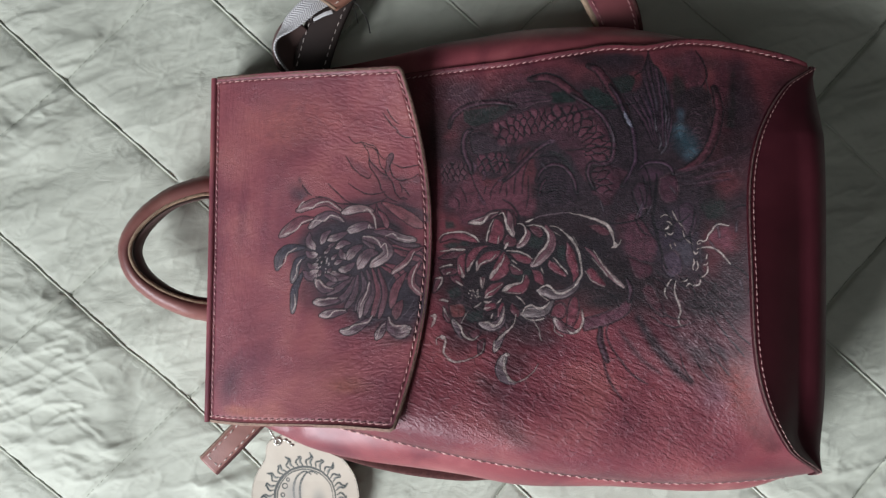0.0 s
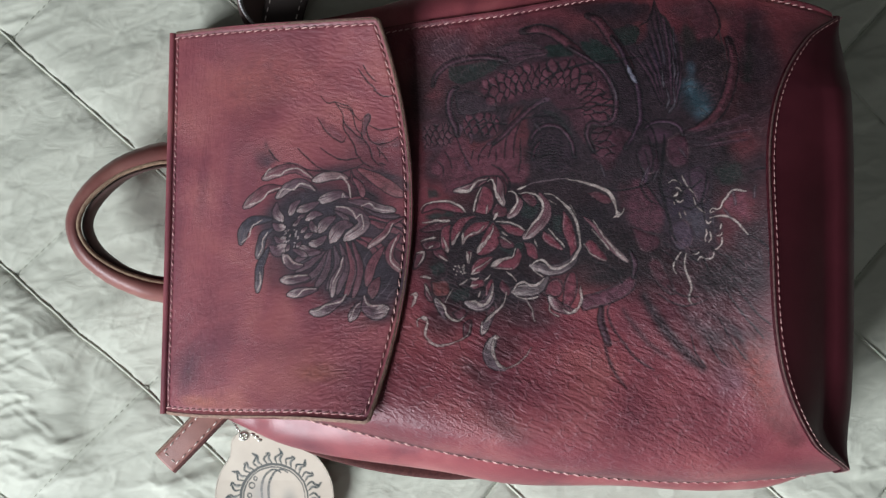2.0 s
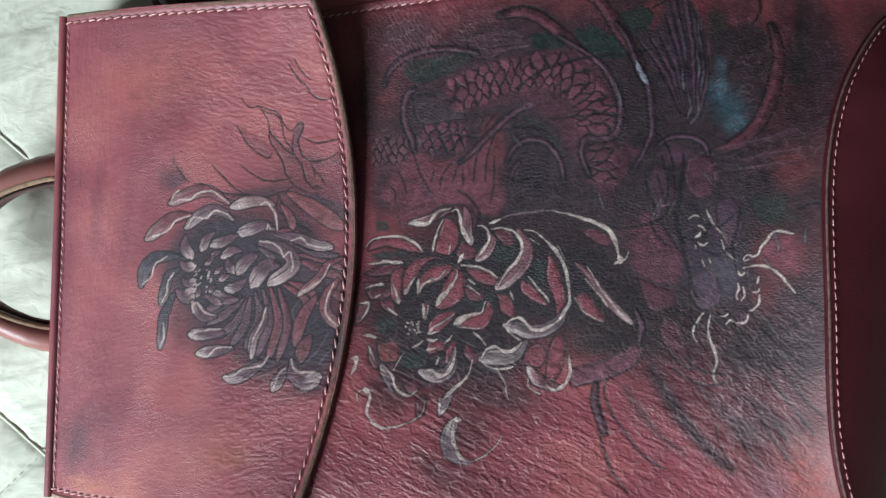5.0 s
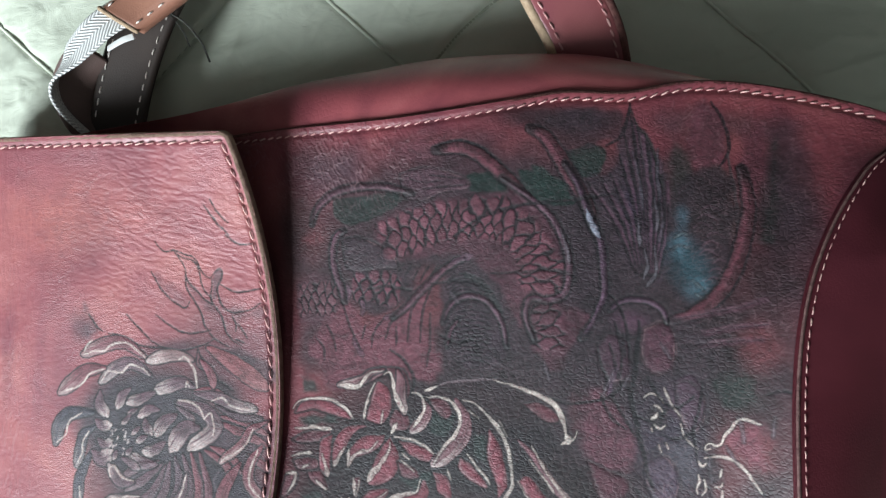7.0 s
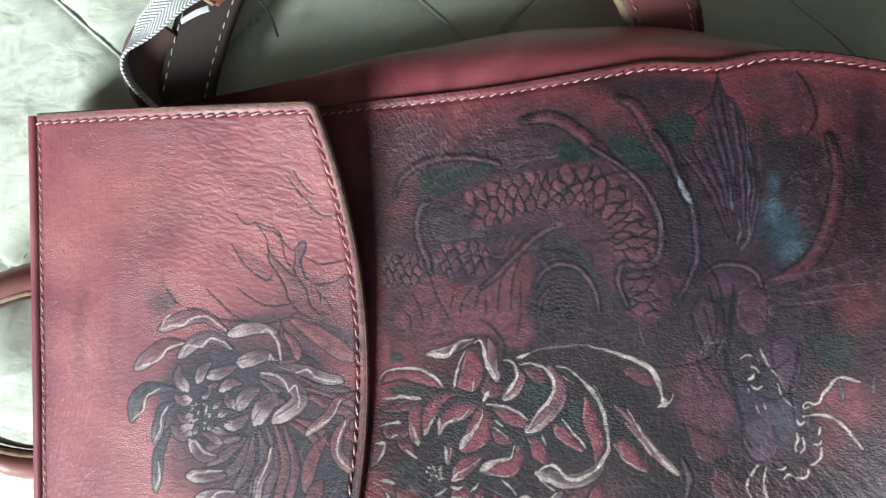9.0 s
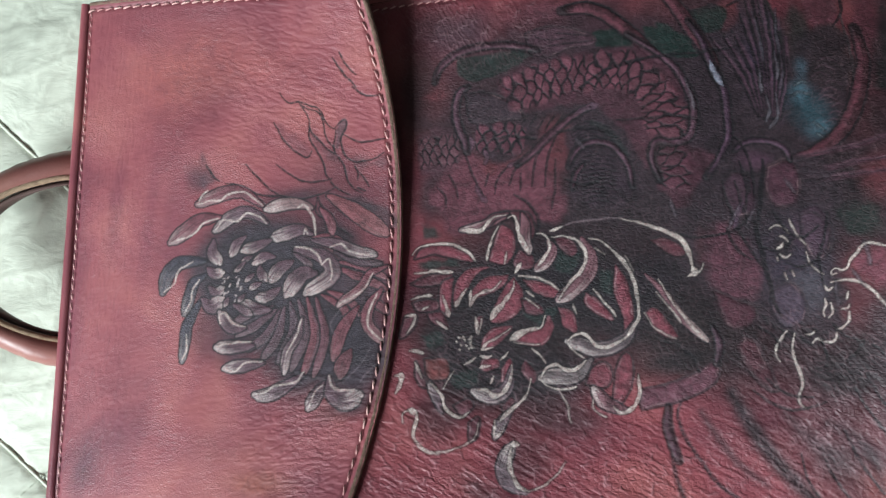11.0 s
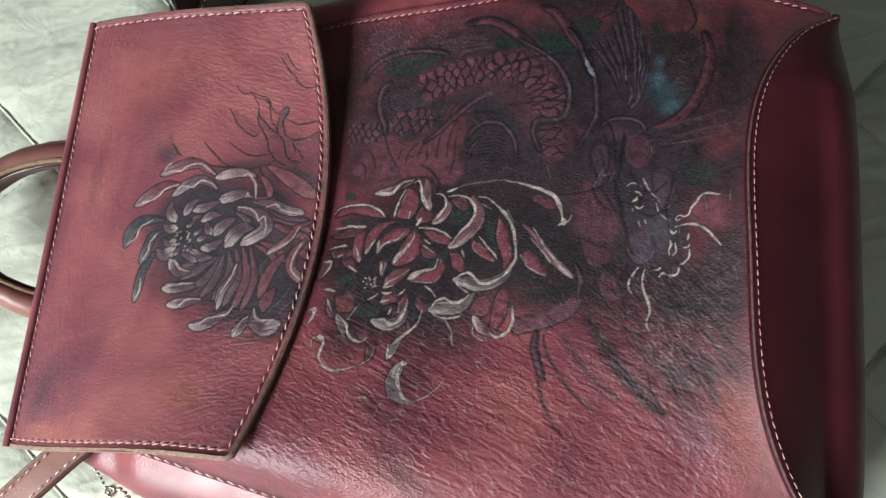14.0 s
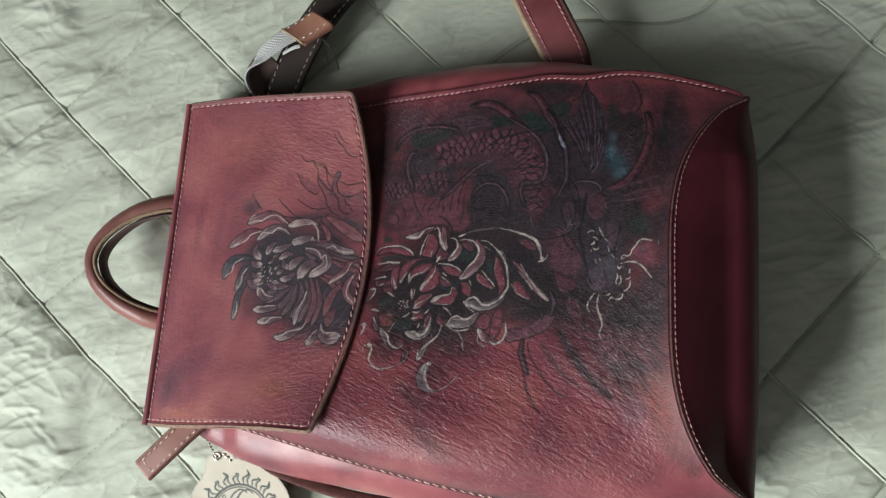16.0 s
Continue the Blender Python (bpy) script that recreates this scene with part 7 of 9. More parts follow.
    p.petal(((37.4, 21.6), (38.4, 17.5), (38.3, 12.4), (40.0, 7.4)), 4.1, (0.110, 0.050, 0.060), 0.7, 1)
    p.petal(((32.4, 21.8), (27.7, 20.3), (23.3, 17.0), (15.4, 15.1)), 2.9, (0.110, 0.050, 0.060), 0.8, -1)
    p.petal(((76.4, -14.9), (72.4, -21.8), (63.8, -25.5), (53.1, -23.2)), 5.1, (0.085, 0.066, 0.072), 0.9, 1)
    p.petal(((61.1, -28.9), (56.2, -34.4), (49.5, -35.5), (44.1, -36.0)), 5.7, (0.090, 0.074, 0.076), 0.95, 1)
    p.petal(((73.1, -45.3), (68.4, -44.4), (64.7, -42.3), (61.9, -38.6)), 4.5, (0.110, 0.050, 0.060), 0.95, 1)
    p.petal(((34.1, -33.5), (32.6, -40.5), (26.8, -43.5), (20.8, -41.7)), 4.7, (0.085, 0.060, 0.070), 1, 1)
    p.petal(((10.4, -49.5), (8.3, -45.7), (5.6, -39.9)), 3.2, (0.085, 0.060, 0.070), 0.7, 1)
    p.petal(((38.8, -73.6), (33.1, -71.1), (31.5, -65.7), (34.4, -58.8)), 4.9, (0.085, 0.060, 0.070), 1, -1)
    p.petal(((79.2, 1.1), (85.7, -5.7), (92.0, -14.0), (99.3, -21.1)), 3.0, (0.110, 0.050, 0.060), 0.8, 1)
    p.petal(((34.1, -47.4), (30.8, -51.8), (28.6, -56.9)), 3.5, (0.085, 0.060, 0.070), 0.9, 1)
    # flower: white brush lines
    p.brush(((31.4, 21.2), (28.8, 20.8), (26.1, 19.2), (23.7, 16.4), (21.7, 14.9), (16.2, 15.3)), 0.43, 1.64, CREAM, 0.84, 0.45)
    p.brush(((32.5, 20.1), (34.5, 20.8), (35.6, 18.2), (36.1, 15.0), (37.7, 11.1), (39.8, 7.8)), 0.62, 1.64, CREAM, 0.952, 0.45)
    p.brush(((42.5, 14.4), (44.7, 14.2), (46.6, 12.3), (47.0, 9.1), (45.4, 6.2), (43.3, 3.0)), 0.61, 0.83, CREAM, 0.896, 0.45)
    p.brush(((47.7, 13.4), (52.1, 13.6), (56.1, 12.4), (59.0, 8.9), (59.4, 4.8), (57.7, 1.2), (54.6, -2.1), (52.2, -5.7), (50.3, -8.8)), 0.82, 0.82, CREAM, 0.8064, 0.45)
    p.brush(((60.4, 13.1), (63.9, 12.5), (67.7, 9.5), (71.6, 5.6), (74.4, 1.4), (76.3, -5.0), (77.1, -12.9), (75.6, -16.9), (73.3, -20.4), (70.5, -22.8)), 0.59, 1.31, CREAM, 0.8064, 0.45)
    p.brush(((53.3, -23.0), (55.4, -21.3), (58.1, -20.4), (60.4, -21.5), (62.5, -23.8), (65.0, -24.7), (68.8, -23.7), (71.4, -22.0)), 1.03, 1.03, CREAM, 0.896, 0.45)
    p.brush(((53.3, -23.8), (55.8, -26.6), (58.7, -28.7)), 0.59, 0.40, CREAM, 0.784, 0.45)
    p.brush(((44.1, -36.0), (46.2, -32.8), (49.4, -31.4), (52.3, -32.7), (55.2, -32.9), (57.7, -31.1), (59.4, -29.4)), 1.03, 0.80, CREAM, 0.84, 0.45)
    p.brush(((44.2, -36.4), (46.6, -38.8), (50.4, -39.8), (54.3, -39.2), (56.2, -38.3)), 0.40, 0.59, CREAM, 0.84, 0.45)
    p.brush(((61.5, -42.5), (61.8, -45.3), (63.7, -46.9), (66.0, -47.9)), 0.39, 0.39, CREAM, 0.784, 0.45)
    p.brush(((68.4, -44.4), (70.7, -46.2), (74.0, -45.0), (76.3, -42.1), (77.1, -38.2), (76.6, -33.5)), 1.50, 0.57, CREAM, 0.8064, 0.45)
    p.brush(((22.4, -41.4), (25.5, -41.3), (28.1, -43.1), (31.1, -42.1), (33.4, -38.5), (34.3, -34.5), (34.2, -32.5)), 1.79, 0.41, CREAM, 0.84, 0.45)
    p.brush(((40.8, -36.6), (40.2, -39.7), (38.5, -43.1), (36.0, -45.7), (33.1, -48.2), (30.0, -51.1)), 0.41, 1.04, CREAM, 0.784, 0.45)
    p.brush(((28.5, -51.2), (28.6, -56.5), (31.3, -54.4)), 0.59, 0.81, CREAM, 0.784, 0.45)
    p.brush(((5.6, -39.9), (8.1, -41.8), (10.3, -44.6), (10.9, -47.1), (12.4, -49.0), (15.1, -50.6), (17.4, -50.4), (19.2, -49.0)), 1.09, 0.62, CREAM, 0.896, 0.45)
    p.brush(((-3.5, -53.8), (-3.8, -51.3), (-2.3, -50.0), (1.0, -50.0), (1.5, -52.3), (0.6, -55.1), (0.2, -57.8), (1.5, -60.0), (4.0, -62.1), (7.6, -63.0), (11.9, -62.4), (16.8, -60.6)), 0.84, 0.84, CREAM, 0.8736, 0.45)
    p.brush(((16.8, -60.6), (20.6, -58.5), (22.5, -55.5), (23.0, -52.2)), 0.60, 0.25, CREAM, 0.448, 0.45)
    p.brush(((-1.5, -49.4), (1.4, -50.4)), 2.03, 1.09, CREAM, 0.784, 0.45)
    p.brush(((34.2, -59.5), (33.7, -64.2), (34.8, -68.8), (36.9, -71.9), (40.1, -73.2)), 1.54, 0.79, CREAM, 0.896, 0.45)
    p.brush(((40.1, -73.2), (44.8, -71.3), (49.5, -67.3), (52.4, -63.1)), 0.78, 0.24, CREAM, 0.56, 0.45)
    p.brush(((34.2, -58.4), (36.7, -58.6)), 1.93, 0.79, CREAM, 0.896, 0.45)
    p.brush(((-6.9, -38.2), (-4.8, -38.0), (-5.0, -40.9), (-6.7, -44.2)), 1.87, 0.63, CREAM, 0.84, 0.45)
    p.brush(((-2.1, -29.2), (0.4, -29.3), (3.1, -29.8)), 0.63, 1.39, CREAM, 0.784, 0.45)
    p.brush(((0.1, -33.1), (1.3, -35.5), (2.9, -38.5)), 1.10, 0.43, CREAM, 0.616, 0.45)
    p.brush(((-4.1, -17.0), (-0.7, -16.8), (-1.2, -19.8), (-3.3, -23.2)), 1.42, 0.27, CREAM, 0.672, 0.45)
    p.brush(((-2.4, 5.5), (-0.4, 8.2), (2.8, 9.3), (8.1, 10.0), (13.4, 9.6), (17.7, 7.3), (20.9, 3.9)), 0.45, 0.89, CREAM, 0.8064, 0.45)
    p.brush(((-1.4, -1.3), (2.2, -1.0), (6.4, -0.2), (12.5, -0.5)), 0.65, 1.14, CREAM, 0.84, 0.45)
    p.brush(((-2.0, -10.9), (1.5, -9.6), (5.7, -9.0)), 0.44, 0.88, CREAM, 0.728, 0.45)
    p.brush(((1.8, -14.6), (4.2, -13.3)), 0.64, 0.44, CREAM, 0.56, 0.45)
    p.brush(((28.9, 16.6), (26.9, 12.7), (25.6, 8.4), (25.0, 4.2)), 0.43, 0.85, CREAM, 0.84, 0.45)
    p.brush(((31.9, 7.5), (31.4, 3.2)), 0.62, 0.42, CREAM, 0.672, 0.45)
    p.brush(((37.1, 3.5), (35.1, 0.1)), 1.07, 0.83, CREAM, 0.84, 0.45)
    p.brush(((36.3, -0.9), (40.3, -1.2), (43.9, -1.8), (47.3, -3.3), (50.3, -5.7)), 0.83, 0.42, CREAM, 0.8064, 0.45)
    p.brush(((39.0, -6.4), (41.8, -8.2)), 0.61, 0.41, CREAM, 0.672, 0.45)
    p.brush(((38.8, -8.7), (41.4, -10.5), (43.4, -12.0)), 0.41, 0.41, CREAM, 0.56, 0.45)
    p.brush(((34.7, -3.0), (34.4, -6.1), (31.5, -10.4), (28.5, -13.8), (27.0, -16.7)), 0.42, 2.01, CREAM, 0.672, 0.45)
    p.brush(((29.9, -3.3), (27.3, -6.3), (24.3, -7.0), (21.3, -9.0), (19.3, -12.6)), 0.25, 1.08, CREAM, 0.616, 0.45)
    p.brush(((19.4, -6.5), (19.1, -12.4)), 0.85, 0.62, CREAM, 0.672, 0.45)
    p.brush(((17.7, -6.2), (15.8, -9.8), (14.2, -12.8)), 0.43, 1.38, CREAM, 0.672, 0.45)
    p.brush(((9.3, -9.3), (10.9, -13.1), (11.6, -16.4)), 0.43, 1.39, CREAM, 0.616, 0.45)
    p.brush(((7.4, -18.2), (11.4, -21.0)), 0.63, 0.86, CREAM, 0.672, 0.45)
    p.brush(((21.3, -16.5), (22.3, -22.2)), 0.84, 1.08, CREAM, 0.672, 0.45)
    p.brush(((23.5, -16.8), (22.7, -22.4)), 0.42, 0.42, CREAM, 0.56, 0.45)
    p.brush(((33.6, -19.7), (29.7, -22.9), (25.8, -25.1), (23.6, -27.6)), 0.25, 0.82, CREAM, 0.616, 0.45)
    p.brush(((24.0, -27.6), (27.8, -26.8)), 0.61, 0.25, CREAM, 0.56, 0.45)
    p.brush(((45.6, -14.8), (44.1, -18.7), (40.2, -19.9), (36.6, -21.6), (33.9, -23.6)), 0.25, 2.16, CREAM, 0.728, 0.45)
    p.brush(((34.7, -24.3), (39.6, -24.9), (43.6, -24.6)), 0.41, 0.25, CREAM, 0.504, 0.45)
    p.brush(((23.1, -29.9), (25.3, -30.2), (27.2, -29.3)), 1.07, 0.42, CREAM, 0.728, 0.45)
    p.brush(((23.0, -33.9), (24.5, -33.4), (26.9, -32.9)), 1.07, 0.42, CREAM, 0.728, 0.45)
    p.brush(((30.5, -30.9), (32.0, -29.3), (32.8, -28.0)), 0.60, 0.41, CREAM, 0.672, 0.45)
    p.brush(((28.0, -36.6), (27.1, -39.0)), 0.60, 0.41, CREAM, 0.672, 0.45)
    p.brush(((41.0, -26.3), (43.6, -28.1), (46.0, -31.0)), 0.60, 0.41, CREAM, 0.728, 0.45)
    p.brush(((19.6, -23.1), (19.9, -26.2), (21.2, -27.3)), 0.84, 0.42, CREAM, 0.56, 0.45)
    p.brush(((17.7, -32.9), (19.7, -31.8), (21.5, -30.1)), 0.42, 0.83, CREAM, 0.616, 0.45)
    p.brush(((14.0, -35.5), (12.0, -38.6), (10.5, -41.6)), 0.42, 0.25, CREAM, 0.448, 0.45)
    p.brush(((61.9, -4.8), (64.8, -8.3), (67.7, -11.3), (69.6, -14.2)), 0.59, 0.59, CREAM, 0.784, 0.45)
    p.brush(((55.0, -10.3), (56.5, -13.6)), 0.59, 0.40, CREAM, 0.672, 0.45)
    p.brush(((62.5, 9.6), (65.8, 7.4)), 0.40, 0.24, CREAM, 0.56, 0.45)
    p.brush(((50.8, -40.5), (52.9, -44.3), (53.7, -48.0), (54.5, -50.3)), 0.58, 0.40, CREAM, 0.56, 0.45)
    p.brush(((47.1, 15.5), (51.7, 17.2)), 0.82, 0.61, CREAM, 0.784, 0.45)
    p.brush(((70.7, 20.7), (74.5, 19.5), (78.0, 18.9), (84.1, 16.9), (89.7, 14.5), (92.8, 11.5), (94.3, 7.5), (94.9, 3.9)), 0.40, 1.74, CREAM, 0.896, 0.45)
    p.brush(((94.9, 3.9), (95.6, 1.9), (93.4, 0.5)), 2.22, 0.76, CREAM, 0.952, 0.45)
    p.brush(((95.1, 1.9), (97.5, 2.8), (98.5, 5.2)), 0.76, 0.23, CREAM, 0.784, 0.45)
    p.brush(((83.7, -0.8), (85.9, -4.7), (88.6, -8.8), (92.2, -13.6), (95.8, -17.9), (99.3, -21.3)), 0.57, 0.77, CREAM, 0.728, 0.45)
    p.brush(((82.9, -5.2), (86.9, -10.0), (90.9, -15.0)), 0.39, 0.57, CREAM, 0.616, 0.45)
    p.brush(((79.0, -12.5), (81.8, -16.7), (85.5, -19.5), (89.2, -20.7)), 0.39, 0.24, CREAM, 0.504, 0.45)
    p.brush(((72.5, 7.1), (75.4, 2.1)), 0.24, 0.24, CREAM, 0.336, 0.45)
    p.line(((51.7, 17.2), (58.0, 19.2), (67.8, 20.3), (71.7, 20.7)), 0.59, (0.12, 0.09, 0.10), 0.66, 0.3, -0.1)
    # pollen specks in the heart
    p.brush(((15.8, -23.5), (16.2, -23.9)), 0.42, 0.42, CREAM, 0.672, 0.2)
    p.brush(((16.8, -23.6), (17.2, -24.0)), 0.42, 0.42, CREAM, 0.672, 0.2)
    p.brush(((14.6, -25.0), (15.0, -25.4)), 0.42, 0.42, CREAM, 0.672, 0.2)
    p.brush(((20.2, -27.0), (20.6, -27.4)), 0.42, 0.42, CREAM, 0.672, 0.2)
    p.brush(((19.1, -24.0), (19.5, -24.4)), 0.42, 0.42, CREAM, 0.672, 0.2)
    p.brush(((17.6, -24.2), (18.1, -24.6)), 0.42, 0.42, CREAM, 0.672, 0.2)
    p.brush(((15.4, -23.5), (15.8, -23.9)), 0.42, 0.42, CREAM, 0.672, 0.2)
    p.brush(((15.7, -27.8), (16.1, -28.2)), 0.42, 0.42, CREAM, 0.672, 0.2)
    p.brush(((19.8, -27.0), (20.2, -27.4)), 0.42, 0.42, CREAM, 0.672, 0.2)
    p.brush(((19.5, -23.7), (19.9, -24.1)), 0.42, 0.42, CREAM, 0.672, 0.2)
    p.brush(((16.3, -26.1), (16.7, -26.5)), 0.42, 0.42, CREAM, 0.672, 0.2)
    p.brush(((19.0, -27.2), (19.4, -27.6)), 0.42, 0.42, CREAM, 0.672, 0.2)
    p.brush(((19.8, -23.1), (20.3, -23.5)), 0.42, 0.42, CREAM, 0.672, 0.2)
    p.brush(((18.1, -26.2), (18.5, -26.6)), 0.42, 0.42, CREAM, 0.672, 0.2)
    p.brush(((17.4, -23.8), (17.9, -24.2)), 0.42, 0.42, CREAM, 0.672, 0.2)
    p.brush(((17.2, -23.2), (17.6, -23.6)), 0.42, 0.42, CREAM, 0.672, 0.2)


def paint_tag(p, c):
    """A plain sun: a ring with a crescent inside and wavy rays, in grey ink."""
    ink = (0.028, 0.042, 0.044)
    for k in range(22):
        a = radians(k * 360 / 22)
        e, s = np.array((math.cos(a), math.sin(a))), np.array((-math.sin(a), math.cos(a)))
        far = 29.0 if k % 2 else 26.5
        for o in (-1.5, 1.5):
            p.line((c + e * 20.5 + s * o, c + e * 23.5 + s * (o + 1.2), c + e * 26 + s * (0.4 * o - 0.6), c + e * far + s * 0.8), 1.15, ink, 1.0, 0.3)
        p.wash(*(c + e * 23.0), 2.6, 1.2, math.degrees(a), (0.17, 0.18, 0.17), 0.7, 0.1)
    for r, w in ((19.6, 1.5), (18.0, 0.9)):
        p.line([c + r * np.array((math.cos(a), math.sin(a))) for a in np.linspace(0, 2 * math.pi, 25)], w, ink, 0.9, 0.3)
    for side in (-1, 1):
        p.line([c + np.array((2 + 7.5 * math.cos(a) + 2 * side, 4 + 12.5 * math.sin(a))) for a in np.linspace(radians(60), radians(290), 14)], 1.3, ink, 0.95, 0.35)
    p.wash(c[0] - 8, c[1], 9, 17, 0, (0.30, 0.29, 0.27), 0.6, 0.1)
    p.wash(c[0] + 9, c[1] - 4, 7, 12, 0, (0.20, 0.20, 0.19), 0.6, 0.1)
    for x, y, r in ((-13, 7, 1.6), (-14.5, 1, 1.2), (-11, 11, 1.0)):
        p.line([c + np.array((x + r * math.cos(a), y + r * math.sin(a))) for a in np.linspace(0, 2 * math.pi, 9)], 0.9, ink, 0.9, 0.25)


# ---------------------------------------------------------------- front panel
NY = 780
px = np.concatenate([np.arange(-0.085, -0.034, 0.0022), np.arange(-0.034, 0.166, 0.0003), np.arange(0.166, 0.2085, 0.0005)])
PX, PV = np.meshgrid(px, np.linspace(0, 1, NY), indexing="ij")
PY = y_low(PX) + (y_up(PX) - y_low(PX)) * PV
PZ = z_panel(PX, PY)
PZ = np.minimum(PZ, z_flap(PX, PY) - 0.0050 - 0.02 * np.maximum(-0.03 - PX, 0)) * sstep(0.004, -0.006, PX - x_flap(PY)) + PZ * (1 - sstep(0.004, -0.006, PX - x_flap(PY)))
panel_paint = Paint(PX * 1000, PY * 1000)
paint_panel(panel_paint)
# creases of soft full-grain leather: long slanting wrinkles below, upright ones beside the flap, pebbles elsewhere
mx, my = PX * 1000, PY * 1000
wob = 3.0 * (fbm(mx * 0.05, my * 0.05, 51, 3) - 0.5)


def wrinkle(angle, long, short, seed):
    c, s = math.cos(radians(angle)), math.sin(radians(angle))
    u, v = (mx * c + my * s) / long, (my * c - mx * s) / short
    r = 1 - np.abs(2 * fbm(u + 0.35 * wob, v + 0.5 * wob, seed, 3, 0.55) - 1)
    return sstep(0.55, 1.0, r) * 2 - 0.6


def pebbles(angle, long, short, seed):
    """A net of thin raised creases round flat cells: 1 on a crease, 0 in a cell."""
    c, s = math.cos(radians(angle)), math.sin(radians(angle))
    wx, wy = mx + 2.2 * (fbm(mx * 0.16, my * 0.16, seed, 3) - 0.5), my + 2.2 * (fbm(mx * 0.16, my * 0.16, seed + 1, 3) - 0.5)
    u, v = (wx * c + wy * s) / long, (wy * c - wx * s) / short
    i, j = np.floor(u), np.floor(v)
    near, next_one = np.full(u.shape, 9.0), np.full(u.shape, 9.0)
    for a in (-1, 0, 1):
        for b in (-1, 0, 1):
            jx, jy = lattice(i + a, j + b, seed + 2), lattice(i + a, j + b, seed + 3)
            d = np.hypot(i + a + 0.1 + 0.8 * jx - u, j + b + 0.1 + 0.8 * jy - v)
            next_one = np.minimum(next_one, np.maximum(near, d))
            near = np.minimum(near, d)
    breaks = sstep(0.25, 0.6, fbm(mx * 0.35, my * 0.35, seed + 5, 2))
    return np.exp(-((next_one - near) / 0.11) ** 2) * breaks


low = sstep(-14, -58, my + 0.10 * (mx - 60)) * sstep(175, 130, mx)
corner = sstep(95, 130, mx) * sstep(5, -25, my) * sstep(165, 150, mx)
upper = sstep(70, 92, my) * sstep(60, 25, mx)
right_top = sstep(125, 140, mx) * sstep(20, 45, my) * 0.6
patches = 0.45 + 0.9 * fbm(mx * 0.045, my * 0.045, 73, 3)
low_net = (pebbles(-27, 7.5, 1.9, 161) + 0.5 * pebbles(-8, 3.2, 1.5, 165)) * np.clip(low, 0, 1) * patches
corner_net = (pebbles(-43, 7.0, 1.5, 171) + 0.5 * pebbles(-5, 4.0, 1.6, 175)) * corner * patches
upper_net = pebbles(-62, 5.5, 1.6, 181) * upper + 0.8 * pebbles(22, 5.0, 1.4, 185) * right_top
rest_net = 0.5 * pebbles(-20, 3.6, 1.5, 191) * (1 - np.clip(low + corner + upper + right_top, 0, 1)) * patches
relief = 0.19 * (low_net + corner_net) + 0.19 * upper_net + 0.11 * rest_net
relief += -0.09 * wrinkle(-26, 13.0, 3.0, 61) * np.clip(low, 0, 1) - 0.08 * wrinkle(-43, 11.0, 2.6, 63) * corner - 0.05 * wrinkle(-60, 7.0, 2.0, 65) * upper - 0.03 * wrinkle(12, 4.0, 2.6, 69)
# crests of the creases paled: rubbed dye, plus their shine put into the colour
worn_shine = (low_net + 0.9 * corner_net + upper_net + 0.5 * rest_net) * (0.35 + 0.65 * fbm(mx * 0.08, my * 0.08, 75, 2))
panel_paint.over((slice(None), slice(None)), (0.26, 0.165, 0.180), np.clip(0.38 * worn_shine, 0, 0.40))
soft_fold = 1.5 * np.exp(-(((mx - 150) * 0.60 + (my + 80) * 0.80) / 9) ** 2) * sstep(60, 110, mx) * sstep(-20, -60, my)
soft_fold -= 1.3 * np.exp(-(((mx - 118) * 0.55 + (my + 72) * 0.84) / 6) ** 2) * sstep(50, 100, mx)
lump = 1.6 * (fbm(mx * 0.022, my * 0.022, 71, 2) - 0.5)
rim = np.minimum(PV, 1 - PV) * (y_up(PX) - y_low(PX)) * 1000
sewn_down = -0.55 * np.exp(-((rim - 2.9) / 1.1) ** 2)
# colour darker along the lower sewn rim only
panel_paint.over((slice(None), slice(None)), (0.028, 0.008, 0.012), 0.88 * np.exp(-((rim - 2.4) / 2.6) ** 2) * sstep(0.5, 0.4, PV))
PZ = PZ + (0.55 * panel_paint.h + relief + soft_fold * 0.18 + lump + sewn_down) * 0.001
PZ[PX > x_seam(PY) + 0.004] = np.nan
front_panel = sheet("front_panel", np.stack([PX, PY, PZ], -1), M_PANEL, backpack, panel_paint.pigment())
front_panel["label"] = "painted burgundy leather front with pale flowers and swirls"
z_top = lambda x, y: float(z_panel(np.array(x), np.array(y)))


def panel_line(f, xs):
    return [(x, float(f(x)), z_top(x, float(f(x)))) for x in xs]


def capped(x, y, lift=0.0):
    return min(z_top(x, y), float(z_flap(np.array(x), np.array(y))) - 0.005 if x < float(x_flap(y)) + 0.003 else 9.0) + lift


def lip(name, f, sign, xs, parent, material):
    """The panel's cut edge, folded down over the gusset."""
    rings = []
    for x in xs:
        y = float(f(x))
        z = capped(x, y)
        rings.append([(x, y - sign * 0.0006, z + 0.0002), (x, y + sign * 0.0004, z - 0.0002), (x, y + sign * 0.0007, z - 0.0014), (x, y - sign * 0.0004, z - 0.0024), (x, y - sign * 0.003, z - 0.0024)])
    return loft(name, rings, material, parent, "", closed=False)


run_x = np.linspace(-0.085, 0.2072, 120)
lip("cut_edge", y_up, 1, run_x, front_panel, M_EDGE_DARK)
lip("cut_edge", y_low, -1, run_x, front_panel, M_EDGE_DARK)
sew(front_panel, [(x, float(y_up(x)) - 0.0028, capped(x, float(y_up(x)) - 0.0028, -0.0003)) for x in np.linspace(-0.03, 0.1990, 200)], 0.0038, M_THREAD, 0.80, 16, thick=0.8)
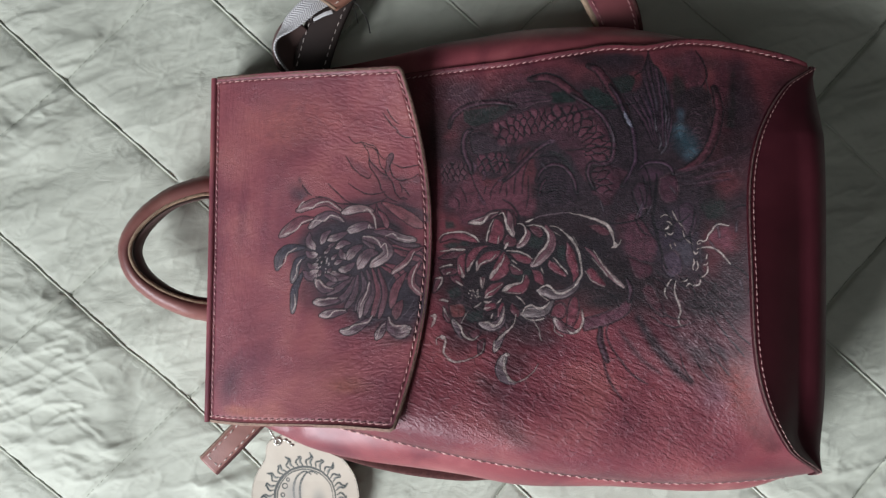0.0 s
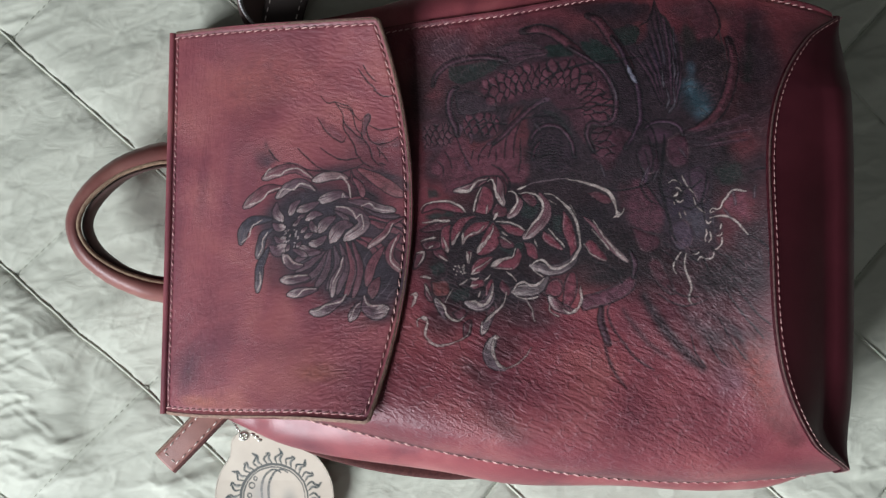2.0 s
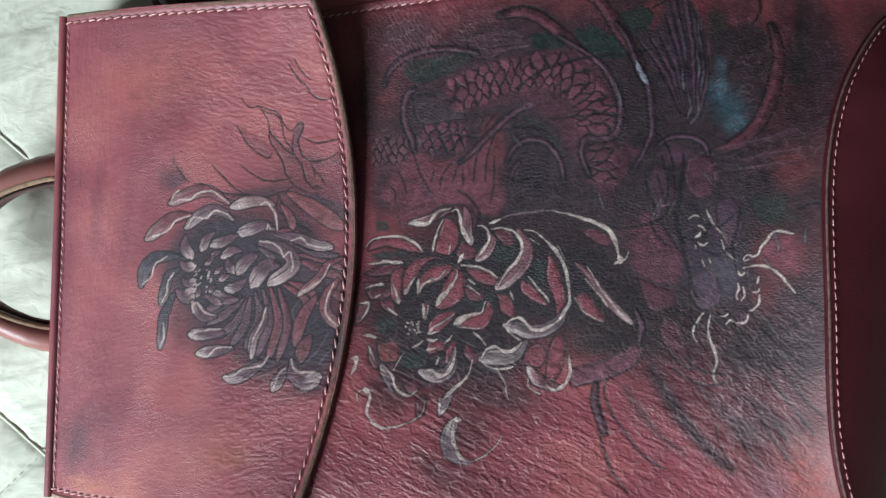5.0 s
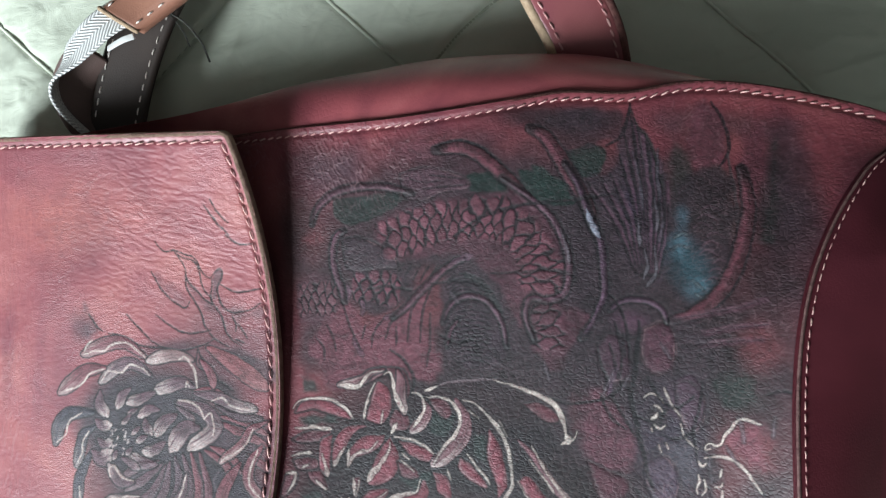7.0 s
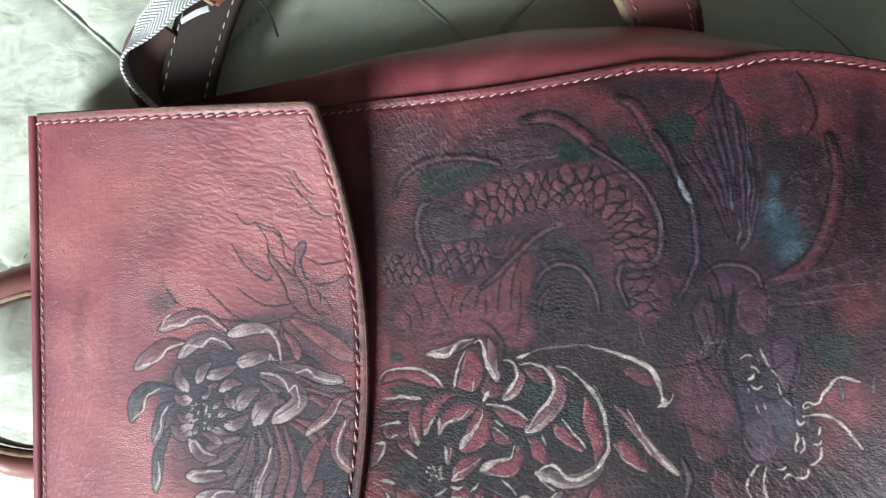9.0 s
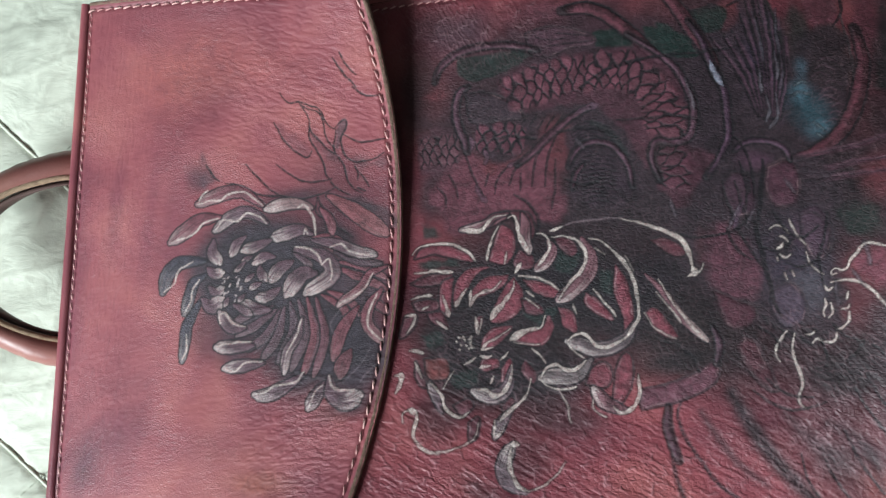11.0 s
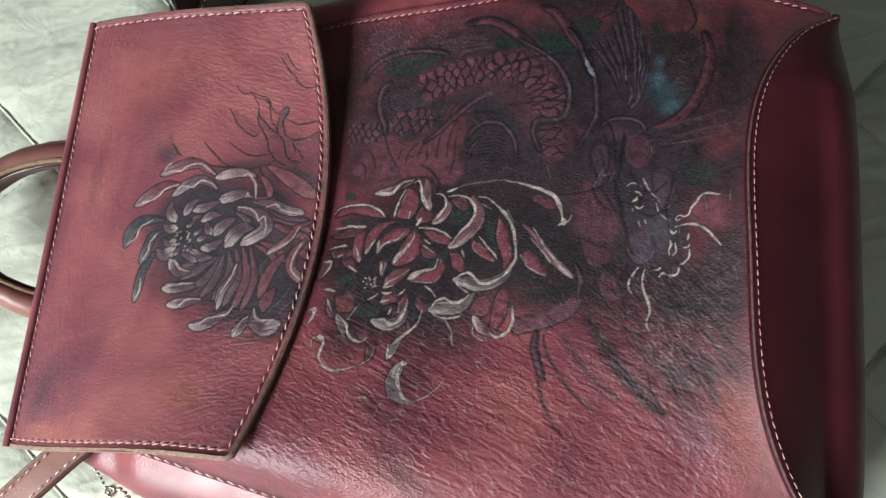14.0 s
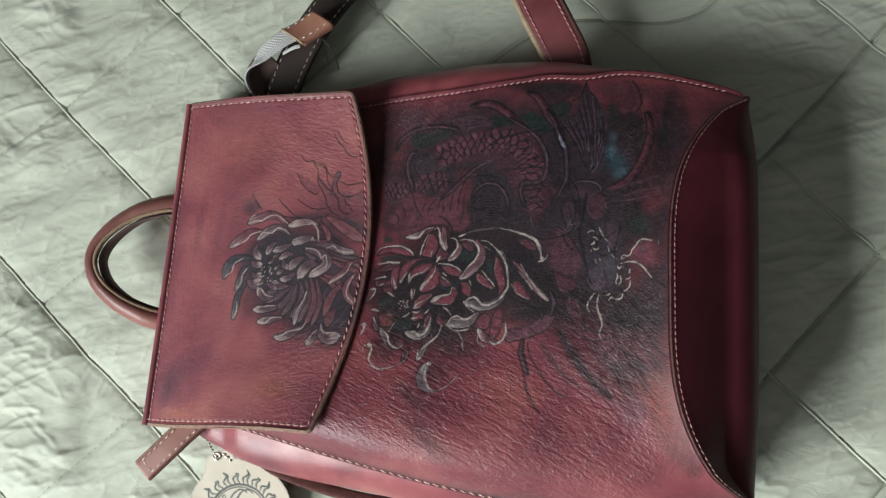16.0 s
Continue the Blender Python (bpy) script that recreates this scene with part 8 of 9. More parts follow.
sew(front_panel, [(x, float(y_low(x)) + 0.0030, capped(x, float(y_low(x)) + 0.0030, -0.0003)) for x in np.linspace(-0.082, 0.2045, 240)], 0.0052, M_THREAD, 0.80, -12, thick=1.6)

# ---------------------------------------------------------------- sides


def gusset(f, sign, out):
    """Side wall from the panel's edge down to the back, bulging outwards. out: its widest line."""
    rings = []
    lean = 0.12 if sign > 0 else 0.35
    for x in np.linspace(-0.140, 0.2120, 130):
        y0 = float(f(min(max(x, -0.085), 0.209))) - sign * 0.0012
        if x < -0.085:
            y0 = y0 * (1 - 0.04 * (-0.085 - x) / 0.055)
        z0 = max(capped(max(x, -0.12), y0) - 0.0018, 0.016)
        z0 = min(z0, 0.030 + 0.05 * float(sstep(-0.112, -0.066, np.array(x))))
        if x > 0.209:
            z0 -= (x - 0.209) * 1.2
        w = out(x)
        ring = []
        for k in range(15):
            t = k / 14
            # upper part runs outwards and down, the lower part turns in under the bag
            if t < 0.72:
                s = t / 0.72
                y = y0 + (w - y0) * math.sin(s * math.pi / 2) ** 1.1
                z = z0 + (0.026 - z0) * (lean * s + (1 - lean) * (1 - math.cos(s * math.pi / 2)) ** 1.15)
            else:
                s = (t - 0.72) / 0.28
                y = w - sign * 0.010 * (1 - math.cos(s * math.pi / 2))
                z = 0.026 - 0.022 * math.sin(s * math.pi / 2)
            bulge = 0.0012 * math.sin(x * 55 + sign) * math.sin(t * math.pi)
            dent = -0.0016 * math.exp(-((x - 0.02) / 0.02) ** 2) * math.sin(t * math.pi)
            ring.append((x, y + sign * (bulge + dent), z))
        rings.append(ring)
    return loft("side_gusset", rings, M_SIDE, backpack, "smooth burgundy leather side wall", closed=False)


up_out = lambda x: float(np.interp(x, (-0.14, -0.086, -0.0333, 0.0118, 0.0516, 0.0777, 0.0993, 0.128, 0.151, 0.175, 0.2185), (0.100, 0.1118, 0.1228, 0.1325, 0.139, 0.1402, 0.1393, 0.1325, 0.1255, 0.1185, 0.108)))
low_out = lambda x: -float(np.interp(x, (-0.14, -0.106, -0.078, -0.029, 0.023, 0.0755, 0.1455, 0.19, 0.2185), (0.101, 0.1135, 0.1248, 0.1345, 0.1425, 0.1455, 0.1475, 0.146, 0.134)))
smooth_up = spline([(x, up_out(x)) for x in np.linspace(-0.14, 0.2185, 14)], 80)
smooth_low = spline([(x, low_out(x)) for x in np.linspace(-0.14, 0.2185, 14)], 80)
gusset(y_up, 1, lambda x: 0.983 * float(np.interp(x, smooth_up[:, 0], smooth_up[:, 1])))
gusset(y_low, -1, lambda x: float(np.interp(x, smooth_low[:, 0], smooth_low[:, 1])))
back = []
for x in np.linspace(-0.142, 0.2125, 60):
    a, b = float(np.interp(x, smooth_low[:, 0], smooth_low[:, 1])) + 0.008, float(np.interp(x, smooth_up[:, 0], smooth_up[:, 1])) - 0.008
    back.append([(x, a, 0.0035), (x, a + 0.002, 0.0065), (x, b - 0.002, 0.0065), (x, b, 0.0035), (x, b - 0.002, 0.0015), (x, a + 0.002, 0.0015)])
loft("back_panel", back, M_SIDE, backpack, "flat burgundy leather back resting on the cover")

# ---------------------------------------------------------------- base of the bag with its curved seam
CY0, CY1 = -0.1285, 0.1035
ys = np.concatenate([CY0 + (CY1 - CY0) * 0.5 * (1 - np.cos(np.linspace(0, math.pi, 150)))])
cap_rows = []
for y in ys:
    xs = min(float(x_seam(y)), 0.2078)
    zs = z_top(xs - 0.0008, float(np.clip(y, float(y_low(xs)) + 0.001, float(y_up(xs)) - 0.001))) + 0.0022
    v = abs((y + 0.013) / 0.1205)
    end = max(0.2140 - 0.002 * v ** 8, xs + 0.004)
    drop = min(0.0965 - 0.018 * v ** 4, zs - 0.001)
    turn = min(0.020, 0.6 * (end - xs - 0.0022))
    ring = [(xs + 0.003, y, zs - 0.0050), (xs + 0.0002, y, zs - 0.0022), (xs - 0.0004, y, zs - 0.0006), (xs + 0.0005, y, zs + 0.0002), (xs + 0.0022, y, zs)]
    for k in range(1, 9):
        q = k / 8
        ring.append((xs + 0.0022 + (end - turn - xs - 0.0022) * q, y, zs + (drop - zs) * q + 0.0016 * math.sin(q * math.pi) * (1 - v ** 2 if v < 1 else 0)))
    for k in range(1, 9):
        q = k / 8 * math.pi / 2
        ring.append((end - turn + turn * math.sin(q), y, drop - 0.020 * (1 - math.cos(q))))
    for k in range(1, 6):
        q = k / 5
        ring.append((end - 0.016 * q ** 1.4, y, drop - 0.020 - (drop - 0.024) * q))
    cap_rows.append(ring)
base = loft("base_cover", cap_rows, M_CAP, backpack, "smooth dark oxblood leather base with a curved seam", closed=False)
rim_rows = [[r[0], r[1], r[2], r[3], (r[3][0] + 0.0004, r[3][1], r[3][2] + 0.0003), (r[4][0] - 0.0006, r[4][1], r[4][2] + 0.0003), (r[4][0], r[4][1], r[4][2] - 0.001)] for r in cap_rows]
loft("cut_edge", rim_rows, M_EDGE_RUBBED, base, "brown cut leather edge", closed=False)
sew(base, [(r[4][0] + 0.0010, r[4][1], r[4][2] + 0.0001) for r in cap_rows[2:-2]], 0.0036, M_THREAD, 0.70, 3, thick=0.52)

# ---------------------------------------------------------------- flap
FX, FY = 400, 600
fs, ft = np.meshgrid(np.linspace(0, 1, FX), np.linspace(0, 1, FY), indexing="ij")
y_guess = -0.1 + 0.207 * ft
for _ in range(3):
    fx = FLAP_LEFT + (x_flap(y_guess) - FLAP_LEFT) * fs
    y_guess = y_flap_low(fx) + (FLAP_TOP - 0.0006 * sstep(0.3, 0.0, fs) - y_flap_low(fx)) * ft
fy = y_guess
# slightly rounded corners on the free edge
fx = fx - 0.0035 * np.exp(-ft * 40) * fs ** 6 - 0.0030 * np.exp(-(1 - ft) * 40) * fs ** 6
fz = z_flap(fx, fy)
flap_paint = Paint(fx * 1000, fy * 1000)
paint_flap(flap_paint)
gx, gy = fx * 1000, fy * 1000
g = np.minimum(np.minimum((gx - FLAP_LEFT * 1000) + 2.2, x_flap(fy) * 1000 - gx), np.minimum(FLAP_TOP * 1000 - gy, gy - y_flap_low(fx) * 1000))
press = -0.55 * np.exp(-((g - 3.3) / 0.9) ** 2)
mx, my = gx, gy
wob = 3.0 * (fbm(mx * 0.05, my * 0.05, 81, 3) - 0.5)
low_right = sstep(-70, -40, gx) * sstep(-20, -60, gy)
fine_up = sstep(20, 60, gy) * sstep(-110, -60, gx)
frelief = -0.09 * wrinkle(6, 4.5, 1.6, 83) * np.clip(0.25 + low_right, 0, 1) - 0.06 * wrinkle(-14, 6.0, 1.8, 85) * fine_up
frelief += -0.05 * wrinkle(84, 7.0, 1.6, 87) * sstep(-95, -125, gx)
fz = fz + (0.5 * flap_paint.h + frelief + press + 1.1 * (fbm(gx * 0.025, gy * 0.025, 89, 2) - 0.5)) * 0.001
flap = sheet("flap", np.stack([fx, fy, fz], -1), M_FLAP, backpack, flap_paint.pigment())
flap["label"] = "painted burgundy leather flap with a chrysanthemum"


def flap_at(x, y, lift=0.0):
    return (x, y, float(z_flap(np.array(x), np.array(y))) + lift)


# the cut edge all round the free sides, three layers thick
border = [(float(FLAP_LEFT + (x_flap(FLAP_TOP) - FLAP_LEFT) * s), FLAP_TOP) for s in np.linspace(0, 0.985, 70)]
border += [(float(x_flap(y)), y) for y in np.linspace(FLAP_TOP - 0.0015, -0.0985, 130)]
border += [(x, float(y_flap_low(x))) for x in np.linspace(float(x_flap(-0.100)) - 0.0018, FLAP_LEFT, 70)]
rings = []
for i, (x, y) in enumerate(border):
    a, b = Vector(border[max(i - 1, 0)]), Vector(border[min(i + 1, len(border) - 1)])
    d = (b - a).normalized()
    o = Vector((-d.y, d.x))
    rough_cut = 0.00025 * (lattice(np.array(i * 0.9), np.array(3.3), 7) - 0.5)
    z = float(z_flap(np.array(x), np.array(y)))
    ring = []
    for q, dz in ((-0.0014, 0.0001), (-0.0002, 0.0), (0.0004, -0.0007), (0.0004, -0.0016), (0.0001, -0.0019), (0.0006, -0.0022), (0.0006, -0.0032), (0.0, -0.0038), (-0.003, -0.0040)):
        ring.append((x + o.x * (q + rough_cut), y + o.y * (q + rough_cut), z + dz))
    rings.append(ring)
loft("cut_edge", rings, M_EDGE, flap, "raw brown cut edge of the flap", closed=False)
# lining under the flap
lining = [[(float(FLAP_LEFT + (x_flap(y) - 0.0015 - FLAP_LEFT) * s), float(y), float(z_flap(np.array(FLAP_LEFT + (x_flap(y) - FLAP_LEFT) * s), np.array(y))) - 0.0036) for s in np.linspace(0, 1, 24)] for y in np.linspace(-0.0985, FLAP_TOP - 0.001, 30)]
loft("lining", lining, M_EDGE_DARK, flap, "", closed=False)
# the folded top of the bag, where the flap bends over to the back
spine = []
for y in np.linspace(float(y_flap_low(FLAP_LEFT)), FLAP_TOP - 0.0006, 90):
    z = float(z_flap(np.array(FLAP_LEFT), np.array(y)))
    r = z * 0.5
    ring = [(FLAP_LEFT + 0.0006, y, z - 0.0016), (FLAP_LEFT - 0.0002, y, z - 0.0001), (FLAP_LEFT - 0.0012, y, z + 0.0006), (FLAP_LEFT - 0.0024, y, z + 0.0006), (FLAP_LEFT - 0.0036, y, z - 0.0002)]
    for k in range(1, 10):
        a = math.pi * k / 9
        ring.append((FLAP_LEFT - 0.0036 - 0.0012 * math.sin(a), y, 0.004 + (z - 0.005) * (0.5 + 0.5 * math.cos(a))))
    spine.append(ring)
loft("folded_top", spine, M_FOLD, backpack, "folded burgundy leather edge at the top of the bag", closed=False)
sew(flap, [flap_at(x, FLAP_TOP - 0.0033 - 0.0004, 0.0001) for x in np.linspace(FLAP_LEFT - 0.001, float(x_flap(0.104)) - 0.003, 60)], 0.0045, M_THREAD, 0.8, 10)
sew(flap, [flap_at(float(x_flap(y)) - 0.0036, y, 0.0001) for y in np.linspace(FLAP_TOP - 0.004, -0.0955, 120)], 0.0046, M_THREAD, 0.8, 10)
sew(flap, [flap_at(x, float(y_flap_low(x)) + 0.0036, 0.0001) for x in np.linspace(float(x_flap(-0.096)) - 0.004, FLAP_LEFT - 0.001, 60)], 0.0045, M_THREAD, 0.8, 10)
sew(flap, [flap_at(FLAP_LEFT + 0.0012, y, 0.0001) for y in np.linspace(-0.101, FLAP_TOP - 0.003, 120)], 0.0040, M_THREAD, 0.74, 6, thick=0.85)

# ---------------------------------------------------------------- carrying handle
arc = spline([(-0.1435, 0.0405, 0.012), (-0.156, 0.0390, 0.018), (-0.176, 0.0305, 0.022), (-0.1925, 0.0150, 0.025), (-0.1985, -0.0015, 0.026), (-0.1925, -0.0175, 0.025), (-0.178, -0.0295, 0.023), (-0.160, -0.0372, 0.020), (-0.1435, -0.0405, 0.015)], 64)
rings, seam_rings, inner_rings = [], [], []
for i, c in enumerate(arc):
    d = Vector(arc[min(i + 1, 63)] - arc[max(i - 1, 0)]).normalized()
    o = Vector((d.y, -d.x, 0)).normalized()
    if o.dot(Vector(c) - Vector((-0.155, 0.0, c[2]))) < 0:
        o = -o
    s = i / 63
    flat = 1 - math.sin(math.pi * s)
    wide, tall = 0.0041 + 0.0025 * flat, 0.0078 - 0.0008 * flat
    ax = (o * 0.88 + Vector((0, 0, 0.42))).normalized()
    ay = d.cross(ax).normalized()
    if ay.z < 0:
        ay = -ay
    wave = (0.00005 + 0.0002 * flat) * math.sin(i * 2.3) + 0.00008 * math.sin(i * 0.7)
    rings.append([Vector(c) + ax * (wide + wave) * math.cos(a) + ay * tall * math.copysign(abs(math.sin(a)) ** 0.8, math.sin(a)) for a in [2 * math.pi * k / 20 for k in range(20)]])
    top = Vector(c) + ay * tall * 0.86 - ax * wide * 0.55
    seam_rings.append([top + ax * 0.0014 * math.cos(a) + ay * 0.0014 * math.sin(a) for a in [2 * math.pi * k / 8 for k in range(8)]])
    lean = 6.0 * math.sin(math.pi * s) ** 2
    low_mid = Vector(c) - ax * (wide + 0.0006)
    inner_rings.append([low_mid + ay * tall * q - ax * 0.0008 * p for q, p in ((-0.8, 0.0), (-0.8, 1.0 + lean), (0.0, 1.3 + lean), (0.6, 1.0 + 0.3 * lean), (0.72, 0.0))])
handle = loft("handle", rings, M_HANDLE, backpack, "rolled reddish brown leather carrying handle")
loft("cut_edge", seam_rings, M_EDGE_PALE, handle, "pale brown cut edge along the handle")
loft("inner_strip", inner_rings, M_LINING, handle, "dark inner side of the handle")

# ---------------------------------------------------------------- shoulder straps


def along(pts, off, lift, a=0.0, b=1.0, n=80, tilt=0.0):
    """A line beside the middle of a strap, on its upper face."""
    c = spline(pts, n)
    out = []
    for i in range(int(a * (n - 1)), int(b * (n - 1)) + 1):
        d = Vector(c[min(i + 1, n - 1)] - c[max(i - 1, 0)]).normalized()
        side = d.cross(Vector((0, 0, 1))).normalized()
        up = side.cross(d)
        turn = Matrix.Rotation(radians(tilt), 3, d)
        out.append(Vector(c[i]) + (turn @ side) * off + (turn @ up) * lift)
    return out


R_PTS = [(0.1125, 0.120, 0.022), (0.1065, 0.1415, 0.034), (0.0965, 0.160, 0.038), (0.0845, 0.185, 0.036), (0.070, 0.225, 0.026), (0.055, 0.275, 0.012)]
strap_r = strap("shoulder_strap", R_PTS, 0.0262, 0.0042, M_STRAP, backpack, "plum leather shoulder strap with sewn edges")
for o in (-0.0098, 0.0098):
    sew(strap_r, along(R_PTS, o, 0.0023, 0.05, 1.0), 0.0042, M_THREAD, 0.8, 8)
for o, m in ((-0.0131, M_EDGE_PALE), (0.0131, M_EDGE_DARK)):
    tube("cut_edge", [tuple(v) for v in along(R_PTS, o, 0.0002, 0.0, 1.0, 24)], 0.0021, m, strap_r, n=40)

# the other strap: dark leather below, a turn of grey tape and a tan keeper above
L_PTS = [(-0.0880, 0.100, 0.012), (-0.0835, 0.1185, 0.014), (-0.0775, 0.1370, 0.016), (-0.0690, 0.1570, 0.017), (-0.0570, 0.178, 0.017), (-0.041, 0.203, 0.014), (-0.020, 0.240, 0.010)]
strap_l = strap("shoulder_strap", L_PTS, 0.0235, 0.0045, M_DARK, backpack, "dark brown leather shoulder strap with cream stitches")
for o in (-0.0086, 0.0086):
    sew(strap_l, along(L_PTS, o, 0.0025, 0.1, 1.0), 0.0050, M_THREAD_PALE, 0.6, 2, thick=0.7)
strap("webbing", [(-0.0700, 0.1570, 0.0325), (-0.0806, 0.1504, 0.0335), (-0.0881, 0.1445, 0.0325), (-0.0963, 0.1380, 0.0300), (-0.1030, 0.1318, 0.0270), (-0.1048, 0.1262, 0.0245), (-0.1028, 0.1190, 0.0215), (-0.0960, 0.1104, 0.0175), (-0.0890, 0.1040, 0.0140)],
      0.0118, 0.0014, M_WEB, strap_l, "folded grey herringbone webbing tape", n=90, twist=[0, 0, 4, 20, 60, 88, 93, 93, 93], tape=True)
strap("strap_lining", [(-0.0900, 0.1425, 0.0215), (-0.0962, 0.1360, 0.0205), (-0.1000, 0.1290, 0.0190), (-0.0998, 0.1210, 0.0175), (-0.0965, 0.1140, 0.0155), (-0.0905, 0.1060, 0.0130)], 0.0165, 0.0022, M_LINING, strap_l, "brown leather lining inside the turned tape", tilt=-38)
strap("tape_end", [(-0.0680, 0.1460, 0.0330), (-0.0720, 0.1448, 0.0330), (-0.0765, 0.1432, 0.0315), (-0.0800, 0.1418, 0.0300)], 0.0024, 0.0008, M_WEB, strap_l, "pale frayed end of the tape", n=20, twist=[0, 10, 20, 30])
keeper_mid, keeper_dir, kside = Vector((-0.0636, 0.1588, 0.0345)), Vector((0.82, 0.57, 0.0)), Vector((0.85, -0.53, 0.0))
rings = []
for s in np.linspace(-0.5, 0.5, 14):
    ring = []
    for k in range(28):
        a = 2 * math.pi * k / 28
        cx, cz = math.cos(a), math.sin(a)
        w = 0.0090 * math.copysign(abs(cx) ** 0.55, cx)
        h = 0.0052 * math.copysign(abs(cz) ** 0.75, cz)
        sag = 0.0010 * (2 * s) ** 2 * (1 if cz > 0 else 0)
        ring.append(keeper_mid + kside * w + keeper_dir * (s * 0.0235) + Vector((0, 0, h + sag - 0.0035)))
    rings.append(ring)
keeper = loft("keeper", rings, M_TAN, strap_l, "tan leather keeper loop sewn with cream thread")
for e in (-0.0064, 0.0064):
    sew(keeper, [keeper_mid + kside * e + keeper_dir * w + Vector((0, 0, 0.0014 + 0.0010 * (w / 0.01175) ** 2)) for w in np.linspace(-0.0105, 0.0105, 24)], 0.0044, M_THREAD_PALE, 0.6, 2, thick=0.9)
tube("cut_edge", [tuple(keeper_mid + kside * w - keeper_dir * 0.0119 + Vector((0, 0, 0.0020 - 0.0022 * (abs(w) / 0.0088) ** 4))) for w in np.linspace(-0.0088, 0.0088, 9)], 0.0010, M_EDGE_PALE, keeper, n=24)
tube("loose_thread", [(-0.0585, 0.1575, 0.022), (-0.0530, 0.1535, 0.018), (-0.0487, 0.1467, 0.012), (-0.0470, 0.1394, 0.007)], 0.00045, M_CORD, strap_l, n=24, k=5)
tube("loose_thread", [(-0.0586, 0.1570, 0.021), (-0.0560, 0.1517, 0.014), (-0.0549, 0.1457, 0.008)], 0.00035, M_CORD, strap_l, n=20, k=5)

# lower edge of the second strap, showing from under the side
under = strap("strap_end", [(-0.085, -0.1180, 0.012), (-0.066, -0.1300, 0.011), (-0.030, -0.1400, 0.0105), (0.006, -0.1450, 0.010), (0.026, -0.1452, 0.009), (0.046, -0.1430, 0.008)], 0.0070, 0.0050, M_EDGE_DARK, backpack, "brown cut edge of a strap under the bag", tilt=-20)
strap("zip_tape", [(-0.112, -0.1085, 0.022), (-0.098, -0.1150, 0.020), (-0.080, -0.1225, 0.0185), (-0.066, -0.1270, 0.017)], 0.0070, 0.0026, M_ZIP, backpack, "dark zip tape along the side", tilt=35)

# zip pull: a sewn leather tab
T_PTS = [(-0.1105, -0.0990, 0.036), (-0.1190, -0.1075, 0.0365), (-0.1300, -0.1190, 0.0362), (-0.1436, -0.1328, 0.0345)]
pull = strap("zip_pull", T_PTS, 0.0132, 0.0038, M_PULL, backpack, "tan leather zip pull with cream stitches")
for o in (-0.0047, 0.0047):
    sew(pull, along(T_PTS, o, 0.0023, 0.1, 0.93), 0.0046, M_THREAD_PALE, 0.62, 3, thick=0.85)
tip = along(T_PTS, 0.0, 0.0023, 0.9, 0.94)[0]
sew(pull, [tip + Vector((-0.0034, 0.0034, -0.0002)), tip + Vector((0.0034, -0.0034, -0.0002))], 0.0040, M_THREAD_PALE, 0.6, 2, thick=0.85)
tube("cut_edge", [tuple(v) for v in along(T_PTS, 0.0066, 0.0004, 0.0, 1.0, 20)], 0.0012, M_EDGE, pull, n=24)
tube("cut_edge", [tuple(v) for v in along(T_PTS, -0.0066, 0.0004, 0.0, 1.0, 20)], 0.0014, M_EDGE_DARK, pull, n=24)

# ---------------------------------------------------------------- printed card hanging beside the bag
hang_tag = thing("hang_tag", "round cream card tag printed with a grey sun drawing", "tag")
TC, TR = np.array((-0.0890, -0.1600)), 0.0348


def tag_radius(a):
    """Round card with a small ear for the cord."""
    ear = math.radians(115)
    d = (a - ear + math.pi) % (2 * math.pi) - math.pi
    return TR + 0.0082 * math.exp(-(d / 0.30) ** 4)


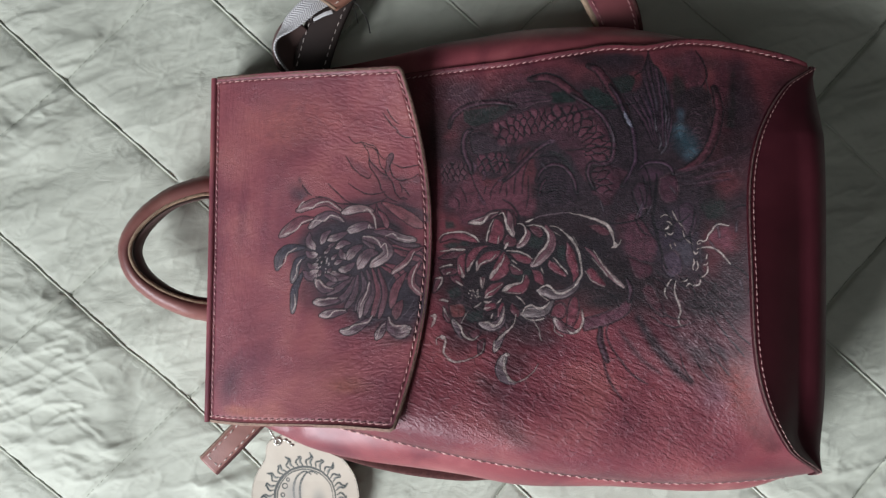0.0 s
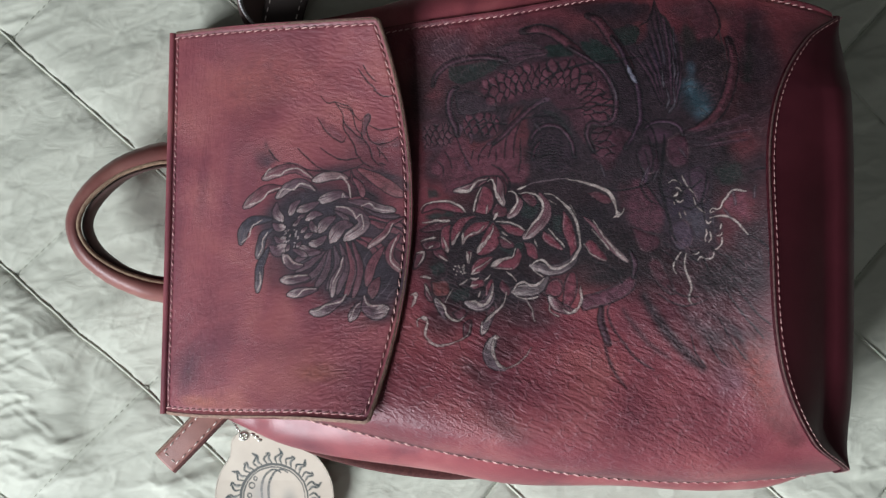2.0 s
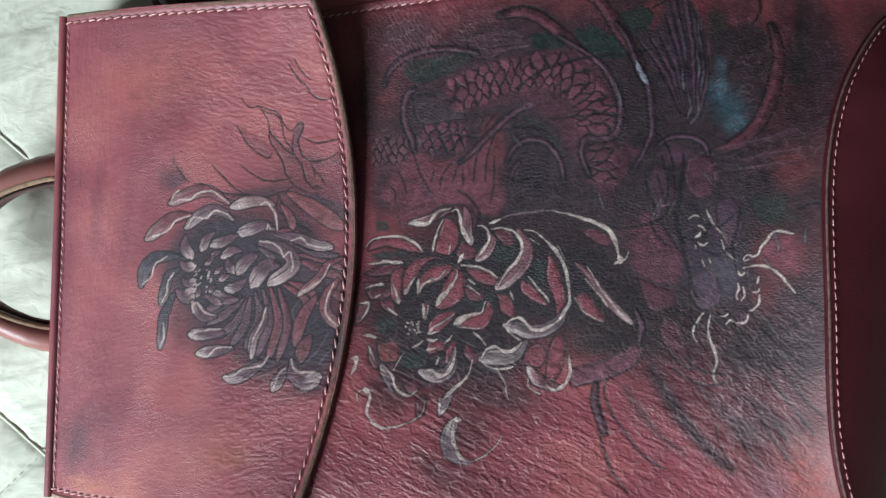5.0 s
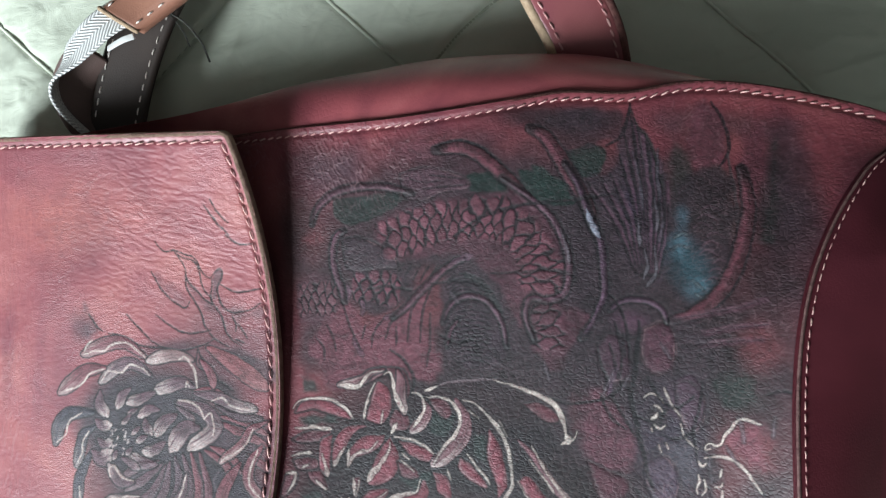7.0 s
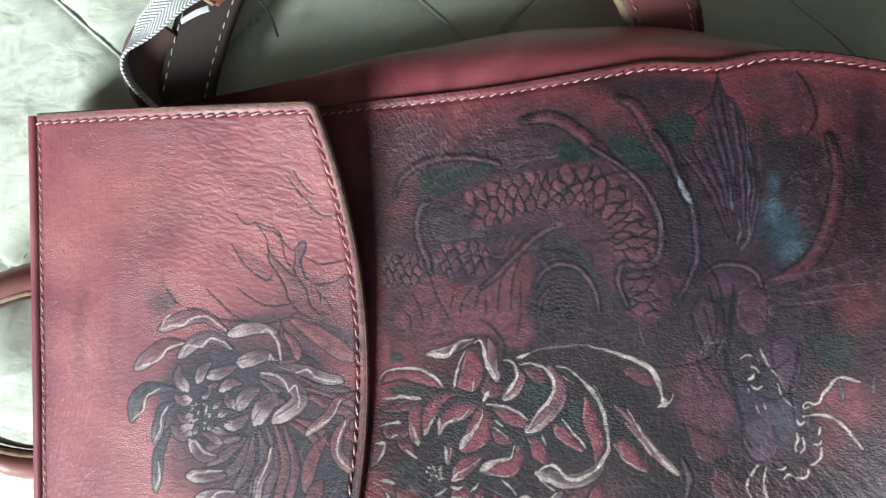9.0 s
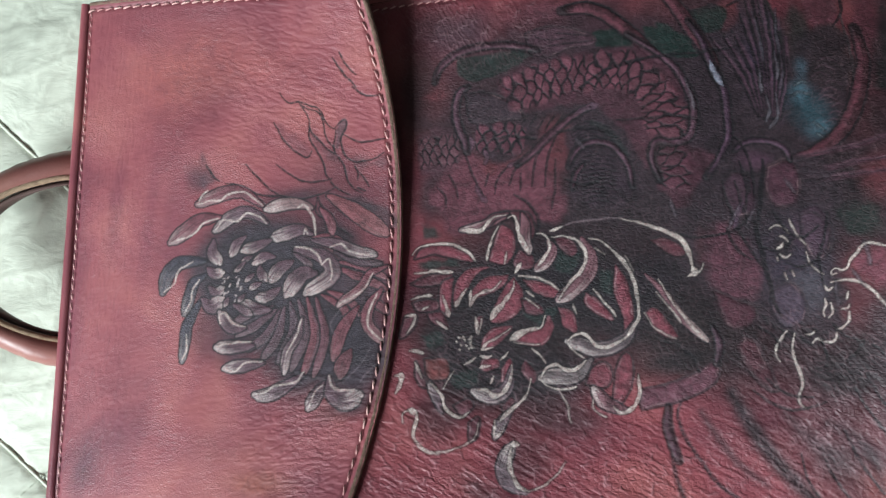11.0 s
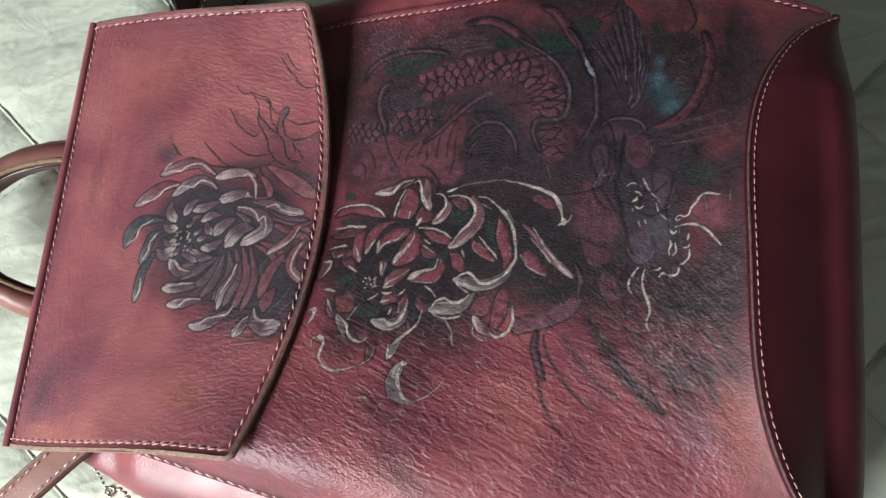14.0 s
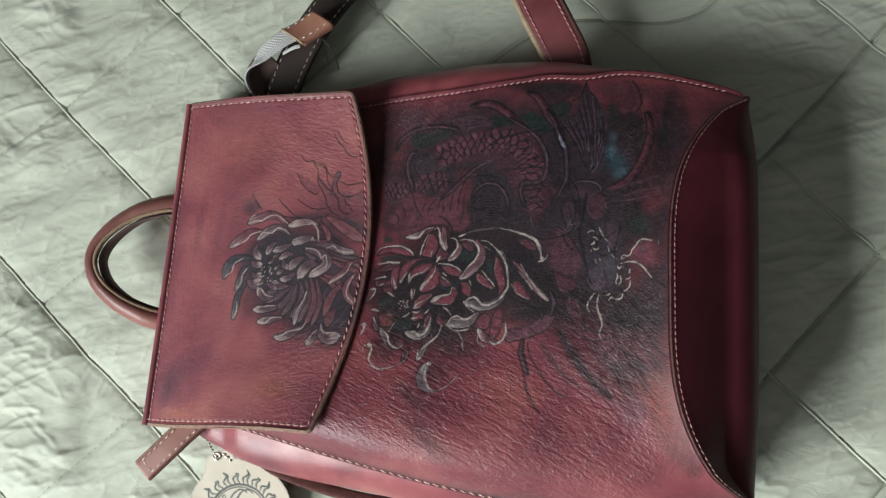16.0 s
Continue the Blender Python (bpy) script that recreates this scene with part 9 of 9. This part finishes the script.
nr, na = 150, 360
rr, aa = np.meshgrid(np.linspace(0.0, 1.0, nr), np.linspace(0, 2 * math.pi, na), indexing="ij")
edge_r = np.vectorize(tag_radius)(aa)
tx, ty = TC[0] + rr * edge_r * np.cos(aa), TC[1] + rr * edge_r * np.sin(aa)
tag_z = lambda x, y: 0.0075 + 0.07 * np.maximum(y + 0.150, 0) + 0.0006 * np.sin((x + 0.09) * 60)
tag_paint = Paint(tx * 1000, ty * 1000)
paint_tag(tag_paint, TC * 1000)
card = sheet("card", np.stack([tx, ty, tag_z(tx, ty)], -1)[:, ::-1], M_CARD, hang_tag, tag_paint.pigment()[:, ::-1])
rings = []
for a in np.linspace(0, 2 * math.pi, 121):
    r = tag_radius(a)
    ring = []
    for q, dz in ((-0.0006, 0.00005), (0.0, -0.0002), (0.0002, -0.0007), (0.0, -0.0012), (-0.001, -0.0014)):
        x, y = TC[0] + (r + q) * math.cos(a), TC[1] + (r + q) * math.sin(a)
        ring.append((x, y, float(tag_z(np.array(x), np.array(y))) + dz))
    rings.append(ring)
loft("card_edge", rings, M_CARD, hang_tag, "", closed=False)
hole = (-0.1065, -0.1239)
hz = float(tag_z(np.array(hole[0]), np.array(hole[1])))
tube("eyelet", [(hole[0] + 0.0021 * math.cos(a), hole[1] + 0.0021 * math.sin(a), hz + 0.0004) for a in np.linspace(0, 2 * math.pi, 13)], 0.0007, M_METAL, hang_tag, "nickel eyelet in the card", n=26)
link = [(hole[0], hole[1], hz + 0.0012), (hole[0] - 0.0012, hole[1] + 0.0040, hz + 0.006), (-0.1092, -0.1103, 0.0260), (-0.1112, -0.1043, 0.0270)]
for k, c in enumerate(spline(link, 9)):
    bm = bmesh.new()
    bmesh.ops.create_uvsphere(bm, u_segments=10, v_segments=7, radius=0.0009, matrix=Matrix.Translation(c))
    part("bead", bm, M_METAL, hang_tag, "" if k else "nickel ball chain")
for k, c in enumerate(spline([(hole[0] + 0.006, hole[1] + 0.002, hz + 0.004), (hole[0] + 0.008, hole[1] + 0.0005, hz + 0.0035), (hole[0] + 0.010, hole[1] - 0.0015, hz + 0.003)], 3)):
    bm = bmesh.new()
    bmesh.ops.create_uvsphere(bm, u_segments=12, v_segments=8, radius=0.0013, matrix=Matrix.Translation(c) @ Matrix.Diagonal((1.25, 0.8, 0.8, 1)))
    part("clasp_bead", bm, M_METAL, hang_tag)
